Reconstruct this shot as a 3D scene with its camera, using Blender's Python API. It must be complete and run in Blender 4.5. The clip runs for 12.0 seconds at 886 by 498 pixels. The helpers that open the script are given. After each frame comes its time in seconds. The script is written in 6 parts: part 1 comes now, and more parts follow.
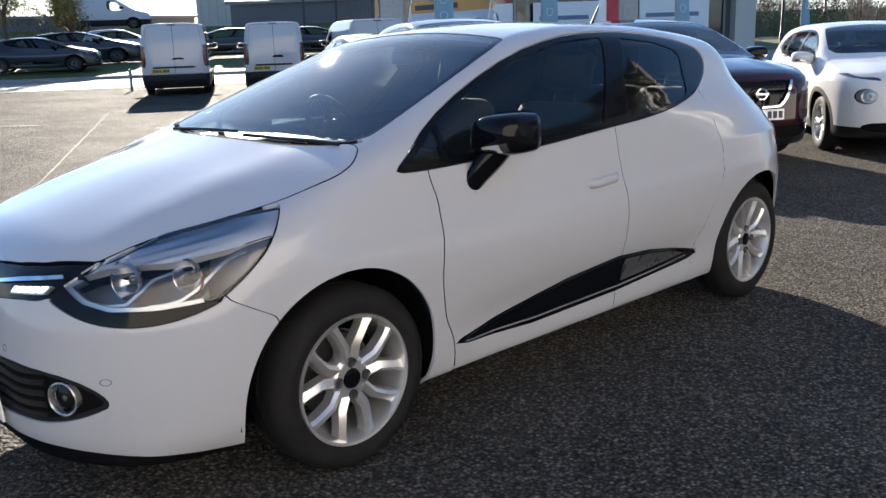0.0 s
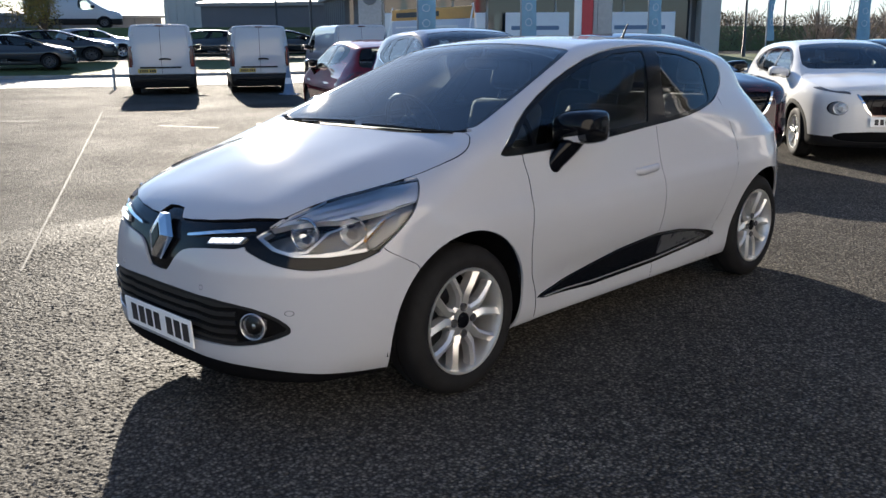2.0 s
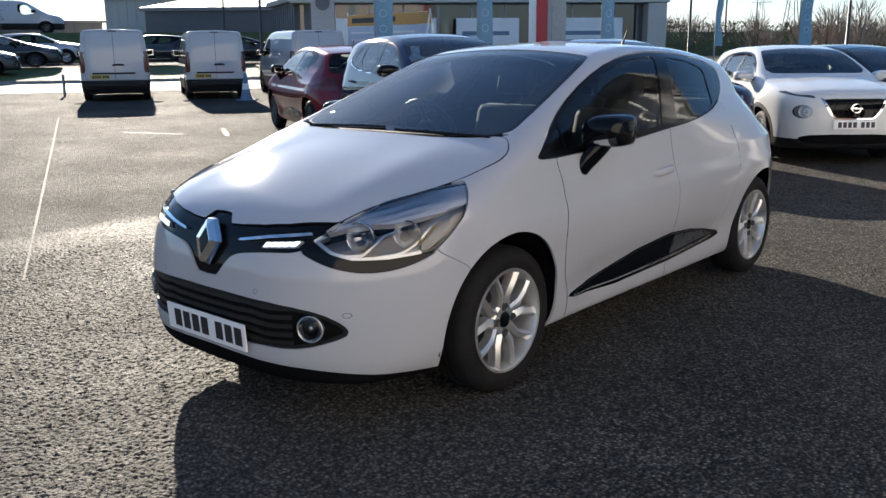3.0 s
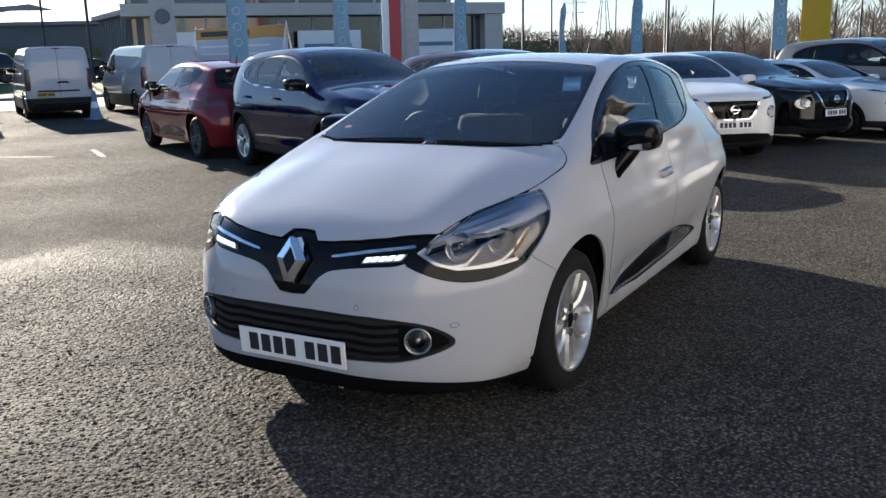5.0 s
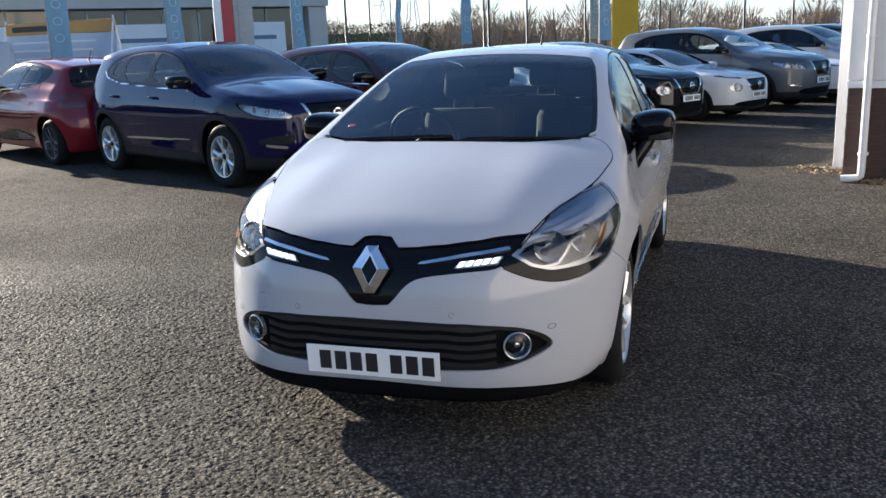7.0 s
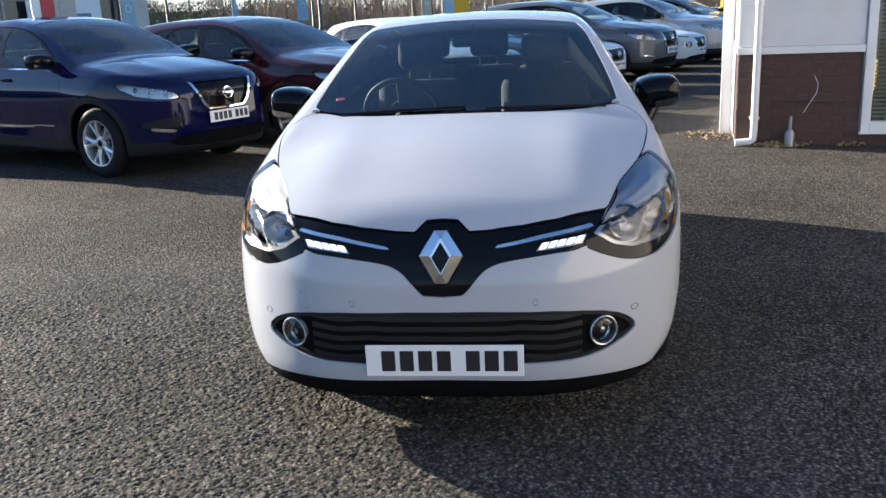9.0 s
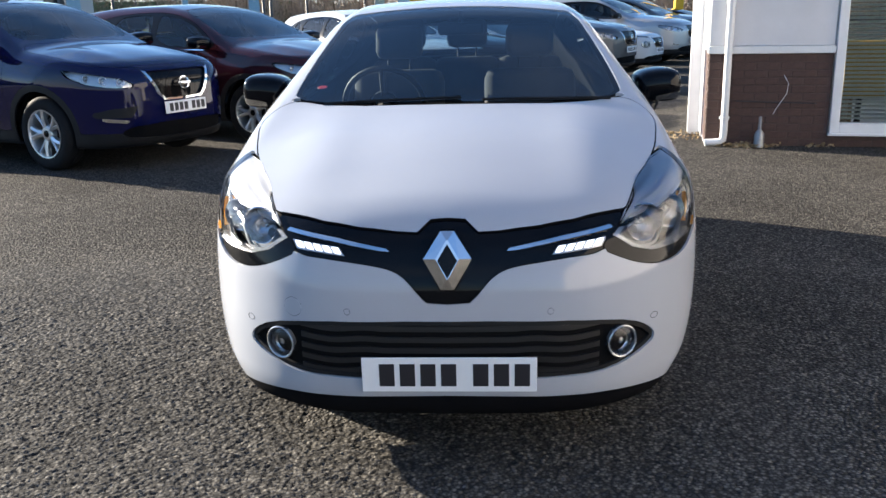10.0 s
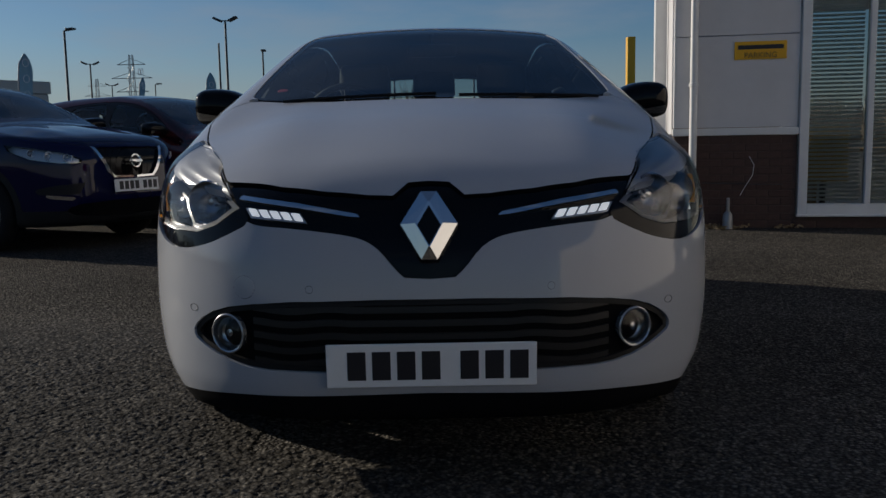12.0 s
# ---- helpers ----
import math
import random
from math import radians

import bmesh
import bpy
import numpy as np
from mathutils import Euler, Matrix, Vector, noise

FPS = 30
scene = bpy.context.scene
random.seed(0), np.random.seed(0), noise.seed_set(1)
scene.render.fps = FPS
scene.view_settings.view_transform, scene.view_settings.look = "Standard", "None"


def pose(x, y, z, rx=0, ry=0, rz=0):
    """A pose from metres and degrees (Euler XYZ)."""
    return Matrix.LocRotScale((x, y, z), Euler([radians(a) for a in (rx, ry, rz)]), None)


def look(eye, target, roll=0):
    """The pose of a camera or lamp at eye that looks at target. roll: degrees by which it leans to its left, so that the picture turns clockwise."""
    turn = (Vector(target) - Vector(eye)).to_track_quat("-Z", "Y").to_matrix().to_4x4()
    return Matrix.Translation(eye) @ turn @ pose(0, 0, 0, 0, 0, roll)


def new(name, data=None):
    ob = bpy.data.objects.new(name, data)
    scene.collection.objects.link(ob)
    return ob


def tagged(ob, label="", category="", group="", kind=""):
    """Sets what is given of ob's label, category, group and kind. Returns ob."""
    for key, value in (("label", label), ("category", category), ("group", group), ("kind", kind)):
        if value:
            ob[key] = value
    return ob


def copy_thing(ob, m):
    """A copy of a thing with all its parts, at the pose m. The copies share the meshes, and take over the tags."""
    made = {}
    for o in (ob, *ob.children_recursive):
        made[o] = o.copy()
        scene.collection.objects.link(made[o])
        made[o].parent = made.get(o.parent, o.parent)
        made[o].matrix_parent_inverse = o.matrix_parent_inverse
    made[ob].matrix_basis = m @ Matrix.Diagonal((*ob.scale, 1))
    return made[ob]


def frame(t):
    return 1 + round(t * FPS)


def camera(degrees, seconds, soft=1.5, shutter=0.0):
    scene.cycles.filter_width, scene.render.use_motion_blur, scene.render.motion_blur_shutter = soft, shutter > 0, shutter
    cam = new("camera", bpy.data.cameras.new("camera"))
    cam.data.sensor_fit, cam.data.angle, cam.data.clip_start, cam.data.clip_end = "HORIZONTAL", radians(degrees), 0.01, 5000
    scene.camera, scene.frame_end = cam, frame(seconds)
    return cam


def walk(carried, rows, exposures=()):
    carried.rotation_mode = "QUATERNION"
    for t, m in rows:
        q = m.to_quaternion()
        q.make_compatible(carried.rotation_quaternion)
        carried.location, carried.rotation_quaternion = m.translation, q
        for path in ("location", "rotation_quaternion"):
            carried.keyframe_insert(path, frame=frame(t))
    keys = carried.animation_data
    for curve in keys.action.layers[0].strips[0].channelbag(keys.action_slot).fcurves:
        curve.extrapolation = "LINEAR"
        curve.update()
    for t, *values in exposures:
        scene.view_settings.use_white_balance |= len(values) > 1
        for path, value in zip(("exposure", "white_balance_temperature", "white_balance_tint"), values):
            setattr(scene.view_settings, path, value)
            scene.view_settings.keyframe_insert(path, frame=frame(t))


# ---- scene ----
cam = camera(53.4, 12.0)
PATH = [
    (0, (2.994, -1.621, 1.401), (1.572, -0.296, 0.927), -1.8),
    (0.5, (3.124, -1.846, 1.412), (1.704, -0.518, 0.941), -1.3),
    (1, (3.179, -2.026, 1.41), (1.767, -0.691, 0.939), -0.9),
    (1.5, (3.173, -2.303, 1.412), (1.791, -0.934, 0.948), -0.5),
    (2, (3.139, -2.512, 1.425), (1.779, -1.12, 0.964), -0.4),
    (2.5, (3.067, -2.682, 1.415), (1.736, -1.259, 0.961), -0.4),
    (3, (2.906, -2.838, 1.434), (1.634, -1.362, 0.983), -0.4),
    (5, (2.149, -3.463, 1.454), (1.179, -1.768, 1.022), -1.3),
    (5.5, (1.919, -3.524, 1.462), (1.036, -1.785, 1.021), -1.0),
    (6, (1.696, -3.603, 1.466), (0.905, -1.82, 1.024), -1.1),
    (6.5, (1.42, -3.681, 1.475), (0.735, -1.856, 1.026), -1.3),
    (7, (1.189, -3.734, 1.486), (0.595, -1.88, 1.027), -2.0),
    (9, (0.311, -3.59, 1.455), (0.096, -1.671, 0.935), -2.5),
    (9.5, (0.192, -3.503, 1.447), (0.042, -1.582, 0.911), -1.8),
    (10, (0.113, -3.338, 1.402), (0.015, -1.411, 0.874), -1.2),
    (10.5, (0.067, -3.195, 1.318), (0.003, -1.254, 0.841), -1.0),
    (11, (0.03, -3.087, 1.159), (-0.005, -1.126, 0.766), -1.1),
    (11.5, (0.024, -3.044, 0.97), (0.014, -1.066, 0.677), -1.1),
    (12, (0.03, -3.043, 0.9), (0.033, -1.058, 0.657), -1.0),
]
walk(cam, [(t, look(eye, target, roll)) for t, eye, target, roll in PATH],
     exposures=[(0, 1.84), (1.5, 1.70), (3, 1.50), (5.5, 1.58), (8, 1.90), (10.6, 2.02), (11.0, 1.56), (11.5, .64), (12, -.30)])

# ---- sky and sun: a low winter sun behind the cars ----
SUN_WAY = Vector((-.868, .497, math.tan(radians(17.5)))).normalized()
world = bpy.data.worlds.new("sky")
scene.world = world
world.use_nodes = True
wn, wl = world.node_tree.nodes, world.node_tree.links
sky = wn.new("ShaderNodeTexSky")
sky.sky_type, sky.sun_disc = "NISHITA", False
sky.sun_elevation, sky.sun_rotation = math.asin(SUN_WAY.z), math.atan2(SUN_WAY.x, SUN_WAY.y)
sky.air_density, sky.dust_density, sky.ozone_density = 1.0, .25, 5.4
wc = wn.new("ShaderNodeTexCoord")
wm = wn.new("ShaderNodeMapping")
wm.inputs["Scale"].default_value = (1.6, 1.6, 7.0)
wnoise = wn.new("ShaderNodeTexNoise")
wnoise.inputs["Scale"].default_value, wnoise.inputs["Detail"].default_value, wnoise.inputs["Roughness"].default_value = 1.7, 7, .58
wr = wn.new("ShaderNodeValToRGB")
wr.color_ramp.elements[0].position, wr.color_ramp.elements[1].position = .47, .66
wr.color_ramp.elements[1].color = (.38, .38, .38, 1)
wmix = wn.new("ShaderNodeMix")
wmix.data_type = "RGBA"
wmix.inputs[7].default_value = (4.4, 4.75, 5.4, 1)
wl.new(wc.outputs["Generated"], wm.inputs["Vector"])
wl.new(wm.outputs["Vector"], wnoise.inputs["Vector"])
wl.new(wnoise.outputs["Fac"], wr.inputs["Fac"])
wsep = wn.new("ShaderNodeSeparateXYZ")
wl.new(wc.outputs["Generated"], wsep.inputs["Vector"])
whaze = wn.new("ShaderNodeMapRange")
whaze.inputs["From Min"].default_value, whaze.inputs["From Max"].default_value = .08, .70
whaze.inputs["To Min"].default_value, whaze.inputs["To Max"].default_value = 1.0, .34
wl.new(wsep.outputs["Z"], whaze.inputs["Value"])
wthin = wn.new("ShaderNodeMath")
wthin.operation = "MULTIPLY"
wl.new(wr.outputs["Color"], wthin.inputs[0])
wl.new(whaze.outputs["Result"], wthin.inputs[1])
wlow = wn.new("ShaderNodeMapRange")
wlow.inputs["From Min"].default_value, wlow.inputs["From Max"].default_value = .0, .11
wlow.inputs["To Min"].default_value, wlow.inputs["To Max"].default_value = .62, .0
wl.new(wsep.outputs["Z"], wlow.inputs["Value"])
wmax = wn.new("ShaderNodeMath")
wmax.operation = "MAXIMUM"
wl.new(wthin.outputs["Value"], wmax.inputs[0])
wl.new(wlow.outputs["Result"], wmax.inputs[1])
wl.new(wmax.outputs["Value"], wmix.inputs["Factor"])
wl.new(sky.outputs["Color"], wmix.inputs[6])
wl.new(wmix.outputs[2], wn["Background"].inputs["Color"])
wn["Background"].inputs["Strength"].default_value = .070

sun = new("sun", bpy.data.lights.new("sun", "SUN"))
sun.data.energy, sun.data.angle, sun.data.color = 5.0, radians(.6), (1, .90, .76)
sun.matrix_world = look(SUN_WAY * 60, (0, 0, 0))

# ---- materials ----
def material(name, color, rough=.5, metal=0.0, coat=0.0, speckle=None, bump=None, mottle=.0, mottle_scale=3.0, spec=.5, emit=0.0, coat_rough=.03):
    """Principled material. speckle: (scale, second colour, low, high) of fine grain; bump: (scale, strength, distance); mottle: soft large variation."""
    m = bpy.data.materials.new(name)
    m.use_nodes = True
    n, l = m.node_tree.nodes, m.node_tree.links
    b = n["Principled BSDF"]
    b.inputs["Roughness"].default_value, b.inputs["Metallic"].default_value = rough, metal
    b.inputs["Coat Weight"].default_value, b.inputs["Coat Roughness"].default_value = coat, coat_rough
    b.inputs["Specular IOR Level"].default_value = spec
    b.inputs["Base Color"].default_value = (*color, 1)
    tc = n.new("ShaderNodeTexCoord")
    out = None
    if speckle:
        t = n.new("ShaderNodeTexNoise")
        t.inputs["Scale"].default_value, t.inputs["Detail"].default_value = speckle[0], 4
        l.new(tc.outputs["Object"], t.inputs["Vector"])
        r = n.new("ShaderNodeValToRGB")
        r.color_ramp.elements[0].position, r.color_ramp.elements[1].position = speckle[2], speckle[3]
        r.color_ramp.elements[0].color, r.color_ramp.elements[1].color = (*color, 1), (*speckle[1], 1)
        l.new(t.outputs["Fac"], r.inputs["Fac"])
        out = r.outputs["Color"]
    if mottle:
        t = n.new("ShaderNodeTexNoise")
        t.inputs["Scale"].default_value, t.inputs["Detail"].default_value, t.inputs["Roughness"].default_value = mottle_scale, 6, .65
        l.new(tc.outputs["Object"], t.inputs["Vector"])
        r = n.new("ShaderNodeMapRange")
        r.inputs["To Min"].default_value, r.inputs["To Max"].default_value = 1 - mottle, 1 + mottle
        r.inputs["From Min"].default_value, r.inputs["From Max"].default_value = .3, .7
        l.new(t.outputs["Fac"], r.inputs["Value"])
        x = n.new("ShaderNodeVectorMath")
        x.operation = "SCALE"
        x.inputs[0].default_value = color
        if out:
            l.new(out, x.inputs[0])
        l.new(r.outputs["Result"], x.inputs["Scale"])
        out = x.outputs["Vector"]
        q = n.new("ShaderNodeMapRange")
        q.inputs["To Min"].default_value, q.inputs["To Max"].default_value = max(0, rough - .08), min(1, rough + .08)
        l.new(t.outputs["Fac"], q.inputs["Value"])
        l.new(q.outputs["Result"], b.inputs["Roughness"])
    if out:
        l.new(out, b.inputs["Base Color"])
    if bump:
        t = n.new("ShaderNodeTexNoise")
        t.inputs["Scale"].default_value, t.inputs["Detail"].default_value = bump[0], 3
        l.new(tc.outputs["Object"], t.inputs["Vector"])
        u = n.new("ShaderNodeBump")
        u.inputs["Strength"].default_value, u.inputs["Distance"].default_value = bump[1], bump[2]
        l.new(t.outputs["Fac"], u.inputs["Height"])
        l.new(u.outputs["Normal"], b.inputs["Normal"])
    if emit:
        b.inputs["Emission Color"].default_value = (*color, 1)
        b.inputs["Emission Strength"].default_value = emit
    return m


def paint(name, color, metal=0.0, rough=.32):
    m = material(name, color, rough, metal, coat=1.0, mottle=.02, mottle_scale=1.3, spec=.0)
    m.node_tree.nodes["Principled BSDF"].inputs["Coat IOR"].default_value = 1.42
    return m


def pane(name, tint, gloss=1.0, clear=.85, index=1.5):
    """Thin glass: clear with a tint, and the mirror gloss of a glass surface."""
    m = bpy.data.materials.new(name)
    m.use_nodes = True
    n, l = m.node_tree.nodes, m.node_tree.links
    n.remove(n["Principled BSDF"])
    t, g, f, x = n.new("ShaderNodeBsdfTransparent"), n.new("ShaderNodeBsdfGlossy"), n.new("ShaderNodeFresnel"), n.new("ShaderNodeMixShader")
    t.inputs["Color"].default_value = (*[clear * c for c in tint], 1)
    g.inputs["Roughness"].default_value = .02
    f.inputs["IOR"].default_value = index
    l.new(f.outputs["Fac"], x.inputs["Fac"])
    l.new(t.outputs["BSDF"], x.inputs[1])
    l.new(g.outputs["BSDF"], x.inputs[2])
    l.new(x.outputs["Shader"], n["Material Output"].inputs["Surface"])
    return m


def tarmac(name, relief, gloss_level, rough, pale):
    m = bpy.data.materials.new(name)
    m.use_nodes = True
    n, l = m.node_tree.nodes, m.node_tree.links
    b = n["Principled BSDF"]
    tc = n.new("ShaderNodeTexCoord")
    stones = n.new("ShaderNodeTexVoronoi")
    stones.inputs["Scale"].default_value = 72
    patches = n.new("ShaderNodeTexNoise")
    patches.inputs["Scale"].default_value, patches.inputs["Detail"].default_value, patches.inputs["Roughness"].default_value = .55, 8, .7
    fine = n.new("ShaderNodeTexNoise")
    fine.inputs["Scale"].default_value, fine.inputs["Detail"].default_value = 40, 6
    for t in (stones, patches, fine):
        l.new(tc.outputs["Object"], t.inputs["Vector"])
    tone = n.new("ShaderNodeValToRGB")
    e = tone.color_ramp.elements
    e[0].position, e[0].color = .0, (.044, .0422, .0395, 1)
    e[1].position, e[1].color = 1.0, (.185, .170, .146, 1)
    mid = e.new(.55)
    mid.color = (.078, .0732, .0662, 1)
    grey = n.new("ShaderNodeRGBToBW")
    l.new(stones.outputs["Color"], grey.inputs["Color"])
    l.new(grey.outputs["Val"], tone.inputs["Fac"])
    joints = n.new("ShaderNodeMapRange")
    joints.inputs["From Min"].default_value, joints.inputs["From Max"].default_value = .30, .62
    joints.inputs["To Min"].default_value, joints.inputs["To Max"].default_value = 1.0, .40
    l.new(stones.outputs["Distance"], joints.inputs["Value"])
    wear = n.new("ShaderNodeMapRange")
    wear.inputs["From Min"].default_value, wear.inputs["From Max"].default_value = .3, .72
    wear.inputs["To Min"].default_value, wear.inputs["To Max"].default_value = .72 * pale, 1.35 * pale
    l.new(patches.outputs["Fac"], wear.inputs["Value"])
    x = n.new("ShaderNodeVectorMath")
    x.operation = "SCALE"
    l.new(tone.outputs["Color"], x.inputs[0])
    dark = n.new("ShaderNodeMath")
    dark.operation = "MULTIPLY"
    l.new(wear.outputs["Result"], dark.inputs[0])
    l.new(joints.outputs["Result"], dark.inputs[1])
    l.new(dark.outputs["Value"], x.inputs["Scale"])
    l.new(x.outputs["Vector"], b.inputs["Base Color"])
    gloss = n.new("ShaderNodeMapRange")
    gloss.inputs["From Min"].default_value, gloss.inputs["From Max"].default_value = .3, .7
    gloss.inputs["To Min"].default_value, gloss.inputs["To Max"].default_value = rough + .08, rough - .08
    b.inputs["Specular IOR Level"].default_value = gloss_level
    l.new(patches.outputs["Fac"], gloss.inputs["Value"])
    l.new(gloss.outputs["Result"], b.inputs["Roughness"])
    h = n.new("ShaderNodeMath")
    h.operation = "MULTIPLY_ADD"
    h.inputs[1].default_value = -1.0
    l.new(stones.outputs["Distance"], h.inputs[0])
    l.new(fine.outputs["Fac"], h.inputs[2])
    u = n.new("ShaderNodeBump")
    u.inputs["Strength"].default_value, u.inputs["Distance"].default_value = 1.0, relief
    l.new(h.outputs["Value"], u.inputs["Height"])
    l.new(u.outputs["Normal"], b.inputs["Normal"])
    return m


TARMAC = tarmac("tarmac", .013, .02, .78, 1.25)
CHIPPINGS = tarmac("tarmac_chippings", .003, .03, .68, 1.10)
WHITE_PAINT = paint("pearl_white_paint", (.385, .402, .438), 0, .6)
WHITE_PAINT.node_tree.nodes["Principled BSDF"].inputs["Coat IOR"].default_value = 1.52
WHITE_PAINT.node_tree.nodes["Principled BSDF"].inputs["Coat Roughness"].default_value = .07
BLACK_GLOSS = material("gloss_black_plastic", (.004, .0045, .006), .09, spec=.18)
BLACK = material("black_textured_plastic", (.010, .010, .011), .5, spec=.25, bump=(300, .15, .002), mottle=.15, mottle_scale=6)
DARK = material("dark_void", (.004, .004, .0045), .9, spec=.1)
RUBBER = material("tyre_rubber", (.012, .012, .013), .75, spec=.15, bump=(160, .12, .002), mottle=.3, mottle_scale=12)
TRIM_GREY = material("satin_grey_plastic", (.055, .058, .065), .28, spec=.5, mottle=.1, mottle_scale=8)
CHROME = material("chrome", (.78, .79, .80), .07, 1.0)
ALLOY = material("silver_alloy", (.66, .66, .655), .32, .82, coat=.25, mottle=.05, mottle_scale=14)
STEEL_DARK = material("dark_metal", (.10, .10, .105), .45, .8, mottle=.3, mottle_scale=20)
GLASS = pane("car_glass", (.60, .74, .78))
GLASS_DARK = pane("side_glass", (.84, .92, .92))
LENS = pane("lamp_lens", (.98, .99, 1.0), clear=1.0, index=1.5)
REFLECTOR = material("lamp_reflector", (.50, .515, .54), .22, 1.0, bump=(55, .15, .004))
LAMP_BAND = material("lamp_reflector_band", (.62, .64, .68), .30, .35, coat=.5, bump=(30, .15, .004))
LAMP_DARK = material("lamp_housing_dark", (.085, .09, .10), .25, .4, coat=.4)
LAMP_GREY = material("lamp_bezel_grey", (.42, .43, .45), .22, .7)
AMBER = material("amber_bulb_reflection", (.78, .30, .02), .25, coat=.5)
COWL = material("scuttle_plastic", (.006, .006, .007), .9, spec=.04, mottle=.2, mottle_scale=8)
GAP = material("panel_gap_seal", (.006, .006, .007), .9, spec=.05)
STICKER = material("red_sticker", (.55, .03, .05), .5)
DRL = material("lit_daytime_light", (.92, .96, 1.0), .3, emit=.45)
RED_LENS = material("red_lamp_plastic", (.10, .006, .006), .15, coat=.8)
PLATE_WHITE = material("plate_white", (.78, .79, .80), .4, mottle=.04, mottle_scale=9)
PLATE_YELLOW = material("plate_yellow", (.52, .36, .05), .45, mottle=.06, mottle_scale=9)
PLATE_INK = material("plate_ink", (.015, .015, .02), .45)
FABRIC = material("seat_fabric", (.035, .035, .038), .9, bump=(260, .3, .002), mottle=.2, mottle_scale=9)
DASH = material("dashboard_plastic", (.012, .012, .014), .6, spec=.3, bump=(240, .2, .002), mottle=.1, mottle_scale=8)

# ---- mesh helpers ----
def mesh_of(name, verts, faces, smooth=True, normals=None):
    me = bpy.data.meshes.new(name)
    me.from_pydata([tuple(map(float, v)) for v in verts], [], [tuple(map(int, f)) for f in faces])
    me.validate()
    if smooth:
        me.polygons.foreach_set("use_smooth", [True] * len(me.polygons))
    if normals is not None and len(normals) == len(me.vertices):
        me.normals_split_custom_set_from_vertices([tuple(map(float, n)) for n in normals])
    me.update()
    return me


def part(name, bm, mat, parent=None, label="", smooth=None):
    """Links a bmesh or mesh as one object under a thing or part."""
    if isinstance(bm, bmesh.types.BMesh):
        me = bpy.data.meshes.new(name)
        bm.normal_update()
        if smooth:
            for f in bm.faces:
                f.smooth = True
            for e in bm.edges:
                if len(e.link_faces) == 2 and e.calc_face_angle(0) > radians(smooth):
                    e.smooth = False
        bm.to_mesh(me)
        bm.free()
    else:
        me = bm
    for m in (mat if isinstance(mat, (list, tuple)) else [mat]):
        me.materials.append(m)
    ob = new(name, me)
    if parent is not None:
        ob.parent = parent
    if label:
        tagged(ob, label)
    return ob


def thing(name, label, category, at=None, group="", kind=""):
    ob = new(name)
    ob.empty_display_size = .2
    if at is not None:
        ob.matrix_world = at
    return tagged(ob, label, category, group, kind)


def box(bm, x0, x1, y0, y1, z0, z1, bevel=0.0, m=None, segments=2):
    vs = bmesh.ops.create_cube(bm, size=1)["verts"]
    for v in vs:
        v.co = Vector((x0 + (v.co.x + .5) * (x1 - x0), y0 + (v.co.y + .5) * (y1 - y0), z0 + (v.co.z + .5) * (z1 - z0)))
    if bevel:
        es = list({e for v in vs for e in v.link_edges})
        r = bmesh.ops.bevel(bm, geom=es, offset=bevel, segments=segments, affect="EDGES", profile=.5)
        vs = list({v for f in r["faces"] for v in f.verts} | {v for v in vs if v.is_valid})
    if m is not None:
        bmesh.ops.transform(bm, matrix=m, verts=vs)
    return vs


def box_mesh(*a, **k):
    bm = bmesh.new()
    box(bm, *a, **k)
    return bm


def lathe(bm, profile, segments=48, m=None, close=False):
    """Turns (radius, height) knots round z."""
    rows = []
    for r, h in profile:
        rows.append([bm.verts.new((r * math.cos(2 * math.pi * i / segments), r * math.sin(2 * math.pi * i / segments), h)) for i in range(segments)])
    pairs = list(zip(rows, rows[1:])) + ([(rows[-1], rows[0])] if close else [])
    for a, b in pairs:
        for i in range(segments):
            j = (i + 1) % segments
            bm.faces.new((a[i], a[j], b[j], b[i]))
    vs = [v for r in rows for v in r]
    if m is not None:
        bmesh.ops.transform(bm, matrix=m, verts=vs)
    return vs


def tube(bm, points, radius, segments=8, cap=True):
    """A round rod along points; radius one number or one a point."""
    ring_of = []
    pts = [Vector(p) for p in points]
    side = None
    for i, p in enumerate(pts):
        way = (pts[min(i + 1, len(pts) - 1)] - pts[max(i - 1, 0)]).normalized()
        if side is None:
            side = way.orthogonal().normalized()
        side = (side - way * side.dot(way)).normalized()
        up = way.cross(side)
        r = radius[i] if isinstance(radius, (list, tuple)) else radius
        ring_of.append([bm.verts.new(p + (side * math.cos(2 * math.pi * k / segments) + up * math.sin(2 * math.pi * k / segments)) * r) for k in range(segments)])
    for a, b in zip(ring_of, ring_of[1:]):
        for k in range(segments):
            bm.faces.new((a[k], a[(k + 1) % segments], b[(k + 1) % segments], b[k]))
    if cap:
        bm.faces.new(ring_of[0][::-1])
        bm.faces.new(ring_of[-1])


def prism(bm, outline, y0, y1, m=None):
    """Extrudes an (x, z) outline from y0 to y1."""
    a = [bm.verts.new((x, y0, z)) for x, z in outline]
    b = [bm.verts.new((x, y1, z)) for x, z in outline]
    n = len(outline)
    for i in range(n):
        bm.faces.new((a[i], b[i], b[(i + 1) % n], a[(i + 1) % n]))
    bm.faces.new(a)
    bm.faces.new(b[::-1])
    if m is not None:
        bmesh.ops.transform(bm, matrix=m, verts=a + b)


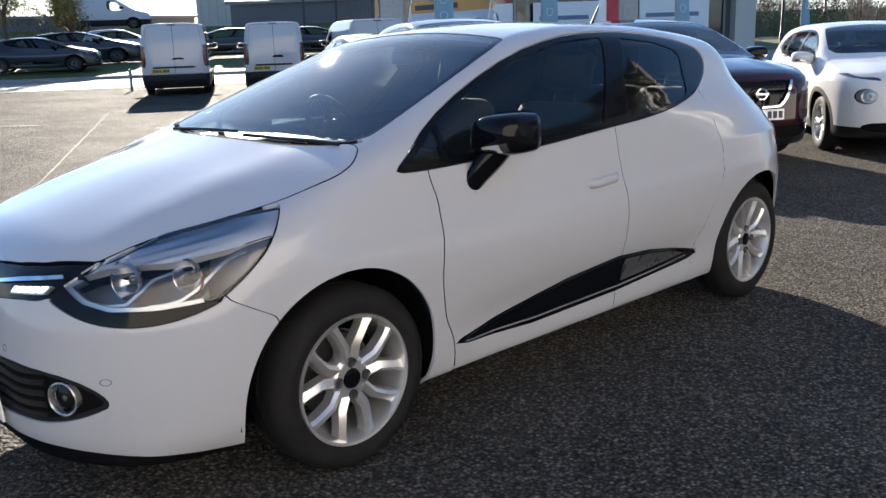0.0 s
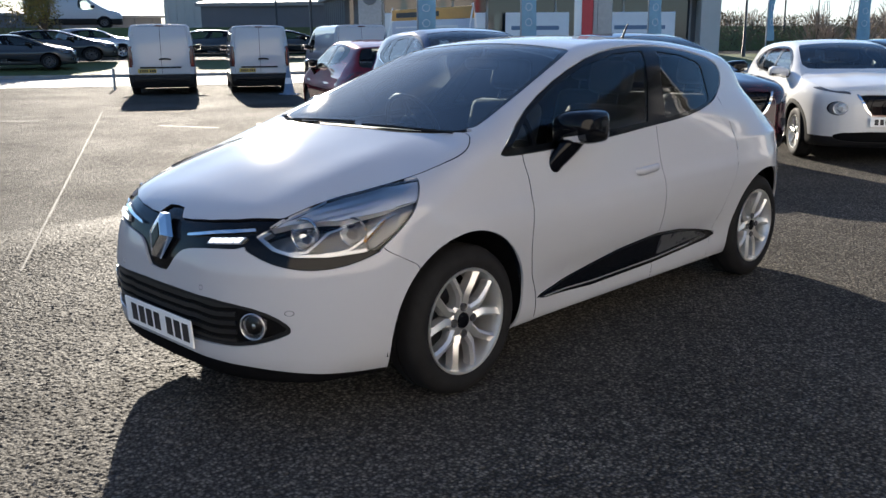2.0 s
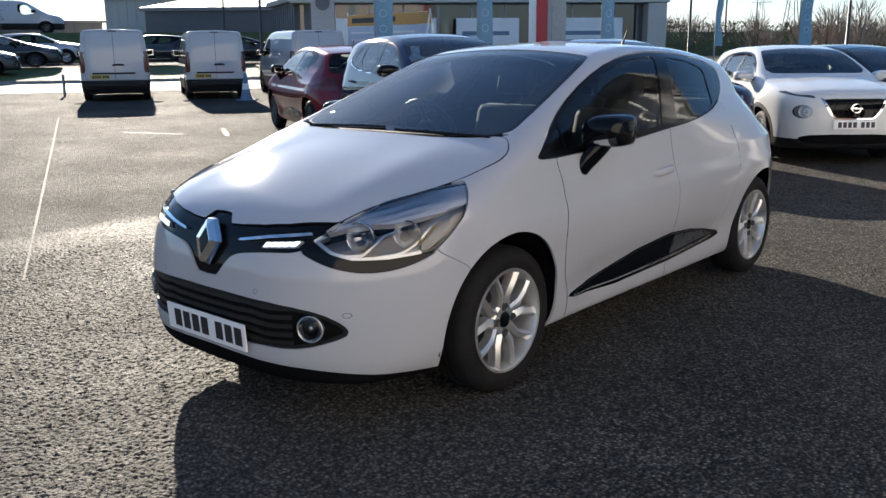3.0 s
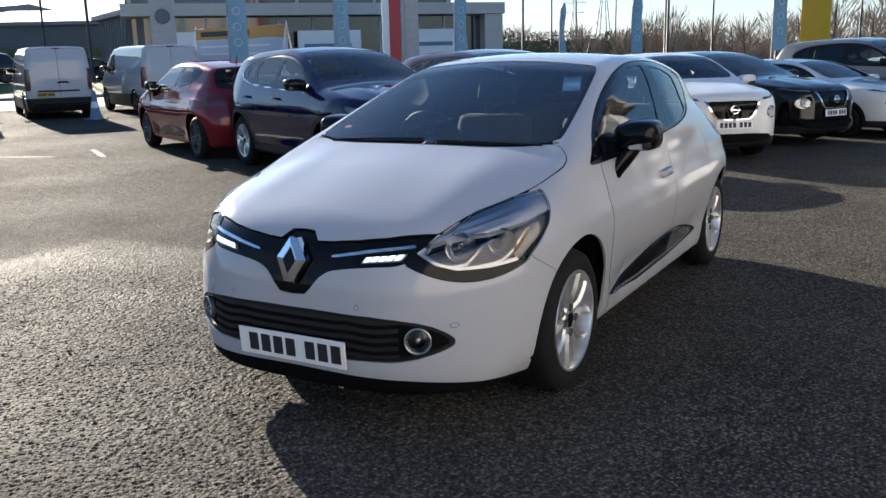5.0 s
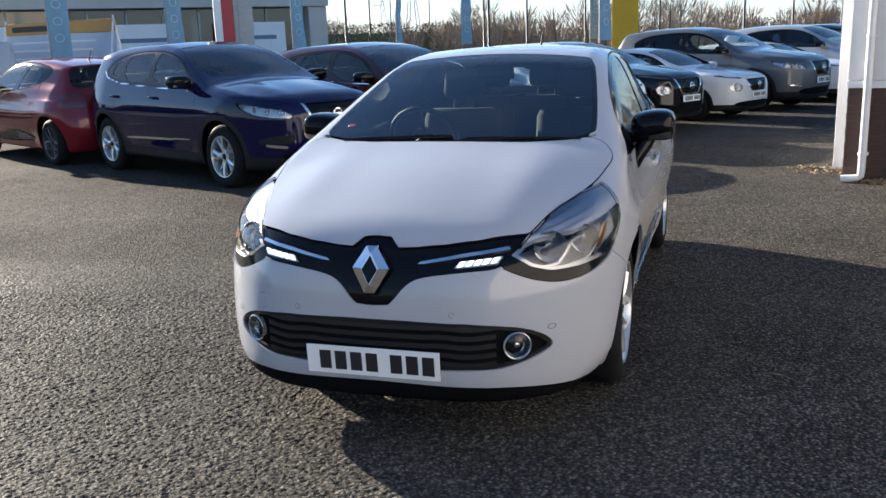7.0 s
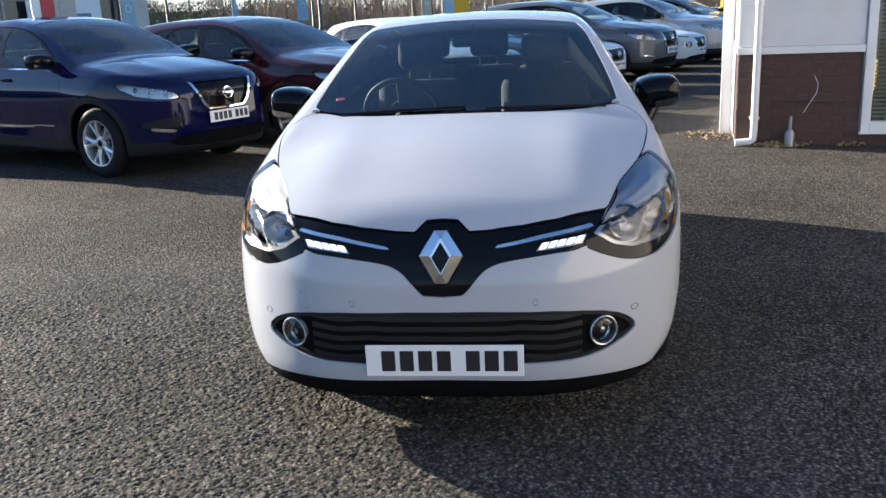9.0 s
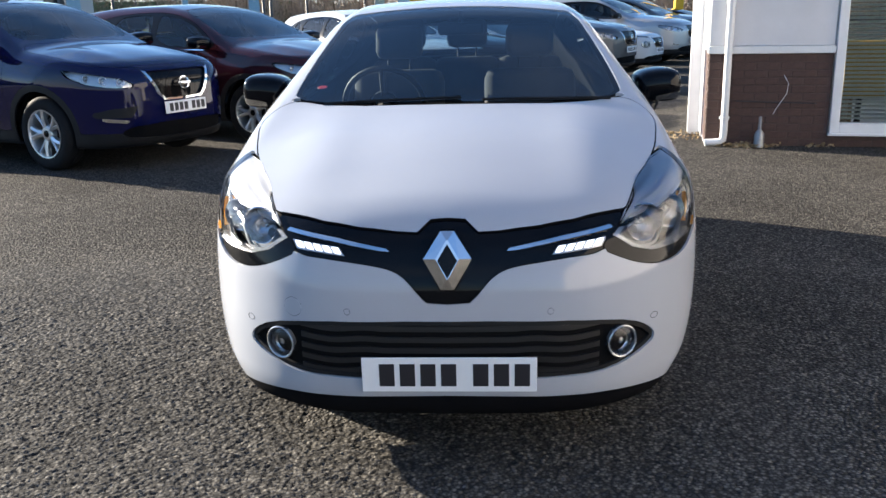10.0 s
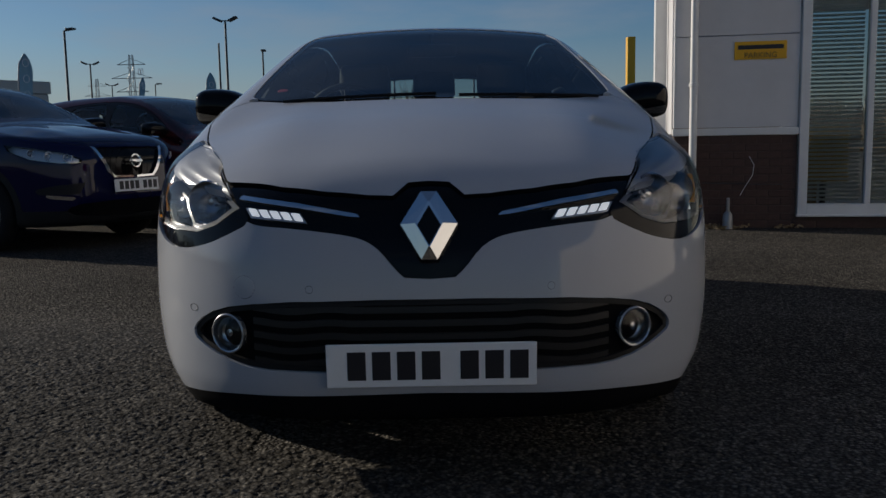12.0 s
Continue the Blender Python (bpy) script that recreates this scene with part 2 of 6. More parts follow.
def rounded(points, times=2):
    """Cuts the corners of a closed outline."""
    for _ in range(times):
        out = []
        for p, q in zip(points, points[1:] + points[:1]):
            out += [tuple(.75 * a + .25 * b for a, b in zip(p, q)), tuple(.25 * a + .75 * b for a, b in zip(p, q))]
        points = out
    return points


# ---- car skins: smooth bodies given by curves ----
def curve(*knots):
    """A smooth curve through (u, value) knots that never overshoots."""
    u = np.array([k[0] for k in knots], float)
    v = np.array([k[1] for k in knots], float)
    d = np.diff(v) / np.diff(u)
    m = np.zeros(len(u))
    m[0], m[-1] = d[0], d[-1]
    for i in range(1, len(u) - 1):
        if d[i - 1] * d[i] > 0:
            w1, w2 = 2 * (u[i + 1] - u[i]) + u[i] - u[i - 1], u[i + 1] - u[i] + 2 * (u[i] - u[i - 1])
            m[i] = (w1 + w2) / (w1 / d[i - 1] + w2 / d[i])

    def f(q):
        q = np.clip(np.asarray(q, float), u[0], u[-1])
        i = np.clip(np.searchsorted(u, q) - 1, 0, len(u) - 2)
        h = u[i + 1] - u[i]
        s = (q - u[i]) / h
        return ((2 * s**3 - 3 * s**2 + 1) * v[i] + (s**3 - 2 * s**2 + s) * h * m[i]
                + (3 * s**2 - 2 * s**3) * v[i + 1] + (s**3 - s**2) * h * m[i + 1])
    return f


def smax(a, b, k):
    h = np.maximum(k - np.abs(a - b), 0) / k
    return np.maximum(a, b) + h * h * k / 4


def bell(q, mid, width):
    return np.exp(-((q - mid) / width) ** 2)


class Skin:
    """A car body: ridge is its outline along the middle, crown how much the top falls off to the sides, beam its half width along
    the length, flank the change of that with height, nose and tail its ends by height (z) and by half width (x)."""

    def __init__(self, ridge, crown, beam, flank, nose_z, nose_x, tail_z, tail_x, floor, base, soft=(.09, .07), scoop=.03, hips=(0, 0), crease=.01, taper=0.0, chin=0.0):
        self.c = [curve(*k) for k in (ridge, crown, beam, flank, nose_z, nose_x, tail_z, tail_x)]
        self.floor, self.base, self.soft, self.scoop, self.hips, self.crease, self.taper, self.chin = floor, base, soft, scoop, hips, crease, taper, chin

    def depth(self, x, y, z):
        """Below 0 inside the car, 0 on its skin."""
        ridge, crown, beam, flank, nose_z, nose_x, tail_z, tail_x = self.c
        x = np.abs(x)
        b = self.base
        top = z - ridge(y) + crown(y) * x * x - self.crease * bell(x, .46, .13) * np.clip((.15 - y) * 3, 0, 1) * np.clip((y + .95) * 2, 0, 1)
        scoop = self.scoop * bell(z, .36, .11) * np.clip((y - .42) * 4, 0, 1) * np.clip((b - .34 - y) * 4, 0, 1)
        hips = self.hips[1] * bell(z, .78, .16) * bell(y, b, .45) + self.hips[0] * bell(z, .80, .13) * bell(y, -.05, .4)
        tuck = self.taper * np.clip((y - 1.7) / 1.3, 0, 1) ** 1.5 * np.clip((z - .87) / .26, 0, 1) ** .8
        tuck = tuck + self.chin * np.clip((.50 - z) / .30, 0, 1) ** 2 * np.clip((-.30 - y) / .28, 0, 1)
        g = smax(top, x - beam(y) - flank(z) + scoop + tuck - hips, self.soft[0])
        g = smax(g, nose_z(z) + nose_x(x) - y, self.soft[1])
        g = smax(g, y - tail_z(z) + tail_x(x), self.soft[1])
        return smax(g, self.floor - z, .05)

    def normal(self, v, e=.004):
        x, y, z = v[:, 0], v[:, 1], v[:, 2]
        f = self.depth
        n = np.stack([f(x + e, y, z) - f(x - e, y, z), f(x, y + e, z) - f(x, y - e, z), f(x, y, z + e) - f(x, y, z - e)], -1)
        return n / np.maximum(np.linalg.norm(n, axis=1, keepdims=True), 1e-9)

    def sheet(self, step, ya, yb, zs=.62):
        """The whole skin as a fine net, met by rays from a spine at height zs between ya and yb."""
        around = max(48, 2 * int(3.0 / step))
        mid, ends = max(8, int((yb - ya) / step)), max(10, int(1.35 / step))
        rows = [(ya, -math.pi / 2 * .996 * (1 - i / ends)) for i in range(ends)]
        rows += [(ya + (yb - ya) * i / mid, 0.0) for i in range(mid + 1)]
        rows += [(yb, math.pi / 2 * .996 * (i + 1) / ends) for i in range(ends)]
        th = np.linspace(-math.pi / 2, 1.5 * math.pi, around, endpoint=False)
        eye = np.array([[(0, y, zs)] * around for y, _ in rows], float).reshape(-1, 3)
        way = np.array([np.stack([math.cos(p) * np.cos(th), np.full(around, math.sin(p)), math.cos(p) * np.sin(th)], -1) for _, p in rows]).reshape(-1, 3)
        near, far = np.zeros(len(eye)), np.full(len(eye), 4.0)
        for t in np.linspace(.05, 2.6, 110):
            q = eye + way * t
            out = (self.depth(q[:, 0], q[:, 1], q[:, 2]) > 0) & (far > 3.9)
            far[out] = t
            near[(far > 3.9)] = t
        for _ in range(22):
            m = (near + far) / 2
            q = eye + way * m[:, None]
            o = self.depth(q[:, 0], q[:, 1], q[:, 2]) > 0
            far, near = np.where(o, m, far), np.where(o, near, m)
        v = eye + way * far[:, None]
        i, j = np.meshgrid(np.arange(len(rows) - 1), np.arange(around), indexing="ij")
        k = (j + 1) % around
        q = np.stack([i * around + j, i * around + k, (i + 1) * around + k, (i + 1) * around + j], -1).reshape(-1, 4)
        mid_row = len(rows) // 2 * around + around // 4
        a, b, c = v[q[mid_row, 0]], v[q[mid_row, 1]], v[q[mid_row, 2]]
        if np.cross(b - a, c - b) @ self.normal(a[None])[0] < 0:
            q = q[:, ::-1]
        return Sheet(self, v, q, [])


class Sheet:
    """A net on a skin that can be cut along lines."""

    def __init__(self, skin, v, quads, polys):
        self.skin, self.v, self.quads, self.polys = skin, v, quads, polys

    def cut(self, *tests):
        """Keeps what lies where every test is below 0."""
        s = self
        for test in tests:
            d = test(s.v[:, 0], s.v[:, 1], s.v[:, 2])
            d = np.where(np.abs(d) < 1e-7, 1e-7, d)
            inside = d < 0
            if len(s.quads):
                c = inside[s.quads].sum(1)
                keep, mixed = s.quads[c == 4], [tuple(q) for q in s.quads[(c > 0) & (c < 4)]]
            else:
                keep, mixed = s.quads, []
            polys, extra, made = [], [], {}
            for p in s.polys:
                n = sum(bool(inside[i]) for i in p)
                if n == len(p):
                    polys.append(p)
                elif n:
                    mixed.append(p)
            for p in mixed:
                out = []
                for i, j in zip(p, p[1:] + p[:1]):
                    if inside[i]:
                        out.append(int(i))
                    if inside[i] != inside[j]:
                        key = (min(i, j), max(i, j))
                        if key not in made:
                            a, b = key
                            made[key] = len(s.v) + len(extra)
                            extra.append(s.v[a] + (s.v[b] - s.v[a]) * (d[a] / (d[a] - d[b])))
                        out.append(made[key])
                if len(out) > 2:
                    polys.append(tuple(out))
            s = Sheet(s.skin, np.vstack([s.v, np.array(extra)]) if extra else s.v, keep, polys)
        used = np.unique(np.concatenate([s.quads.ravel(), np.array([i for p in s.polys for i in p], int)])) if len(s.quads) or s.polys else np.array([], int)
        back = np.full(len(s.v), -1)
        back[used] = np.arange(len(used))
        return Sheet(s.skin, s.v[used], back[s.quads], [tuple(int(back[i]) for i in p) for p in s.polys])

    def fine(self, test, n=4, margin=.03):
        """The stretch of the net round a test, n times as dense, laid on the skin."""
        d = test(self.v[:, 0], self.v[:, 1], self.v[:, 2]) < margin
        quads = self.quads[d[self.quads].all(1)]
        u = np.linspace(0, 1, n + 1)
        uu, vv = [a.ravel() for a in np.meshgrid(u, u, indexing="ij")]
        w = np.stack([(1 - uu) * (1 - vv), uu * (1 - vv), uu * vv, (1 - uu) * vv], -1)
        pts = np.einsum("kc,qcx->qkx", w, self.v[quads]).reshape(-1, 3)
        key, back = np.unique(np.round(pts, 6), axis=0, return_inverse=True)
        back = back.reshape(len(quads), n + 1, n + 1)
        q = np.stack([back[:, :-1, :-1], back[:, 1:, :-1], back[:, 1:, 1:], back[:, :-1, 1:]], -1).reshape(-1, 4)
        for _ in range(3):
            key = key - self.skin.normal(key) * self.skin.depth(key[:, 0], key[:, 1], key[:, 2])[:, None] * .8
        return Sheet(self.skin, key, q, [])

    def moved(self, by):
        by = by(self.v[:, 0], self.v[:, 1], self.v[:, 2])[:, None] if callable(by) else by
        return Sheet(self.skin, self.v + self.skin.normal(self.v) * by, self.quads, self.polys)

    def mesh(self, name, flange=.012, relief=False, seal=False):
        """A mesh with a turned-in edge of that depth."""
        faces = [tuple(q) for q in self.quads] + list(self.polys)
        if not faces:
            return mesh_of(name, [], [])
        n = self.skin.normal(self.v)
        v, nn = [self.v], [n]
        if flange:
            seen = {}
            for f in faces:
                for a, b in zip(f, f[1:] + f[:1]):
                    if (b, a) in seen:
                        del seen[(b, a)]
                    else:
                        seen[(a, b)] = 1
            rim, pts, nor, total = {}, [], [], len(self.v)
            for a, b in seen:
                e = self.v[b] - self.v[a]
                o = np.cross(e, n[a])
                o = o / max(np.linalg.norm(o), 1e-9)
                for i in (a, b):
                    if i not in rim:
                        rim[i] = len(pts)
                        pts += [self.v[i], self.v[i] - n[i] * flange]
                        nor += [o + .35 * n[i], o]
                    else:
                        nor[rim[i]] = nor[rim[i]] + o
                        nor[rim[i] + 1] = nor[rim[i] + 1] + o
            for a, b in seen:
                ia, ib = total + rim[a], total + rim[b]
                faces.append((ia + 1, ib + 1, ib, ia))
            if pts:
                v.append(np.array(pts))
                nor = np.array(nor)
                nn.append(nor / np.maximum(np.linalg.norm(nor, axis=1, keepdims=True), 1e-9))
        me = mesh_of(name, np.vstack(v), faces, True, None if relief else np.vstack(nn))
        if seal and len(me.polygons) == len(faces):
            me.polygons.foreach_set("material_index", [0] * (len(self.quads) + len(self.polys)) + [1] * (len(faces) - len(self.quads) - len(self.polys)))
        return me


def area(points, view, grow=0.0, soft=0):
    """A test that is below 0 inside an outline, seen from the side (y, z), the top (x, y), the front (x, z) or turning round the nose."""
    pts = np.array(rounded(list(points), soft), float)

    def f(x, y, z):
        x = np.abs(x)
        if view == "side":
            p = np.stack([y, z], -1)
        elif view == "top":
            p = np.stack([x, y], -1)
        elif view == "front":
            p = np.stack([x, z], -1)
        else:
            p = np.stack([np.degrees(np.arctan2(x, .1 - y)) * .0125, z], -1)
        q = pts * (.0125, 1) if view == "turn" else pts
        best, odd = np.full(len(p), 1e9), np.zeros(len(p), bool)
        for a, b in zip(q, np.roll(q, -1, 0)):
            e = b - a
            t = np.clip(((p - a) @ e) / max(e @ e, 1e-12), 0, 1)
            best = np.minimum(best, ((p - a - t[:, None] * e) ** 2).sum(1))
            up = (a[1] > p[:, 1]) != (b[1] > p[:, 1])
            if abs(e[1]) > 1e-12:
                odd ^= up & (p[:, 0] < e[0] * (p[:, 1] - a[1]) / e[1] + a[0])
        return np.sqrt(best) * np.where(odd, -1, 1) - grow
    return f


def outside(test, gap=0.0):
    return lambda x, y, z: gap - test(x, y, z)


def both(*tests):
    return lambda x, y, z: np.maximum.reduce([t(x, y, z) for t in tests])


def arch(y0, z0, r, gap=0.0):
    """Below 0 outside a wheel arch."""
    return lambda x, y, z: np.where(np.abs(x) > .40, r - np.hypot(y - y0, (z - z0) * np.where(z < z0, .96, 1)), -1.0) + gap


def left(x, y, z):
    return .03 - x


def right(x, y, z):
    return x + .03


def above(h):
    return lambda x, y, z: h - z


def below(h):
    return lambda x, y, z: z - h


def ahead(f):
    """Keeps what lies ahead of a line y = f(z)."""
    return lambda x, y, z: y - f(z)


def behind(f):
    return lambda x, y, z: f(z) - y


# ---- parts that all cars have ----
def wheel(parent, x, y, r, rim_r, style, width=.2, outer=1, rim_mat=None, name="wheel"):
    """A wheel whose outer face points along x (outer 1 or -1)."""
    at = Matrix.Translation((x, y, r)) @ Matrix.Rotation(radians(90 * outer), 4, "Y")
    w = width / 2
    bm = bmesh.new()
    lathe(bm, [(rim_r - .01, -w * .8), (rim_r + .02, -w), (r - .035, -w * .98), (r - .010, -w * .80), (r, -w * .55), (r, -w * .12), (r - .008, -w * .10), (r - .008, -w * .02),
               (r, 0), (r, w * .5), (r - .010, w * .80), (r - .035, w * .98), (r - .05, w * 1.02), (rim_r + .03, w * 1.02), (rim_r + .004, w * .90), (rim_r - .012, w * .78)], 56)
    tyre = part("tyre", bm, RUBBER, parent, smooth=40)
    tyre.name = name
    tyre.matrix_local = at
    bm = bmesh.new()
    lathe(bm, [(rim_r - .014, -w * .7), (rim_r - .012, w * .70), (rim_r + .006, w * .92), (rim_r + .004, w * .98), (rim_r - .006, w * .96), (rim_r - .013, w * .76), (rim_r - .022, w * .1), (rim_r - .024, -w * .7)], 56, close=True)
    count, spread, fork = style
    bends = [.25, .37, .42, .35, .30, .26] if name != "wheel" else [.17, .155, .165, .21, .265, .30]
    phase = 0 if name != "wheel" else .25
    hub_r = .075
    for k in range(count):
        mid = 2 * math.pi * (k + phase) / count
        for s in ((-1, 1) if fork else (0,)):
            rows = []
            for f in (0, .22, .42, .62, .82, 1.0):
                rr = hub_r * .55 + (rim_r - .006 - hub_r * .55) * f
                a = mid + s * (float(np.interp(f, [0, .22, .42, .62, .82, 1], bends)) * spread / .30 if fork else 0)
                half = (.0160 if fork else .030) * (1.2 - .2 * f) + (.006 if f == 1 else 0)
                z = w * (.66 + .20 * f + .06 * math.sin(math.pi * f))
                c, t = Vector((rr * math.cos(a), rr * math.sin(a), 0)), Vector((-math.sin(a), math.cos(a), 0))
                rows.append([bm.verts.new(c + t * p + Vector((0, 0, h))) for p, h in
                             ((-half * 1.2, z - .045), (-half, z - .009), (-s * half * .35, z + .002), (half, z - .009), (half * 1.2, z - .045))])
            for a, b in zip(rows, rows[1:]):
                for i in range(4):
                    bm.faces.new((a[i], b[i], b[i + 1], a[i + 1]))
    lathe(bm, [(.0, w * .62), (.034, w * .62), (.036, w * .72), (hub_r * .82, w * .70), (hub_r, w * .60), (hub_r * 1.1, w * .2)], 28)
    rim = part("rim", bm, rim_mat or ALLOY, tyre, "silver alloy rim with split spokes", smooth=14)
    bm = bmesh.new()
    lathe(bm, [(.0, w * .80), (.022, w * .79), (.031, w * .76), (.034, w * .66)], 20)
    part("centre_cap", bm, BLACK_GLOSS, tyre, smooth=40)
    if name == "front_wheel" or name == "rear_wheel":
        n = 4
        for k in range(n):
            a = 2 * math.pi * (k + .5) / n + .785
            bm = bmesh.new()
            lathe(bm, [(.0, w * .70), (.012, w * .70), (.0165, w * .745), (.018, w * .72), (.0165, w * .60)], 14, Matrix.Translation((.056 * math.cos(a), .056 * math.sin(a), .004)))
            part("wheel_bolt", bm, STEEL_DARK, tyre, smooth=40)
    bm = bmesh.new()
    lathe(bm, [(.02, -.02), (rim_r * .62, -.018), (rim_r * .66, -.03), (rim_r * .68, -.03)], 32)
    part("brake_disc", bm, STEEL_DARK, tyre, smooth=40)
    return tyre


def well(parent, x, y, z, r, width=.42):
    """The dark liner above a wheel; x is its outer edge."""
    bm = bmesh.new()
    rows = []
    s = 1 if x > 0 else -1
    for a in range(-8, 189, 7):
        c, n = math.cos(radians(a)), math.sin(radians(a))
        rows.append([bm.verts.new((xx, y + c * r, z + n * r)) for xx in (x, x - s * width)] + [bm.verts.new((x - s * width, y + c * .05, z + n * .05))])
    for a, b in zip(rows, rows[1:]):
        for i in range(2):
            bm.faces.new((a[i], a[i + 1], b[i + 1], b[i]))
    part("wheel_arch_liner", bm, DARK, parent)


def plate(parent, at, base_mat=None, w=.52, h=.111, name="number_plate"):
    """A number plate whose characters are plain bars. at maps x right, z up, facing -y."""
    bm = box_mesh(-w / 2, w / 2, -.004, .004, -h / 2, h / 2, .0025)
    p = part(name, bm, base_mat or PLATE_WHITE, parent, "number plate with dark bars")
    p.matrix_local = at
    for k in range(7):
        x = -w * .40 + (k + (.55 if k > 3 else 0)) * w * .118
        bm = box_mesh(x - .0 + w * .0, x + w * .088, -.0055, -.0035, -h * .33, h * .33, .001)
        part("character_bar", bm, PLATE_INK, p)
    return p


def mirror(parent, side, x, y, z, shell, size=1.0, arm=True, form=(1, 1, 1)):
    """A door mirror: a rounded shell on an arm, with a turn signal under it."""
    bm = bmesh.new()
    rows = []
    prof = curve((0, .72), (.10, .92), (.35, 1.0), (.75, .97), (.93, .80), (1, .46))
    for i in range(15):
        u = i / 14
        s = float(prof(u))
        cx, cz = u * .232 - .02, .010 * math.sin(u * 3)
        ring = []
        for k in range(20):
            a = 2 * math.pi * k / 20
            c, n = math.cos(a), math.sin(a)
            yy = -.100 * abs(c) ** .7 * s if c > 0 else .078 * abs(c) ** .30 * s
            zz = (.066 if n > 0 else .074) * abs(n) ** .52 * math.copysign(1, n) * s + .012 * u
            ring.append(bm.verts.new((cx, yy, cz + zz)))
        rows.append(ring)
    for a, b in zip(rows, rows[1:]):
        for k in range(20):
            bm.faces.new((a[k], b[k], b[(k + 1) % 20], a[(k + 1) % 20]))
    bm.faces.new(rows[0])
    bm.faces.new(rows[-1][::-1])
    bmesh.ops.recalc_face_normals(bm, faces=bm.faces)
    at = Matrix.Translation((x, y, z)) @ Matrix.Diagonal((side * size * form[0], size * form[1], size * form[2], 1))
    bmesh.ops.transform(bm, matrix=at, verts=bm.verts)
    if side < 0:
        bmesh.ops.reverse_faces(bm, faces=bm.faces)
    shell_ob = part("wing_mirror", bm, shell, parent, smooth=50)
    bm = bmesh.new()
    rows = []
    for i in range(13):
        u = .42 + .50 * i / 12
        k = float(prof(u)) * 1.015
        row = []
        for a in (-8 - 10 * (1 - i / 12), -20, -31, -40):
            c, n = math.cos(radians(a)), math.sin(radians(a))
            row.append(bm.verts.new((u * .232 - .02, -.100 * abs(c) ** .7 * k - .002, .010 * math.sin(u * 3) - .074 * abs(n) ** .52 * k + .012 * u)))
        rows.append(row)
    for a, b in zip(rows, rows[1:]):
        for k in range(3):
            bm.faces.new((a[k], b[k], b[k + 1], a[k + 1]))
    bmesh.ops.transform(bm, matrix=at, verts=bm.verts)
    part("turn_signal", bm, CHROME, shell_ob, "clear chromed turn signal strip", smooth=50)
    bm = bmesh.new()
    box(bm, .018, .170, .066, .075, -.046, .050, .006)
    bmesh.ops.transform(bm, matrix=at, verts=bm.verts)
    part("mirror_glass", bm, CHROME, shell_ob)
    if arm:
        bm = bmesh.new()
        tube(bm, [(.000, -.072, -.160), (.012, -.062, -.130), (.034, -.045, -.095), (.056, -.028, -.062), (.078, -.012, -.035)], [.030, .035, .040, .042, .038], 12)
        for v in bm.verts:
            v.co.y *= 1.25
        bmesh.ops.transform(bm, matrix=at, verts=bm.verts)
        part("mirror_arm", bm, shell, shell_ob, smooth=50)


def seat(parent, x, y, z, w=.50, name="front_seat"):
    bm = bmesh.new()
    box(bm, x - w / 2, x + w / 2, y, y + .50, z + .16, z + .34, .06)
    cushion = part(name, bm, FABRIC, parent, smooth=60)
    bm = bmesh.new()
    lean = Matrix.Translation((x, y + .48, z + .30)) @ Matrix.Rotation(radians(-16), 4, "X")
    box(bm, -w / 2, w / 2, -.06, .09, 0, .60, .06, lean)
    part("backrest", bm, FABRIC, cushion, smooth=60)
    bm = bmesh.new()
    box(bm, -.13, .13, -.05, .05, .66, .84, .04, lean)
    for s in (-.06, .06):
        tube(bm, [lean @ Vector((s, 0, .58)), lean @ Vector((s, 0, .70))], .007)
    part("headrest", bm, FABRIC, cushion, smooth=60)


def steering_wheel(parent, x, y, z, r=.185):
    m = Matrix.Translation((x, y, z)) @ Matrix.Rotation(radians(-66), 4, "X")
    bm = bmesh.new()
    pts = [m @ Vector((r * math.cos(a), r * math.sin(a), 0)) for a in np.linspace(0, 2 * math.pi, 33)]
    tube(bm, pts, .015, 8, False)
    lathe(bm, [(0, .03), (.06, .025), (.075, -.02)], 20, m)
    for a in (0, 180, 270):
        q = m @ Matrix.Rotation(radians(a), 4, "Z")
        tube(bm, [q @ Vector((.05, 0, 0)), q @ Vector((r, 0, 0))], .016, 6)
    tube(bm, [m @ Vector((0, 0, -.02)), m @ Vector((0, -.05, -.35))], .035, 8)
    part("steering_wheel", bm, DASH, parent, smooth=40)

# ---- ground ----
def slab(name, x0, x1, y0, y1, z, mat, turn=0.0, at=(0, 0), n=1):
    bm = bmesh.new()
    m = Matrix.Translation((*at, 0)) @ Matrix.Rotation(radians(turn), 4, "Z")
    rows = [[bm.verts.new(m @ Vector((x0 + (x1 - x0) * i / n, y0 + (y1 - y0) * j / n, z))) for i in range(n + 1)] for j in range(n + 1)]
    for a, b in zip(rows, rows[1:]):
        for i in range(n):
            bm.faces.new((a[i], a[i + 1], b[i + 1], b[i]))
    return part(name, bm, mat)


ground = slab("ground", -900, 900, -900, 900, 0, TARMAC)
tagged(ground, "coarse grey tarmac of a car sales yard", "tarmac", kind="structure")



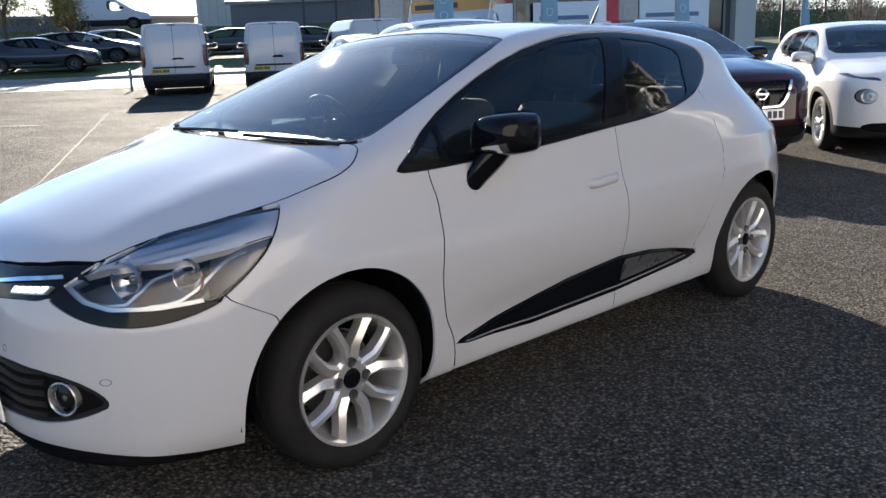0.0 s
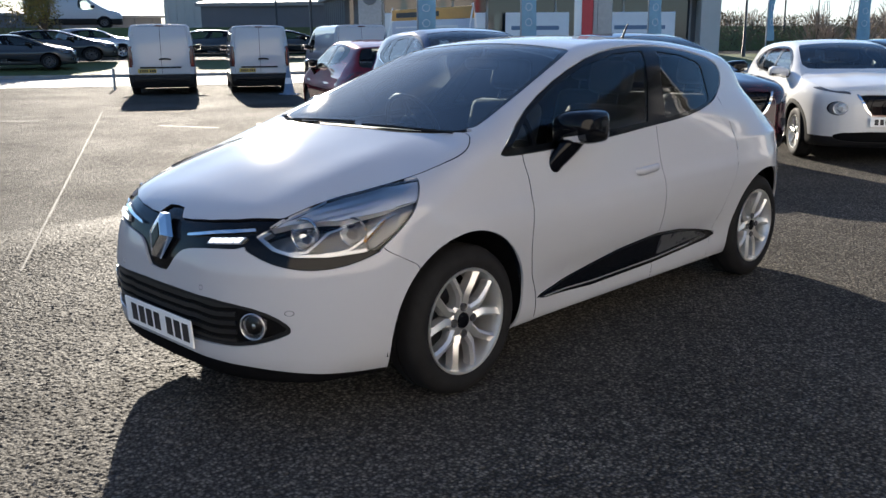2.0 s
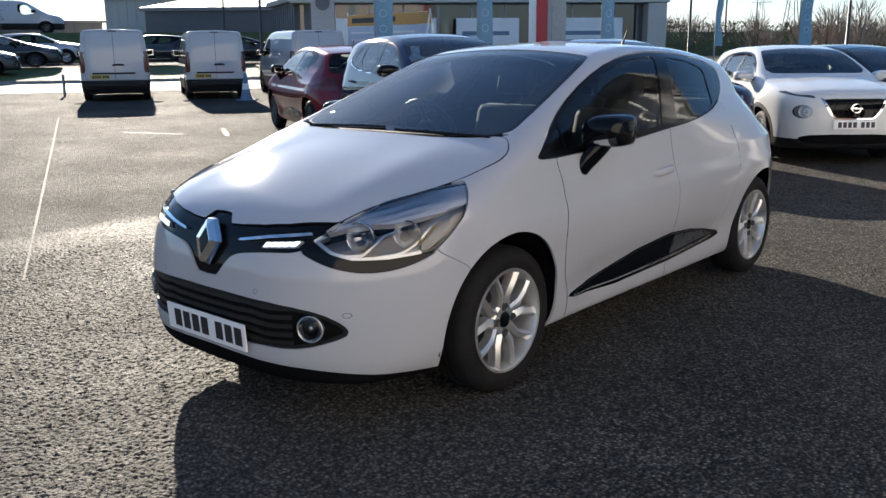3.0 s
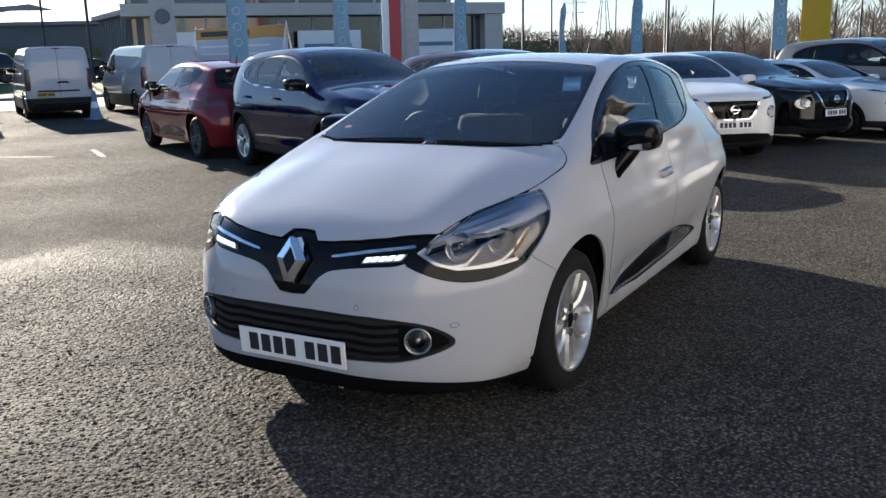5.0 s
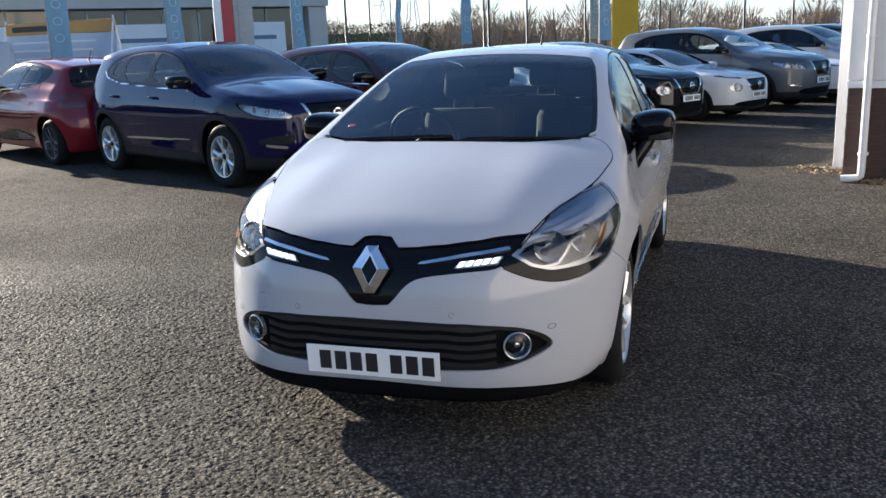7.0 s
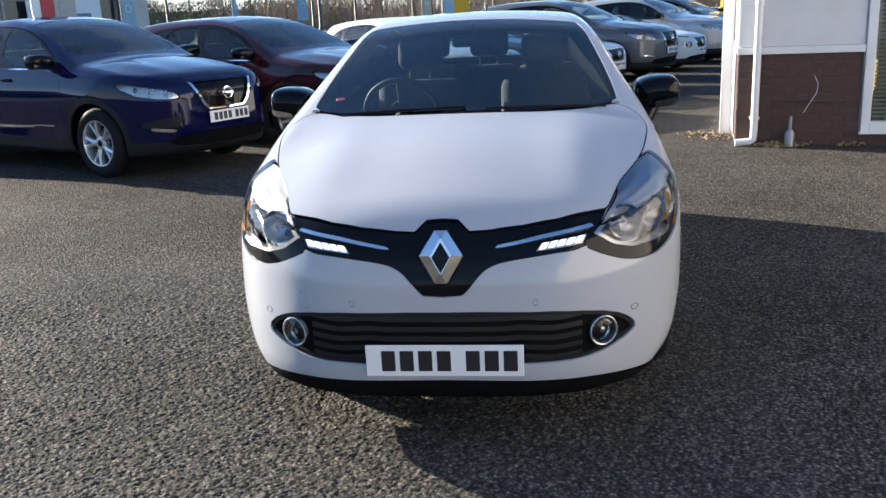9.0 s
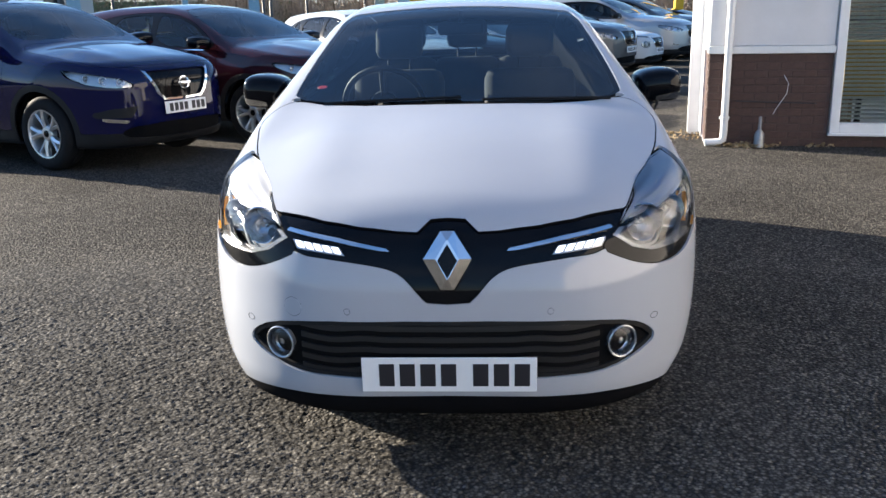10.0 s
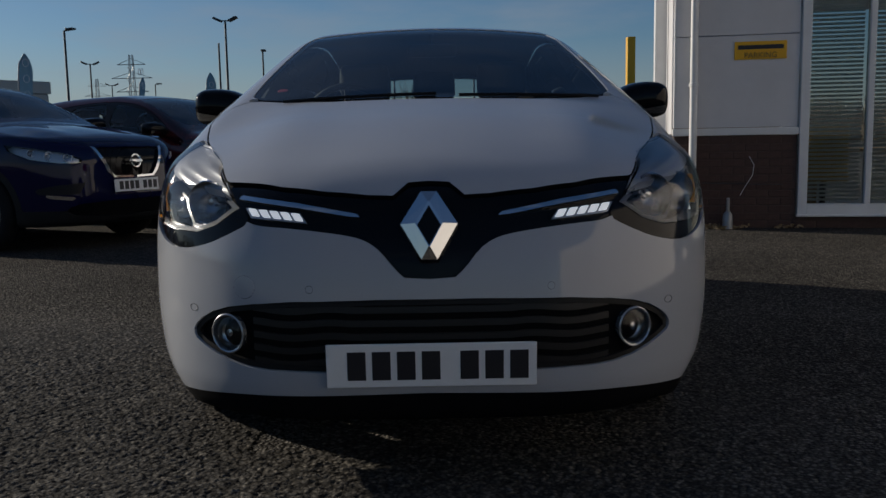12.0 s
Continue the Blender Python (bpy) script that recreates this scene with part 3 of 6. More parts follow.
def chippings(x0, x1, y0, y1, step):
    """The proud stones of the worn tarmac round the walk: small flat facets at uneven heights, sinking into the smooth ground at the rim."""
    rng = np.random.default_rng(5)
    nx, ny = int((x1 - x0) / step) + 1, int((y1 - y0) / step) + 1
    x, y = np.meshgrid(x0 + np.arange(nx) * step, y0 + np.arange(ny) * step, indexing="ij")
    x = x + rng.uniform(-.36, .36, x.shape) * step
    y = y + rng.uniform(-.36, .36, y.shape) * step
    h = rng.normal(0, 1, x.shape)
    soft = (h + np.roll(h, 1, 0) + np.roll(h, 1, 1) + np.roll(np.roll(h, 1, 0), 1, 1)) / 2
    rim = np.clip(np.minimum.reduce([x - x0, x1 - x, y - y0, y1 - y]) / 1.3, 0, 1)
    z = (.0014 * h + .0007 * soft) * rim + .0052 * rim - .002
    me = bpy.data.meshes.new("chippings")
    n = nx * ny
    me.vertices.add(n)
    me.vertices.foreach_set("co", np.stack([x, y, z], -1).astype(np.float32).ravel())
    i, j = np.meshgrid(np.arange(nx - 1), np.arange(ny - 1), indexing="ij")
    a = (i * ny + j).ravel()
    quads = np.stack([a, a + ny, a + ny + 1, a + 1], -1)
    cx, cy = x.ravel()[quads].mean(1), y.ravel()[quads].mean(1)
    quads = quads[~((np.abs(cx) < .55) & (cy > -.55))]
    flip = rng.random(len(quads)) < .5
    tri = np.where(flip[:, None], quads[:, [0, 1, 2, 0, 2, 3]], quads[:, [0, 1, 3, 1, 2, 3]]).reshape(-1, 3)
    me.loops.add(tri.size)
    me.loops.foreach_set("vertex_index", tri.ravel().astype(np.int32))
    me.polygons.add(len(tri))
    me.polygons.foreach_set("loop_start", np.arange(0, tri.size, 3, dtype=np.int32))
    me.update(calc_edges=True)
    me.validate()
    tagged(part("chippings", me, CHIPPINGS), "coarse worn stone chippings of the tarmac surface", "tarmac", kind="stuff")


chippings(-4.4, 1.7, -3.0, 1.9, .0073)

# ---- the white hatchback ----
HATCH = Skin(
    ridge=[(-1.1, .70), (-.95, .745), (-.82, .806), (-.6, .885), (-.3, .968), (0, 1.035), (.1, 1.062), (.2, 1.10), (.5, 1.215),
           (.8, 1.325), (1.0, 1.392), (1.2, 1.43), (1.5, 1.448), (1.9, 1.437), (2.4, 1.392), (2.8, 1.325), (2.95, 1.285), (3.25, 1.02)],
    crown=[(-.9, .20), (-.5, .17), (-.2, .145), (.1, .09), (.3, .10), (1.0, .11), (2, .10), (3, .12)],
    beam=[(-.9, .85), (-.5, .866), (-.3, .868), (0, .868), (.4, .863), (1, .866), (2, .870), (2.589, .870), (2.9, .815), (3.2, .74)],
    flank=[(.1, -.11), (.2, -.075), (.28, -.05), (.38, -.035), (.5, -.014), (.65, 0), (.72, -.008), (.8, -.036), (.9, -.060),
           (1.0, -.080), (1.1, -.126), (1.2, -.176), (1.3, -.230), (1.4, -.294), (1.55, -.42)],
    nose_z=[(.1, -.80), (.2, -.868), (.3, -.905), (.42, -.912), (.6, -.896), (.7, -.866), (.78, -.826), (.86, -.74), (1.0, -.5)],
    nose_x=[(0, 0), (.26, .008), (.4, .034), (.5, .078), (.6, .148), (.7, .250), (.78, .375), (.83, .50), (.87, .72), (.95, 1.3)],
    tail_z=[(.1, 3.05), (.25, 3.17), (.5, 3.21), (.8, 3.16), (.93, 3.10), (1.02, 3.0), (1.2, 2.85), (1.45, 2.72)],
    tail_x=[(0, 0), (.4, .03), (.6, .09), (.75, .2), (.85, .4), (.95, .8)],
    floor=.18, base=2.589, hips=(.012, .018), crease=.011, taper=.165, chin=.085)

H_LAMP = [(29.5, .742), (35, .797), (45, .863), (57, .895), (68.5, .914), (66.5, .86), (64, .802), (60.2, .745), (55.6, .687), (45.4, .671), (38, .672), (33.5, .694)]
H_SURROUND = [(26.5, .706), (31, .668), (35, .643), (40.7, .627), (47, .634), (53, .661), (57.5, .697), (50, .72), (40, .73), (29.5, .748)]
H_GRILLE = [(-.4, .806), (.045, .805), (.07, .790), (.094, .780), (.20, .786), (.328, .796), (.50, .812), (.565, .84), (.50, .745), (.471, .700), (.323, .690), (.2, .674),
            (.155, .660), (.121, .636), (.085, .590), (.055, .563), (-.4, .561)]
H_LOWER = [(-.4, .512), (.3, .512), (.5, .494), (.59, .462), (.645, .408), (.586, .372), (.493, .341), (.39, .333), (-.4, .332)]
H_BONNET = [(-.4, .038), (.3, .058), (.5, .108), (.60, .165), (.655, .178), (.70, .150), (.742, .090), (.752, .03), (.748, -.02), (.716, -.19), (.675, -.32), (.60, -.50),
            (.55, -.668), (.525, -.693), (.328, -.797), (.096, -.834), (.07, -.815), (.045, -.790), (-.4, -.789)]
H_SCREEN = [(-.4, .07), (.3, .088), (.5, .135), (.652, .205), (.646, .33), (.605, .64), (.535, 1.045), (.47, 1.066), (-.4, 1.076)]
H_COWL = [(-.4, .036), (.3, .056), (.5, .105), (.60, .162), (.665, .190), (.650, .210), (.5, .14), (.3, .094), (-.4, .076)]
H_DLO = [(.225, .960), (.38, .955), (.70, .962), (1.0, .975), (1.37, 1.001), (1.72, 1.022), (2.02, 1.059), (2.21, 1.103), (2.35, 1.162), (2.43, 1.228), (2.425, 1.285), (2.34, 1.318), (2.18, 1.350),
         (1.85, 1.388), (1.58, 1.395), (1.3, 1.378), (1.0, 1.322), (.69, 1.217), (.436, 1.105), (.25, .985)]
H_FRONT_GLASS = [(.475, .985), (1.0, 1.005), (1.38, 1.022), (1.46, 1.13), (1.54, 1.25), (1.60, 1.368), (1.33, 1.356), (1.02, 1.303), (.735, 1.215), (.475, 1.105)]
H_SAIL_GLASS = [(.30, .985), (.455, .985), (.455, 1.09)]
H_REAR_GLASS = [(1.555, 1.030), (1.80, 1.044), (1.97, 1.066), (2.08, 1.084), (2.125, 1.110), (2.150, 1.18), (2.185, 1.265), (2.155, 1.296), (1.99, 1.336), (1.735, 1.362), (1.64, 1.20)]
H_TRIM = [(.448, .318), (.60, .340), (.80, .374), (1.1, .424), (1.42, .452), (1.66, .436), (1.9, .396), (2.10, .352), (2.00, .322), (1.7, .305), (1.45, .291), (.9, .281), (.52, .300)]
H_TAIL_GLASS = [(-.4, 1.02), (.5, 1.03), (.56, 1.06), (.50, 1.29), (.40, 1.32), (-.4, 1.33)]
H_TAIL_LAMP = [(2.90, .80), (3.02, .78), (3.4, .80), (3.4, 1.0), (3.05, 1.0), (2.88, .93)]
bumper_line = curve((.15, -.33), (.35, -.36), (.50, -.34), (.575, -.290), (.60, -.292), (.645, -.360), (.69, -.430), (.75, -.45), (1.2, -.45))
door_line = curve((.2, .47), (.325, .448), (.45, .39), (.61, .366), (.84, .390), (.95, .372), (1.3, .372))
rear_line = curve((.2, 2.02), (.40, 2.06), (.55, 2.12), (.70, 2.20), (.85, 2.25), (1.2, 2.22))
lip_line = curve((0, .276), (25, .263), (40, .238), (60, .212), (90, .205), (180, .205))


def lip(x, y, z):
    return lip_line(np.degrees(np.arctan2(np.abs(x), .1 - y))) - z


def cabin(parent, shift=0.0, wide=1.0, up=0.0):
    """Dashboard, seats and floor behind the glass."""
    bm = bmesh.new()
    prism(bm, [(.32, .55), (.18, .86), (.22, .965), (.42, 1.005), (.60, .985), (.72, .93), (.76, .80), (.70, .60)], -.66 * wide, .66 * wide,
          Matrix.Translation((0, shift, up)) @ Matrix(((0, -1, 0, 0), (1, 0, 0, 0), (0, 0, 1, 0), (0, 0, 0, 1))))
    bmesh.ops.recalc_face_normals(bm, faces=bm.faces)
    part("dashboard", bm, DASH, parent)
    bm = bmesh.new()
    box(bm, -.70 * wide, .70 * wide, .25 + shift, 2.75 + shift, .24 + up, .30 + up, .02)
    box(bm, -.70 * wide, .70 * wide, 2.45 + shift, 2.9 + shift, .30 + up, .86 + up, .04)
    part("cabin_floor", bm, DASH, parent)
    for s in (-.36, .36):
        seat(parent, s * wide, .98 + shift, .20 + up)
    for s in (-.40, 0, .40):
        seat(parent, s * wide, 1.86 + shift, .22 + up, .42, "rear_seat")
    steering_wheel(parent, -.36 * wide, .84 + shift, .97 + up)
    bm = bmesh.new()
    box(bm, -.11, .11, .985 + shift, 1.02 + shift, 1.275 + up, 1.335 + up, .015)
    tube(bm, [(0, 1.01 + shift, 1.33 + up), (0, 1.04 + shift, 1.38 + up)], .012)
    part("rear_view_mirror", bm, DASH, parent, smooth=50)


SLAT = material("grille_slat_plastic", (.012, .012, .013), .38, spec=.4)


def headlamp(sheet, parent, outline, side, view="turn"):
    """A headlamp: a clear lens over a ribbed upper band, a dark well with two chromed bowls, light guides and an added
    amber blade for a bulb's reflection.
    """
    half = left if side > 0 else right
    net = sheet.fine(both(area(outline, view, .01), half, lambda x, y, z: y - .2), 3)
    test = area(outline, view, -.002)
    lens = part("headlight", net.cut(half, test).mesh("headlight", .010), LENS, parent, "clear headlight lens over chromed reflectors")
    lens.visible_shadow = False
    band = [(29.5, .748), (33.1, .774), (36.2, .791), (41.4, .799), (46.9, .803), (51, .811), (55.3, .82), (66.0, .846)]
    upper = area(band + [(70, .93), (57, .93), (40, .87), (27, .76)], view)
    ribs = lambda x, y, z: -.013 + .0022 * np.sin((z - .0030 * np.degrees(np.arctan2(np.abs(x), .1 - y))) * 330) * np.clip((58 - np.degrees(np.arctan2(np.abs(x), .1 - y))) / 10, 0, 1)
    part("upper_reflector", net.cut(half, test, upper).moved(ribs).mesh("upper_reflector", .03, True), LAMP_BAND, lens, "ribbed bright upper band")
    turn_in = lambda x, y, z: np.degrees(np.arctan2(np.abs(x), .1 - y)) - 54
    sink = lambda x, y, z: -.085 + .065 * np.clip((turn_in(x, y, z) + 2) / 9, 0, 1)
    lower = net.cut(half, area(outline, view, -.003), outside(upper))
    part("lamp_housing", lower.cut(turn_in).moved(sink).mesh("lamp_housing", -.018), LAMP_DARK, lens)
    part("corner_reflector", lower.cut(outside(turn_in)).moved(sink).mesh("corner_reflector", -.014, True), LAMP_DARK, lens)
    edge = area(outline, view, -.013)
    part("chrome_edge", net.cut(half, test, outside(edge), outside(upper), below(.76), lambda x, y, z: np.degrees(np.arctan2(np.abs(x), .1 - y)) - 53).moved(-.010).mesh("chrome_edge", .03), LAMP_GREY, lens)
    for pts in ([(30.8, .734), (33.2, .702), (36.3, .689), (40.4, .692), (42.6, .723), (44.8, .762), (47.7, .777)],
                [(44, .684), (47, .686), (49.5, .695), (52.1, .721), (54.6, .761), (56.8, .794), (59.4, .811), (63, .821)]):
        line = [(a, h) for a, h in pts]
        near = lambda x, y, z: np.minimum.reduce([seg_far(x, y, z, p, q) for p, q in zip(line, line[1:])]) - .0038
        part("light_guide", net.cut(half, test, near).moved(-.022).mesh("light_guide", .012), LAMP_GREY, lens)
    # an amber blade set edge on to the flank, so that it shows from ahead only
    # the blade is an indicator bulb's reflection put in as amber colour
    bm = bmesh.new()
    rows = []
    for i in range(7):
        turn, h = 52.4 + 5.0 * i / 6, .712 + .078 * i / 6
        way = Vector((math.sin(radians(turn)), -math.cos(radians(turn)), 0))
        dist = next(d for d in np.linspace(.5, 1.3, 400) if sheet.skin.depth(np.array([way.x * d]), np.array([.1 + way.y * d]), np.array([h]))[0] > 0)
        p = Vector((way.x * dist, .1 + way.y * dist, h))
        rows.append([bm.verts.new(((p.x - .743 * d) * side, p.y + .669 * d, h)) for d in (.012, .024, .036, .052)])
    for a, b in zip(rows, rows[1:]):
        for k in range(3):
            bm.faces.new((a[k], a[k + 1], b[k + 1], b[k]))
    part("amber_reflection", bm, AMBER, lens)
    for a, h, r in ((40.0, .744, .056), (50.6, .748, .050)):
        way = Vector((math.sin(radians(a)), -math.cos(radians(a)), 0))
        dist = next(d for d in np.linspace(.5, 1.3, 400) if sheet.skin.depth(np.array([way.x * d]), np.array([.1 + way.y * d]), np.array([h]))[0] > 0)
        turn = radians(a * .42)
        face = Vector((math.sin(turn) * side, -math.cos(turn), -.02))
        at = Vector((way.x * (dist - .060) * side, .1 + way.y * (dist - .060), h))
        m = Matrix.Translation(at) @ face.to_track_quat("Z", "Y").to_matrix().to_4x4()
        bm = bmesh.new()
        lathe(bm, [(r + .006, .014), (r + .003, .022), (r, .020), (r * .92, .004), (r * .74, -.014), (r * .45, -.026), (.015, -.030), (.014, -.004), (.009, .002), (0, .003)], 32, m)
        part("reflector_bowl", bm, REFLECTOR, lens, "chromed reflector bowl with a bulb", smooth=40)


def seg_far(x, y, z, p, q):
    """How far a place on the nose lies from a stroke given by turn and height."""
    u, v = np.degrees(np.arctan2(np.abs(x), .1 - y)) * .0125, z
    ax, az, bx, bz = p[0] * .0125, p[1], q[0] * .0125, q[1]
    t = np.clip(((u - ax) * (bx - ax) + (v - az) * (bz - az)) / ((bx - ax) ** 2 + (bz - az) ** 2), 0, 1)
    return np.hypot(u - ax - t * (bx - ax), v - az - t * (bz - az))


def hatchback(thing_ob, coat, mirrors, step, hero=True):
    """A five-door hatchback with black grille, wheels, glass and cabin."""
    whole = HATCH.sheet(step, .1, 2.5)
    arches = [arch(-.028, .318, .380), arch(2.589, .318, .362)]
    g = .0050
    t = {k: area(v, view, 0, soft) for k, v, view, soft in (
        ("lamp", H_LAMP, "turn", 0), ("surround", H_SURROUND, "turn", 1), ("grille", H_GRILLE, "front", 1), ("lower", H_LOWER, "front", 1),
        ("bonnet", H_BONNET, "top", 1), ("screen", H_SCREEN, "top", 1), ("dlo", H_DLO, "side", 1), ("trim", H_TRIM, "side", 0), ("tail", H_TAIL_GLASS, "front", 1), ("cowl", H_COWL, "top", 0),
        ("tail_lamp", H_TAIL_LAMP, "side", 0))}
    high = above(.70)
    t["bonnet"] = both(t["bonnet"], high)
    t["screen"] = both(t["screen"], above(1.0))
    t["cowl"] = both(t["cowl"], above(.98))
    fore = lambda x, y, z: y + .2
    aft = lambda x, y, z: 2.6 - y
    wide = lambda x, y, z: .5 - np.abs(x)
    for k in ("grille", "lower"):
        t[k] = both(t[k], fore)
    t["grille"] = both(t["grille"], outside(t["bonnet"], .0005))
    t["tail"] = both(t["tail"], aft)
    t["lamp"] = both(t["lamp"], lambda x, y, z: y - .1)
    t["surround"] = both(t["surround"], fore, outside(t["lamp"]))
    t["dlo"], t["trim"] = both(t["dlo"], wide), both(t["trim"], wide)
    t["tail_lamp"] = both(t["tail_lamp"], wide)
    off = {k: outside(v, g / 2) for k, v in t.items()}
    thing_part = lambda name, sheet, mat, label="", flange=.012, parent=thing_ob: part(name, sheet.mesh(name, flange), mat, parent, label)

    base = whole.cut(*arches)
    sealed = lambda name, sheet: part(name, sheet.mesh(name, .014, False, True), [coat, GAP], thing_ob)
    sealed("bonnet", base.cut(both(t["bonnet"], lambda x, y, z: y - .25)).cut(lambda x, y, z: t["bonnet"](x, y, z) + g / 2))
    shell = base.cut(off["bonnet"], off["screen"], off["cowl"], off["dlo"], off["lamp"], off["grille"], off["lower"], off["surround"], off["tail"], off["trim"], off["tail_lamp"])
    nose = shell.cut(lambda x, y, z: y - bumper_line(z) + g / 2, below(.80), above(.192))
    thing_part("front_bumper", nose.cut(lip), coat)
    thing_part("lower_bumper_lip", nose.cut(outside(lip, .001)), COWL, "black lower bumper edge")
    rest = shell.cut(lambda x, y, z: np.where(z < .80, bumper_line(z) - y + g / 2, -1))
    for side, half in ((1, left), (-1, right)):
        flank = rest.cut(half)
        thing_part("front_wing", flank.cut(lambda x, y, z: y - door_line(z) + g / 2, below(.985)), coat)
        doors = flank.cut(below(1.2), lambda x, y, z: door_line(z) - y + g / 2, above(.215), lambda x, y, z: y - rear_line(z) + g / 2,
                          lambda x, y, z: z - np.interp(y, [0, .38, 1.0, 1.37, 1.84, 2.07, 2.3], [.985, .985, 1.005, 1.026, 1.058, 1.10, 1.20]))
        front = sealed("front_door", doors.cut(lambda x, y, z: y - 1.44 + .0013))
        back = sealed("rear_door", doors.cut(lambda x, y, z: 1.44 - y + .0013))
        trims = base.cut(half, lambda x, y, z: t["trim"](x, y, z) + g / 2).moved(.010)
        sill_trim = thing_part("sill_trim", trims, BLACK_GLOSS, "gloss black lower door trim", .02)
        # the trim edge's highlight is put in as a thin pale grey strip
        ridge = both(area([(.50, .3095), (.9, .3005), (1.45, .3105), (1.75, .327), (1.98, .346), (1.98, .3515), (1.75, .334), (1.45, .3175), (.9, .3075), (.50, .3155)], "side"), wide)
        trim_net = base.fine(both(t["trim"], wide), 3)
        thing_part("trim_highlight", trim_net.cut(half, ridge).moved(.014), LAMP_GREY, "thin trim ridge with its highlight put in as pale grey", .004, sill_trim)
        inlay = both(area([(1.47, .332), (1.74, .350), (1.96, .366), (1.86, .395), (1.66, .424), (1.47, .436)], "side"), wide)
        thing_part("trim_inlay", trim_net.cut(half, inlay).moved(.013), TRIM_GREY, "dark grey inlay", .004, sill_trim)
        frames = base.cut(half, lambda x, y, z: t["dlo"](x, y, z) + g / 2).moved(-.004)
        panes = [both(area(q, "side", 0, 0), wide) for q in (H_FRONT_GLASS, H_REAR_GLASS, H_SAIL_GLASS)]
        thing_part("window_frame", frames.cut(*[outside(q) for q in panes]), BLACK_GLOSS, "gloss black window frame and pillars", .02)
        for q, n, p in zip(panes, ("front_window", "rear_window", "quarter_light"), (front, back, front)):
            w = thing_part(n, frames.cut(q).moved(-.004), GLASS_DARK, "dark tinted side glass", 0, p)
            w.visible_shadow = False
        if hero:
            for p, hy in ((front, 1.31),):
                handle(p, side, hy)
        thing_part("sill", flank.cut(below(.2135), above(.200), lambda x, y, z: door_line(z) - y + g / 2, lambda x, y, z: y - 2.30), coat)
    thing_part("body_shell", rest.cut(lambda x, y, z: np.where((z < .2150) & (y < 2.30), 1, -1), lambda x, y, z: np.where((z < .985) & (y < 1.0), door_line(z) - y + g / 2, -1),
                                      lambda x, y, z: np.where((z < np.interp(y, [0, .38, 1.0, 1.37, 1.84, 2.07, 2.3], [.985, .985, 1.005, 1.026, 1.058, 1.10, 1.20])) & (z > .213) & (y > .3) & (y < rear_line(z)), 1, -1)), coat)
    thing_part("scuttle", base.cut(t["cowl"]).moved(-.012), COWL, "black scuttle panel under the windscreen", 0)
    glass = base.cut(t["screen"]).moved(-.003)
    inner = area([(-.4, .07), (.3, .088), (.49, .135), (.630, .205), (.624, .33), (.583, .64), (.516, 1.012), (.45, 1.036), (-.4, 1.048)], "top", 0, 1)
    thing_part("windscreen_border", glass.cut(outside(inner)), BLACK_GLOSS, "black border of the windscreen", .008)
    w = thing_part("windscreen", glass.cut(inner), GLASS, "clear laminated windscreen", 0)
    w.visible_shadow = False
    bm = bmesh.new()
    sx, sy = -.555, .30
    sz = next(h for h in np.linspace(1.3, .9, 800) if HATCH.depth(np.array([sx]), np.array([sy]), np.array([h]))[0] < 0)
    face = Vector(HATCH.normal(np.array([[sx, sy, sz]]))[0])
    lathe(bm, [(0, .0), (.013, .0), (.015, -.002)], 20, Matrix.Translation(Vector((sx, sy, sz)) - face * .009) @ face.to_track_quat("Z", "Y").to_matrix().to_4x4() @ Matrix.Diagonal((1.5, 1, 1, 1)))
    if hero:
        part("sticker", bm, STICKER, w, "small red sticker in the windscreen corner")
    else:
        bm.free()
    w = thing_part("tailgate_window", base.cut(t["tail"]).moved(-.003), GLASS_DARK, "", 0)
    w.visible_shadow = False
    for half in (left, right):
        thing_part("tail_light", base.cut(half, t["tail_lamp"]).moved(.004), RED_LENS, "red tail light", .02)
    # dark body under the panel gaps
    under = HATCH.sheet(max(.04, step * 1.6), .1, 2.5).cut(*arches).cut(outside(t["screen"]), outside(t["dlo"]), outside(t["tail"]), outside(t["lamp"], -.004), lambda x, y, z: -t["cowl"](x, y, z) - .05)
    thing_part("inner_body", under.moved(-.016), DARK, "", 0)
    # front end
    for side in (1, -1):
        headlamp(whole, thing_ob, H_LAMP, side)
    for half in (left, right):
        thing_part("headlight_surround", whole.cut(half, t["surround"]).moved(-.006), BLACK_GLOSS, "black panel under the headlight", .02)
    band = whole.cut(t["grille"], outside(t["lamp"]))
    thing_part("upper_grille", band.moved(-.010), BLACK_GLOSS, "gloss black grille band", .02)
    for s, half in ((1, left), (-1, right)):
        rail = area([(.49, .757), (.481, .766), (.33, .748), (.18, .722), (.172, .714), (.20, .716), (.33, .737)], "front")
        fine = band.fine(both(area([(.15, .69), (.52, .69), (.52, .79), (.15, .74)], "front"), half, fore), 4)
        thing_part("chrome_strip", fine.cut(half, rail).moved(.006), CHROME, "chrome strip across the grille", .014)
        lit = area([(.468, .738), (.322, .7245), (.304, .7010), (.452, .7135)], "front")
        drl = thing_part("daytime_light", fine.cut(half, lit).moved(.004), LAMP_GREY, "lit white daytime running light", .014)
        for k in range(5):
            x, h = .312 + k * .0285, .7052 + k * .0027
            led = area([(x, h), (x + .0215, h + .0020), (x + .0335, h + .0195), (x + .012, h + .0180)], "front")
            part("led", fine.cut(half, led).moved(.007).mesh("led", .006), DRL, drl)
    opening = whole.fine(both(t["lower"], fore), 3).cut(t["lower"])
    thing_part("lower_grille_frame", opening.cut(lambda x, y, z: -t["lower"](x, y, z) - .012).moved(-.006), BLACK, "", .06)
    pocket = lambda x, y, z: np.abs(x) - .455
    grid = opening.cut(pocket)
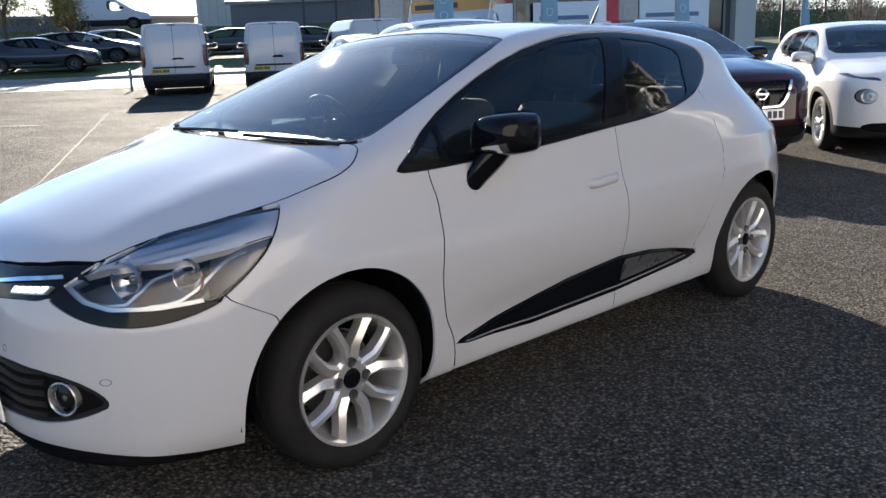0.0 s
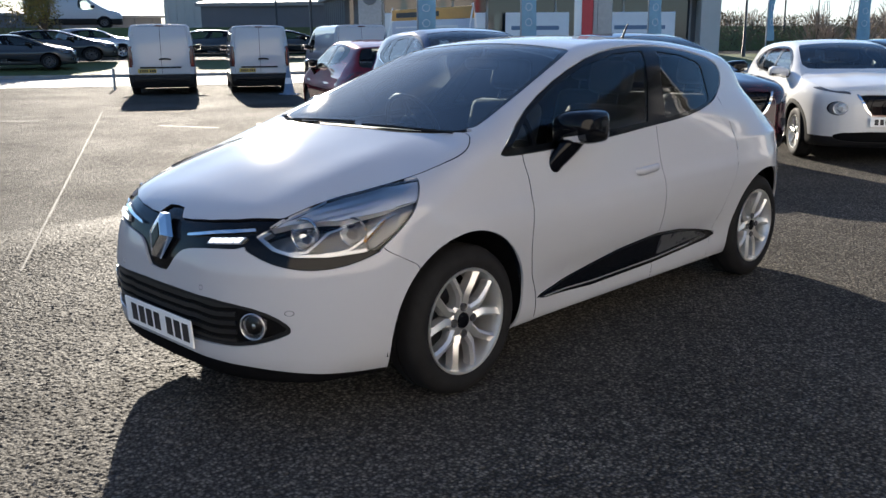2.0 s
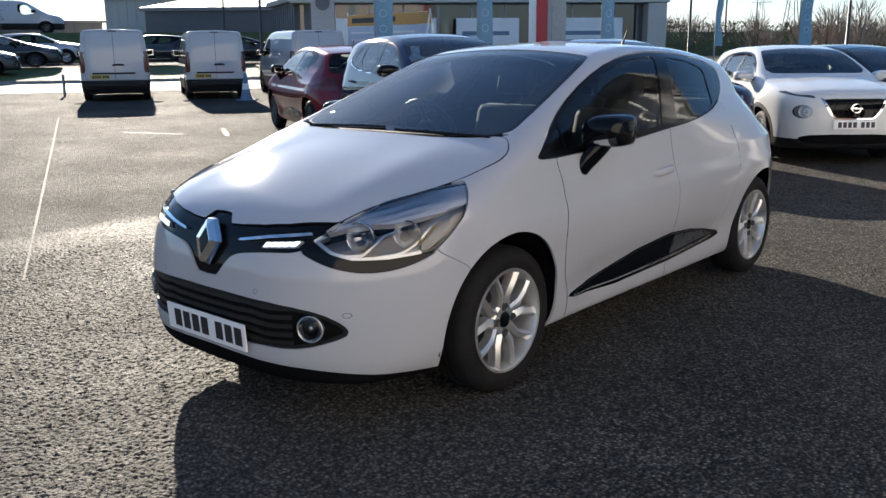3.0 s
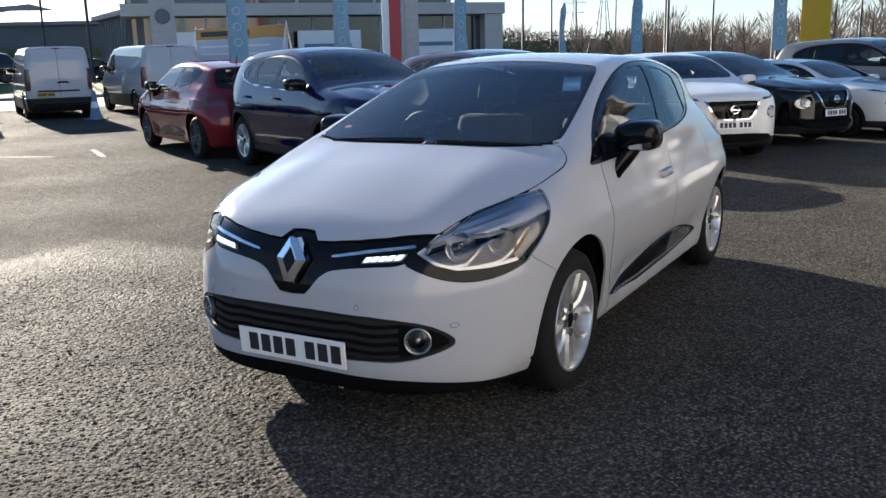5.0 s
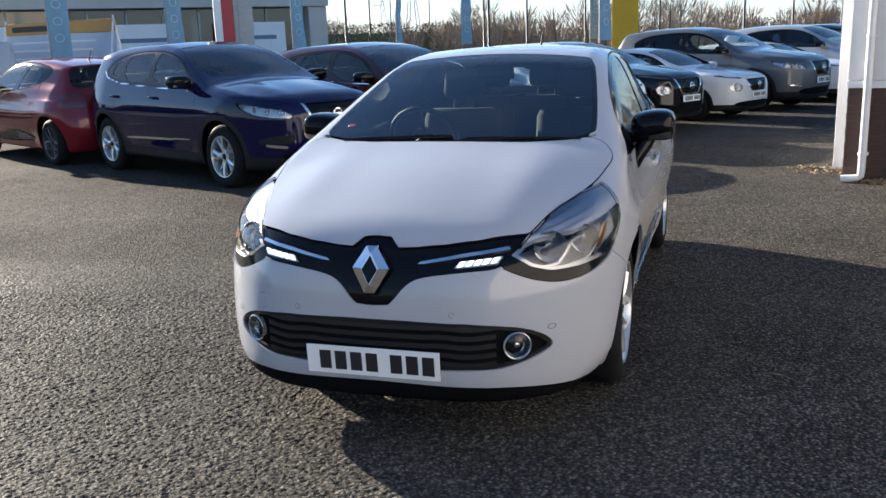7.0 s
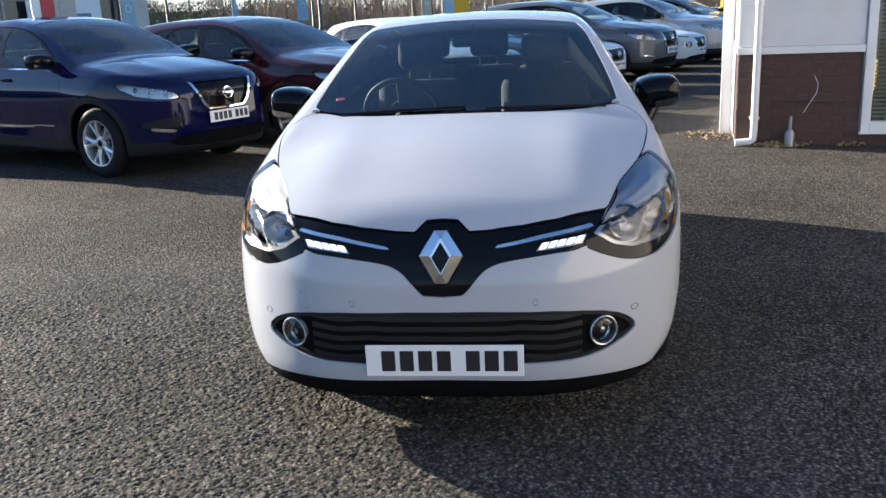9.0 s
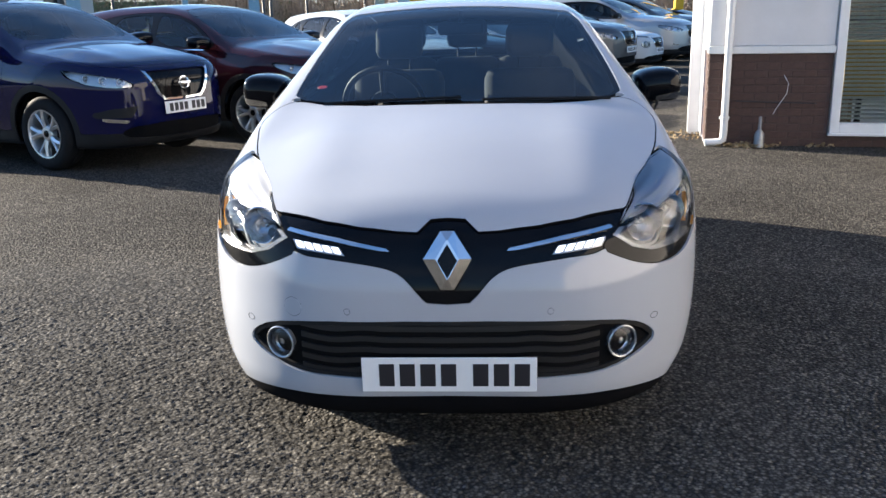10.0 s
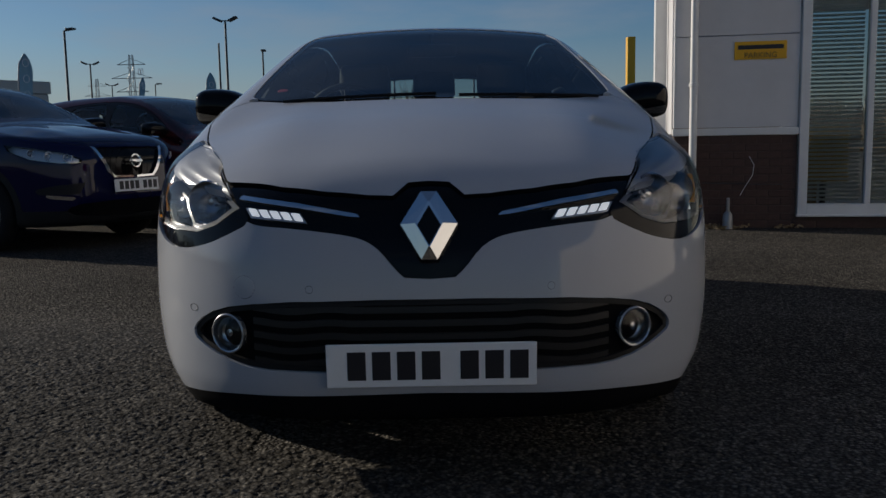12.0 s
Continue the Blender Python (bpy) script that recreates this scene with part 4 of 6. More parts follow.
    bm_backs = thing_part("lower_grille", opening.moved(-.065), DARK, "black lower grille with wavy slats", 0)
    for k in range(5):
        h = .352 + k * .034
        part("slat", grid.cut(lambda x, y, z: np.abs(z - h - .0035 * np.sin(np.clip(np.abs(x) - .2, 0, 1) * 30)) - .0085).moved(-.010).mesh("slat", .040), SLAT, bm_backs)
    for half in (left, right):
        part("fog_light_pocket", opening.cut(half, outside(pocket)).moved(-.026).mesh("fog_light_pocket", .0), BLACK, bm_backs)
    for s in (-1, 1):
        m = Matrix.Translation((s * .522, -.822, .420)) @ Matrix.Rotation(radians(s * 27), 4, "Z") @ Matrix.Rotation(radians(90), 4, "X")
        bm = bmesh.new()
        lathe(bm, [(.046, -.03), (.051, -.004), (.052, .002), (.049, .004), (.0455, .002), (.043, -.012)], 36, m)
        fog = part("fog_light", bm, LAMP_GREY, thing_ob, "round fog light in a chrome ring", smooth=40)
        bm = bmesh.new()
        lathe(bm, [(.043, -.008), (.038, -.016), (.022, -.022), (.010, -.023), (.010, -.006), (0, -.004)], 32, m)
        part("reflector", bm, REFLECTOR, fog, smooth=40)
        bm = bmesh.new()
        lathe(bm, [(.0425, -.004), (.03, .002), (.015, .0045), (0, .005)], 32, m)
        part("lens", bm, LENS, fog, smooth=40)
    # badge: a plain chrome diamond on a black shield
    for scale, depth, mat, name in ((1.0, .020, CHROME, "badge"), (.54, .0215, BLACK_GLOSS, "badge_centre")):
        bm = bmesh.new()
        pts = [(0, .083 * scale), (.053 * scale, 0), (0, -.083 * scale), (-.053 * scale, 0)]
        if scale == 1.0:
            pts = [(-.021, .092), (.021, .092), (.076, .004), (.021, -.092), (-.021, -.092), (-.076, .004)]
        else:
            pts = [(0, .055), (.031, .002), (0, -.053), (-.031, .002)]
        edge = [bm.verts.new((x, .0, z)) for x, z in pts]
        ridge_in = [bm.verts.new((x * .93, -depth, z * .93)) for x, z in pts]
        n = len(pts)
        for i in range(n):
            bm.faces.new((edge[i], edge[(i + 1) % n], ridge_in[(i + 1) % n], ridge_in[i]))
        if scale == 1.0:
            hole = [bm.verts.new((x, -depth - .012, z)) for x, z in [(-.002, .058), (.002, .058), (.034, .003), (.002, -.055), (-.002, -.055), (-.034, .003)]]
            for i in range(n):
                bm.faces.new((ridge_in[i], ridge_in[(i + 1) % n], hole[(i + 1) % n], hole[i]))
            bm.faces.new(hole)
        else:
            bm.faces.new(ridge_in)
        bmesh.ops.recalc_face_normals(bm, faces=bm.faces)
        m = Matrix.Translation((0, -.868 - (.014 if scale < 1 else 0), .690)) @ Matrix.Rotation(radians(-17), 4, "X")
        bmesh.ops.transform(bm, matrix=m, verts=bm.verts)
        p = part(name, bm, mat, thing_ob, "chrome diamond badge with a dark centre" if scale == 1.0 else "")
    plate(thing_ob, Matrix.Translation((0, -.917, .352)) @ Matrix.Rotation(radians(4), 4, "X"))
    for x, h in ((.30, .541), (-.30, .541), (.63, .474), (-.63, .474)):
        test = lambda xx, y, z: np.hypot((xx - x) * (1.0 if abs(x) < .5 else .75), z - h) - .0085
        sheet = nose.cut(lambda xx, y, z: np.hypot((xx - x) * (1.0 if abs(x) < .5 else .75), z - h) - .03)
        part("parking_sensor", whole.fine(both(fore, test), 6, .02).cut(fore, test).moved(-.0005).mesh("parking_sensor", .006), coat, thing_ob)
        ring = lambda xx, y, z: np.abs(test(xx, y, z) - .0008) - .0009
        part("sensor_ring", whole.fine(both(fore, test), 8, .02).cut(fore, ring).moved(.0006).mesh("sensor_ring", .003), LAMP_GREY, thing_ob)
    tow = lambda xx, y, z: np.hypot(xx + .472, z - .542) - .028
    tow_net = whole.fine(both(fore, tow), 5)
    cover = part("tow_eye_cover", tow_net.cut(fore, tow).moved(.0012).mesh("tow_eye_cover", .006), coat, thing_ob)
    part("cover_gap", tow_net.cut(fore, lambda xx, y, z: np.abs(tow(xx, y, z) - .0008) - .0008).moved(.0006).mesh("cover_gap", .003), LAMP_GREY, cover)
    bm = bmesh.new()
    box(bm, -.60, .60, -.55, 2.95, .175, .24, .03)
    part("underbody", bm, DARK, thing_ob)
    for y, r, edge in ((0, .385, .80), (2.589, .372, .745)):
        for s in (-1, 1):
            well(thing_ob, s * edge, y - (.028 if y == 0 else 0), .32, r + (.008 if y == 0 else 0))
            wheel(thing_ob, s * .728, y, .312, .217, (5, .30, True), .195, s, None if hero else STEEL_DARK, name="front_wheel" if y == 0 else "rear_wheel")
    for s in (-1, 1):
        mirror(thing_ob, s, s * .79, .690, 1.042, mirrors, form=(.87, 1.22, 1.08))
    # wipers on the foot of the windscreen
    for x0, x1 in ((.10, .60), (-.52, .02)):
        bm = bmesh.new()
        pts = []
        for i in range(9):
            x = x0 + (x1 - x0) * i / 8
            y = .088 + .125 * x * x + .02 * i / 8
            h = float(HATCH.c[0](y)) - float(HATCH.c[1](y)) * x * x
            pts.append((x, y - .004, h + .009))
        tube(bm, [(a, b, c - .006) for a, b, c in pts], .006, 6)
        part("wiper", bm, BLACK, thing_ob, smooth=50)
    bm = bmesh.new()
    tube(bm, [(0, 2.28, 1.395), (0, 2.31, 1.43), (0, 2.37, 1.52)], [.016, .008, .004], 8)
    part("aerial", bm, BLACK, thing_ob, smooth=50)
    cabin(thing_ob)


def handle(parent, side, y):
    """A pull handle over a dished recess."""
    bm = bmesh.new()
    rows = []
    for i in range(13):
        u = i / 12
        bow = .034 * min(1, 5 * u, 5 * (1 - u)) ** .6
        yy, zz = y - .115 + .21 * u, .792 + .012 * u
        x = .824 + .003 * u + bow
        hh = .017 + .004 * math.sin(math.pi * u)
        rows.append([bm.verts.new((side * xx, yy, zz + d)) for xx, d in ((x - .012, -hh), (x, -hh * .8), (x + .004, 0), (x, hh * .8), (x - .012, hh))])
    for a, b in zip(rows, rows[1:]):
        for k in range(4):
            bm.faces.new((a[k], b[k], b[k + 1], a[k + 1]) if side > 0 else (a[k], a[k + 1], b[k + 1], b[k]))
    part("door_handle", bm, WHITE_PAINT, parent, smooth=60)


hero = thing("hatchback", "pearl white five-door hatchback with black mirrors and lit daytime lights", "car")
hatchback(hero, WHITE_PAINT, BLACK_GLOSS, .016)

# ---- the other vehicles ----
def heading(x, y, hx, hy):
    """The pose of a car whose front axle's middle stands at (x, y) and whose nose points along (hx, hy)."""
    return Matrix.Translation((x, y, 0)) @ Matrix.Rotation(math.atan2(hx, -hy), 4, "Z")


SUV = Skin(
    ridge=[(-1.1, .85), (-.93, .93), (-.8, .985), (-.5, 1.05), (0, 1.12), (.25, 1.15), (.35, 1.185), (.7, 1.345), (1.1, 1.505), (1.3, 1.55), (1.7, 1.588), (2.3, 1.58), (2.9, 1.535),
           (3.2, 1.48), (3.35, 1.40), (3.5, 1.2)],
    crown=[(-.9, .14), (0, .10), (1, .10), (3, .12)],
    beam=[(-.9, .86), (-.4, .888), (0, .90), (2.646, .905), (3.0, .88), (3.4, .80)],
    flank=[(.15, -.08), (.25, -.05), (.45, -.02), (.7, 0), (.85, -.008), (.95, -.03), (1.05, -.06), (1.15, -.10), (1.3, -.17), (1.45, -.25), (1.6, -.36)],
    nose_z=[(.15, -.84), (.3, -.92), (.5, -.945), (.75, -.94), (.88, -.90), (.98, -.80), (1.1, -.5)],
    nose_x=[(0, 0), (.4, .03), (.55, .085), (.7, .22), (.8, .40), (.88, .7), (.95, 1.1)],
    tail_z=[(.15, 3.30), (.3, 3.43), (.6, 3.47), (.9, 3.42), (1.1, 3.36), (1.35, 3.20), (1.55, 3.05)],
    tail_x=[(0, 0), (.4, .03), (.6, .09), (.75, .2), (.85, .4), (.95, .8)],
    floor=.22, base=2.646, scoop=.02, hips=(.02, .02), crease=.012)
S_DLO = [(.42, 1.055), (1.0, 1.072), (1.6, 1.092), (2.3, 1.128), (2.62, 1.19), (2.74, 1.27), (2.58, 1.39), (2.3, 1.455), (1.8, 1.492), (1.4, 1.482), (1.1, 1.43), (.8, 1.305)]
S_GLASS = ([(.62, 1.085), (1.50, 1.108), (1.53, 1.455), (1.38, 1.448), (1.1, 1.396), (.82, 1.285)], [(1.60, 1.113), (2.22, 1.145), (2.28, 1.425), (1.8, 1.463), (1.62, 1.46)],
           [(2.32, 1.16), (2.60, 1.225), (2.50, 1.365), (2.37, 1.415)])
S_SCREEN = [(-.4, .33), (.4, .38), (.68, .47), (.625, .85), (.56, 1.20), (.5, 1.23), (-.4, 1.26)]
S_BONNET = [(-.4, .27), (.4, .31), (.70, .37), (.765, .2), (.775, -.2), (.73, -.5), (.64, -.70), (.45, -.80), (-.4, -.86)]
S_LAMP = [(28, .80), (35, .85), (48, .895), (64, .93), (61, .87), (50, .80), (38, .77), (29, .765)]
S_SLIT = [(26, .905), (38, .925), (52, .955), (58, .975), (50, .985), (38, .965), (27, .93)]
S_GRILLE = [(-.4, .90), (.30, .90), (.385, .89), (.28, .70), (.22, .64), (-.4, .63)]
S_LOWER = [(-.4, .43), (.50, .43), (.66, .37), (.55, .30), (-.4, .29)]
S_TAIL = [(-.4, 1.12), (.55, 1.13), (.62, 1.16), (.52, 1.42), (.4, 1.44), (-.4, 1.45)]
S_TAIL_LAMP = [(3.0, .95), (3.15, .90), (3.6, .92), (3.6, 1.10), (3.1, 1.10), (2.95, 1.03)]


def suv(ob, coat, round_lamps, step, near=True, dark_cap=True, rim=(5, .24, True)):
    """A five-door crossover with black cladding round the arches and a chrome-edged grille."""
    whole = SUV.sheet(step, .1, 2.7, .72)
    arches = [arch(0, .345, .395), arch(2.646, .345, .395)]
    base = whole.cut(*arches)
    fore, aft, wide = (lambda x, y, z: y + .2), (lambda x, y, z: 2.7 - y), (lambda x, y, z: .5 - np.abs(x))
    t = dict(bonnet=both(area(S_BONNET, "top", 0, 1), above(.85)), screen=both(area(S_SCREEN, "top", 0, 1), above(1.1)), dlo=both(area(S_DLO, "side", 0, 1), wide),
             grille=both(area(S_GRILLE, "front"), fore), lower=both(area(S_LOWER, "front", 0, 1), fore), tail=both(area(S_TAIL, "front", 0, 1), aft),
             tail_lamp=both(area(S_TAIL_LAMP, "side"), wide))
    if round_lamps:
        t["lamp"] = both(lambda x, y, z: np.hypot((np.abs(x) - .60) * .9, z - .725) - .088, fore)
        t["slit"] = both(area(S_SLIT, "turn"), fore)
    else:
        t["lamp"] = both(area(S_LAMP, "turn", 0, 0), lambda x, y, z: y - .1)
    g = .005
    put = lambda name, sheet, mat, label="", flange=.015, parent=ob: part(name, sheet.mesh(name, flange), mat, parent, label)
    put("bonnet", base.cut(lambda x, y, z: t["bonnet"](x, y, z) + g / 2), coat)
    shell = base.cut(*[outside(v, g / 2) for v in t.values()])
    clad = lambda x, y, z: np.minimum(np.minimum(z - .36, np.hypot(y, z - .345) - .455), np.hypot(y - 2.646, z - .345) - .455)
    upper, low = shell.cut(outside(clad, .001)), shell.cut(clad)
    put("cladding", low, BLACK, "black plastic cladding round the wheel arches and sills")
    lines = [lambda z: z * 0 + .46, lambda z: z * 0 + 1.52, lambda z: 2.30 + .25 * np.clip(z - .7, 0, .4)]
    door_of = lambda k: lambda x, y, z: np.maximum.reduce([lines[k](z) + .002 - y, y - lines[k + 1](z) + .002, .6 - np.abs(x), z - 1.1])
    for half in (left, right):
        put("front_door", upper.cut(half, door_of(0)), coat)
        put("rear_door", upper.cut(half, door_of(1)), coat)
    all_doors = lambda x, y, z: np.maximum.reduce([lines[0](z) - y, y - lines[2](z), .6 - np.abs(x), z - 1.1])
    put("body_shell", upper.cut(outside(all_doors, .002)), coat)
    for half in (left, right):
        frames = base.cut(half, lambda x, y, z: t["dlo"](x, y, z) + g / 2).moved(-.004)
        panes = [area(q, "side", 0, 1) for q in S_GLASS]
        put("window_frame", frames.cut(*[outside(q) for q in panes]), BLACK_GLOSS)
        for q in panes:
            put("side_window", frames.cut(q).moved(-.004), GLASS_DARK, "", 0).visible_shadow = False
        if near:
            rail = both(area([(.40, 1.048), (1.6, 1.086), (2.3, 1.122), (2.64, 1.185), (2.76, 1.27), (2.78, 1.265), (2.65, 1.172), (2.3, 1.108), (1.6, 1.072), (.40, 1.034)], "side"), wide)
            put("chrome_window_strip", base.cut(half, rail).moved(.004), CHROME)
        if near and not round_lamps:
            band = both(area([(.62, .495), (1.3, .470), (2.12, .452), (2.12, .476), (1.3, .498), (.62, .512)], "side"), wide)
            put("door_strip", base.cut(half, band).moved(.008), CHROME, "bright strip along the doors", .01)
        lens = put("headlight", whole.cut(half, t["lamp"]), LENS, "clear headlight", .015)
        lens.visible_shadow = False
        side = 1 if half is left else -1
        put("lamp_bowl", whole.cut(half, t["lamp"]).moved(-.026), LAMP_GREY, "", -.023, lens)
        spots = ((34, .815, .034), (42, .833, .034), (50, .855, .028)) if not round_lamps else ((0, .725, .072),)
        for a, h, r in spots:
            way = Vector((math.sin(radians(a)), -math.cos(radians(a)), 0)) if a else Vector((.60 / 1.14, -.967 / 1.14, 0))
            dist = next(d for d in np.linspace(.5, 1.5, 500) if SUV.depth(np.array([way.x * d]), np.array([.1 + way.y * d]), np.array([h]))[0] > 0)
            face = Vector((side * .28, -1, .03))
            m = Matrix.Translation((side * way.x * (dist - .022), .1 + way.y * (dist - .022), h)) @ face.to_track_quat("Z", "Y").to_matrix().to_4x4()
            bm = bmesh.new()
            lathe(bm, [(r * 1.12, .0), (r * 1.08, .012), (r, .010), (r * .8, -.008), (r * .42, -.018), (r * .40, .004), (r * .2, .014), (0, .016)], 24, m)
            part("reflector_bowl", bm, LAMP_BAND, lens, smooth=40)
        if round_lamps:
            put("upper_light", whole.cut(half, t["slit"]).moved(-.002), LAMP_DARK, "grey upper side light")
        put("tail_light", base.cut(half, t["tail_lamp"]).moved(.004), RED_LENS)
        pocket = both(area([(.50, .60), (.70, .58), (.79, .545), (.77, .50), (.56, .50)], "front"), fore)
        if near and not round_lamps:
            put("bumper_pocket", whole.cut(half, pocket).moved(.002), BLACK, "black intake pocket in the bumper")
        mirror(ob, side, side * .86, .62, 1.13, BLACK_GLOSS if dark_cap else coat, 1.05, arm=False)
        if near:
            for y in (1.38, 2.34):
                bm = bmesh.new()
                tube(bm, [(side * .872, y - .10, .955), (side * .905, y - .07, .958), (side * .905, y + .07, .962), (side * .872, y + .10, .965)], .014, 8)
                part("door_handle", bm, coat, ob, smooth=50)
    put("windscreen", base.cut(t["screen"]).moved(-.003), GLASS, "", 0).visible_shadow = False
    put("tailgate_window", base.cut(t["tail"]).moved(-.003), GLASS_DARK, "", 0).visible_shadow = False
    put("inner_body", SUV.sheet(max(.05, step * 1.6), .1, 2.7, .72).cut(*arches).cut(outside(t["screen"]), outside(t["dlo"]), outside(t["tail"]), outside(t["lamp"])).moved(-.02), DARK, "", 0)
    put("grille", whole.cut(t["grille"]).moved(-.02), BLACK_GLOSS, "black mesh grille", 0)
    vee = both(area([(.41, .905), (.30, .69), (.235, .632), (.0, .626), (.0, .644), (.221, .650), (.275, .707), (.374, .897)], "front"), fore)
    put("grille_chrome", whole.fine(vee, 3).cut(vee, lambda x, y, z: .02 - np.abs(x)).moved(.008), CHROME, "chrome V round the grille", .02)
    bm = bmesh.new()
    m = Matrix.Translation((0, -.955, .775)) @ Matrix.Rotation(radians(84), 4, "X")
    lathe(bm, [(.052, 0), (.062, .006), (.062, .010), (.050, .012), (.046, .004)], 24, m)
    box(bm, -.075, .075, -.012, .012, .002, .014, .002, m)
    part("badge", bm, CHROME, ob, "round chrome badge with a bar", smooth=40)
    put("lower_grille", whole.cut(t["lower"]).moved(-.03), DARK, "", 0)
    for s, half in ((1, left), (-1, right)) if not round_lamps else ():
        put("fog_light", whole.cut(half, fore, area([(.58, .445), (.74, .47), (.74, .50), (.58, .475)], "front")).moved(.003), CHROME)
    plate(ob, Matrix.Translation((0, -.962, .56)) @ Matrix.Rotation(radians(-3), 4, "X"))
    bm = bmesh.new()
    box(bm, -.62, .62, -.6, 3.1, .23, .32, .03)
    part("underbody", bm, DARK, ob)
    for y in (0, 2.646):
        for s in (-1, 1):
            well(ob, s * (.82 if y == 0 else .78), y, .345, .405)
            wheel(ob, s * .765, y, .345, .222, rim, .21, s)
    if near:
        cabin(ob, .18, 1.0, .12)


VAN = Skin(
    ridge=[(-1.1, .86), (-.9, .95), (-.6, 1.06), (-.15, 1.20), (.1, 1.33), (.6, 1.68), (.85, 1.84), (1.1, 1.92), (1.6, 1.965), (3.0, 1.965), (4.0, 1.945), (4.3, 1.93)],
    crown=[(-1, .10), (0, .08), (1, .05), (4, .04)],
    beam=[(-.9, .88), (-.3, .94), (0, .955), (3.9, .955), (4.1, .94)],
    flank=[(.2, -.05), (.45, -.015), (.8, 0), (1.1, -.012), (1.5, -.055), (1.8, -.10), (1.95, -.135), (2.1, -.18)],
    nose_z=[(.2, -.86), (.35, -.92), (.7, -.92), (.9, -.85), (1.1, -.6)],
    nose_x=[(0, 0), (.4, .03), (.6, .10), (.75, .22), (.88, .42), (.98, .8)],
    tail_z=[(.2, 3.98), (.4, 4.06), (1.0, 4.06), (1.6, 4.03), (1.95, 3.98)],
    tail_x=[(0, 0), (.6, .01), (.8, .03), (.9, .07), (.97, .2)],
    floor=.22, base=3.1, soft=(.10, .05), scoop=0, crease=0)


def van(ob, coat):
    """A plain panel van with two solid rear doors."""
    whole = VAN.sheet(.04, .2, 3.6, .9)
    base = whole.cut(arch(0, .34, .40), arch(3.1, .34, .40))
    put = lambda name, sheet, mat, label="", flange=.015, parent=ob: part(name, sheet.mesh(name, flange), mat, parent, label)
    rear = lambda x, y, z: 3.9 - y
    wide = lambda x, y, z: .6 - np.abs(x)
    doors = both(rear, lambda x, y, z: np.abs(x) - .80 + .10 * np.clip(z - 1.2, 0, 1), above(.60), below(1.88))
    lamps = both(lambda x, y, z: 3.88 - y, wide, outside(doors), above(.78), below(1.36), lambda x, y, z: .805 - np.abs(x))
    cab = both(area([(.55, 1.13), (1.30, 1.12), (1.32, 1.72), (1.0, 1.74), (.80, 1.62), (.5, 1.25)], "side", 0, 1), wide)
    screen = both(area([(-.5, .02), (.5, .06), (.80, .25), (.70, .75), (.62, .92), (-.5, .98)], "top", 0, 1), above(1.15))
    bumper = below(.58)
    g = .006
    shell = base.cut(outside(doors, g), outside(lamps), outside(cab), outside(screen))
    put("body_shell", shell.cut(outside(bumper, .001), lambda x, y, z: .004 - np.abs(y - 1.42) + np.where(np.abs(x) > .6, 0, -1)), coat)
    put("lower_bumper", shell.cut(bumper).moved(.012), BLACK, "black bumper and sills")
    for s, half in ((1, left), (-1, right)):
        edge = lambda x, y, z: (.006 - x) if s > 0 else (x + .006)
        door = put("rear_door", base.cut(doors, edge).moved(.003), coat, "solid white rear van door")
        put("tail_light", base.cut(half, lamps).moved(.006), RED_LENS, "tall red tail light")
        for h in (.80, 1.25, 1.70):
            part("hinge", box_mesh(s * .80 - .02, s * .80 + .02, 4.03, 4.075, h - .05, h + .05, .01), coat, door)
        put("cab_window", base.cut(half, cab).moved(-.004), GLASS_DARK, "", 0)
        mirror(ob, s, s * .93, .55, 1.28, BLACK, 1.3, arm=False)
        for y in (0, 3.1):
            well(ob, s * .90, y, .34, .42)
            wheel(ob, s * .83, y, .34, .20, (5, .3, False), .22, s, STEEL_DARK)
    put("windscreen", base.cut(screen).moved(-.004), GLASS, "", 0)
    put("inner_body", base.cut(outside(cab), outside(screen)).moved(-.025), DARK, "", 0)
    bm = bmesh.new()
    box(bm, -.55, .62, 4.062, 4.085, .745, .79, .008)
    part("rubbing_strip", bm, BLACK, ob)
    bm = bmesh.new()
    tube(bm, [(-.26, 4.06, .985), (-.20, 4.085, 1.0), (-.10, 4.09, 1.005), (0, 4.085, 1.0), (.06, 4.06, .985)], [.02, .024, .026, .024, .02], 8)
    part("door_handle", bm, BLACK, ob, smooth=50)
    bm = bmesh.new()
    box(bm, -.12, .12, 3.99, 4.02, 1.885, 1.915, .01)
    part("brake_light", bm, RED_LENS, ob)
    plate(ob, Matrix.Translation((.42, 4.075, .675)) @ Matrix.Rotation(math.pi, 4, "Z"), PLATE_YELLOW)
    bm = bmesh.new()
    box(bm, -.80, .80, 4.06, 4.13, .40, .53, .03)
    part("rear_step", bm, BLACK, ob)
    bm = bmesh.new()
    box(bm, -.8, .8, -.6, 3.9, .22, .34, .03)
    part("underbody", bm, DARK, ob)


MAROON = paint("maroon_paint", (.028, .007, .010), .0)
BLUE = paint("dark_blue_paint", (.003, .0045, .038), .0)
RED = paint("metallic_red_paint", (.17, .010, .018), .15)
BLACK_PAINT = paint("black_paint", (.004, .004, .005), .0)
GREY_PAINT = paint("grey_paint", (.10, .11, .12), .4)
SILVER = paint("silver_paint", (.42, .43, .44), .6)
VAN_WHITE = paint("van_white_paint", (.50, .505, .52))
JUKE_WHITE = paint("white_paint", (.66, .66, .65))

HX, HY = .878, -.479
row = "crossovers and cars parked in a row"


def in_row(x, y, hx=HX, hy=HY, track=.78, small=1.0, low=1.0):
    """The pose of a car whose off-side front wheel stands at (x, y)."""
    return heading(x - hy * track * small, y + hx * track * small, hx, hy) @ Matrix.Diagonal((small, small, small * low, 1))


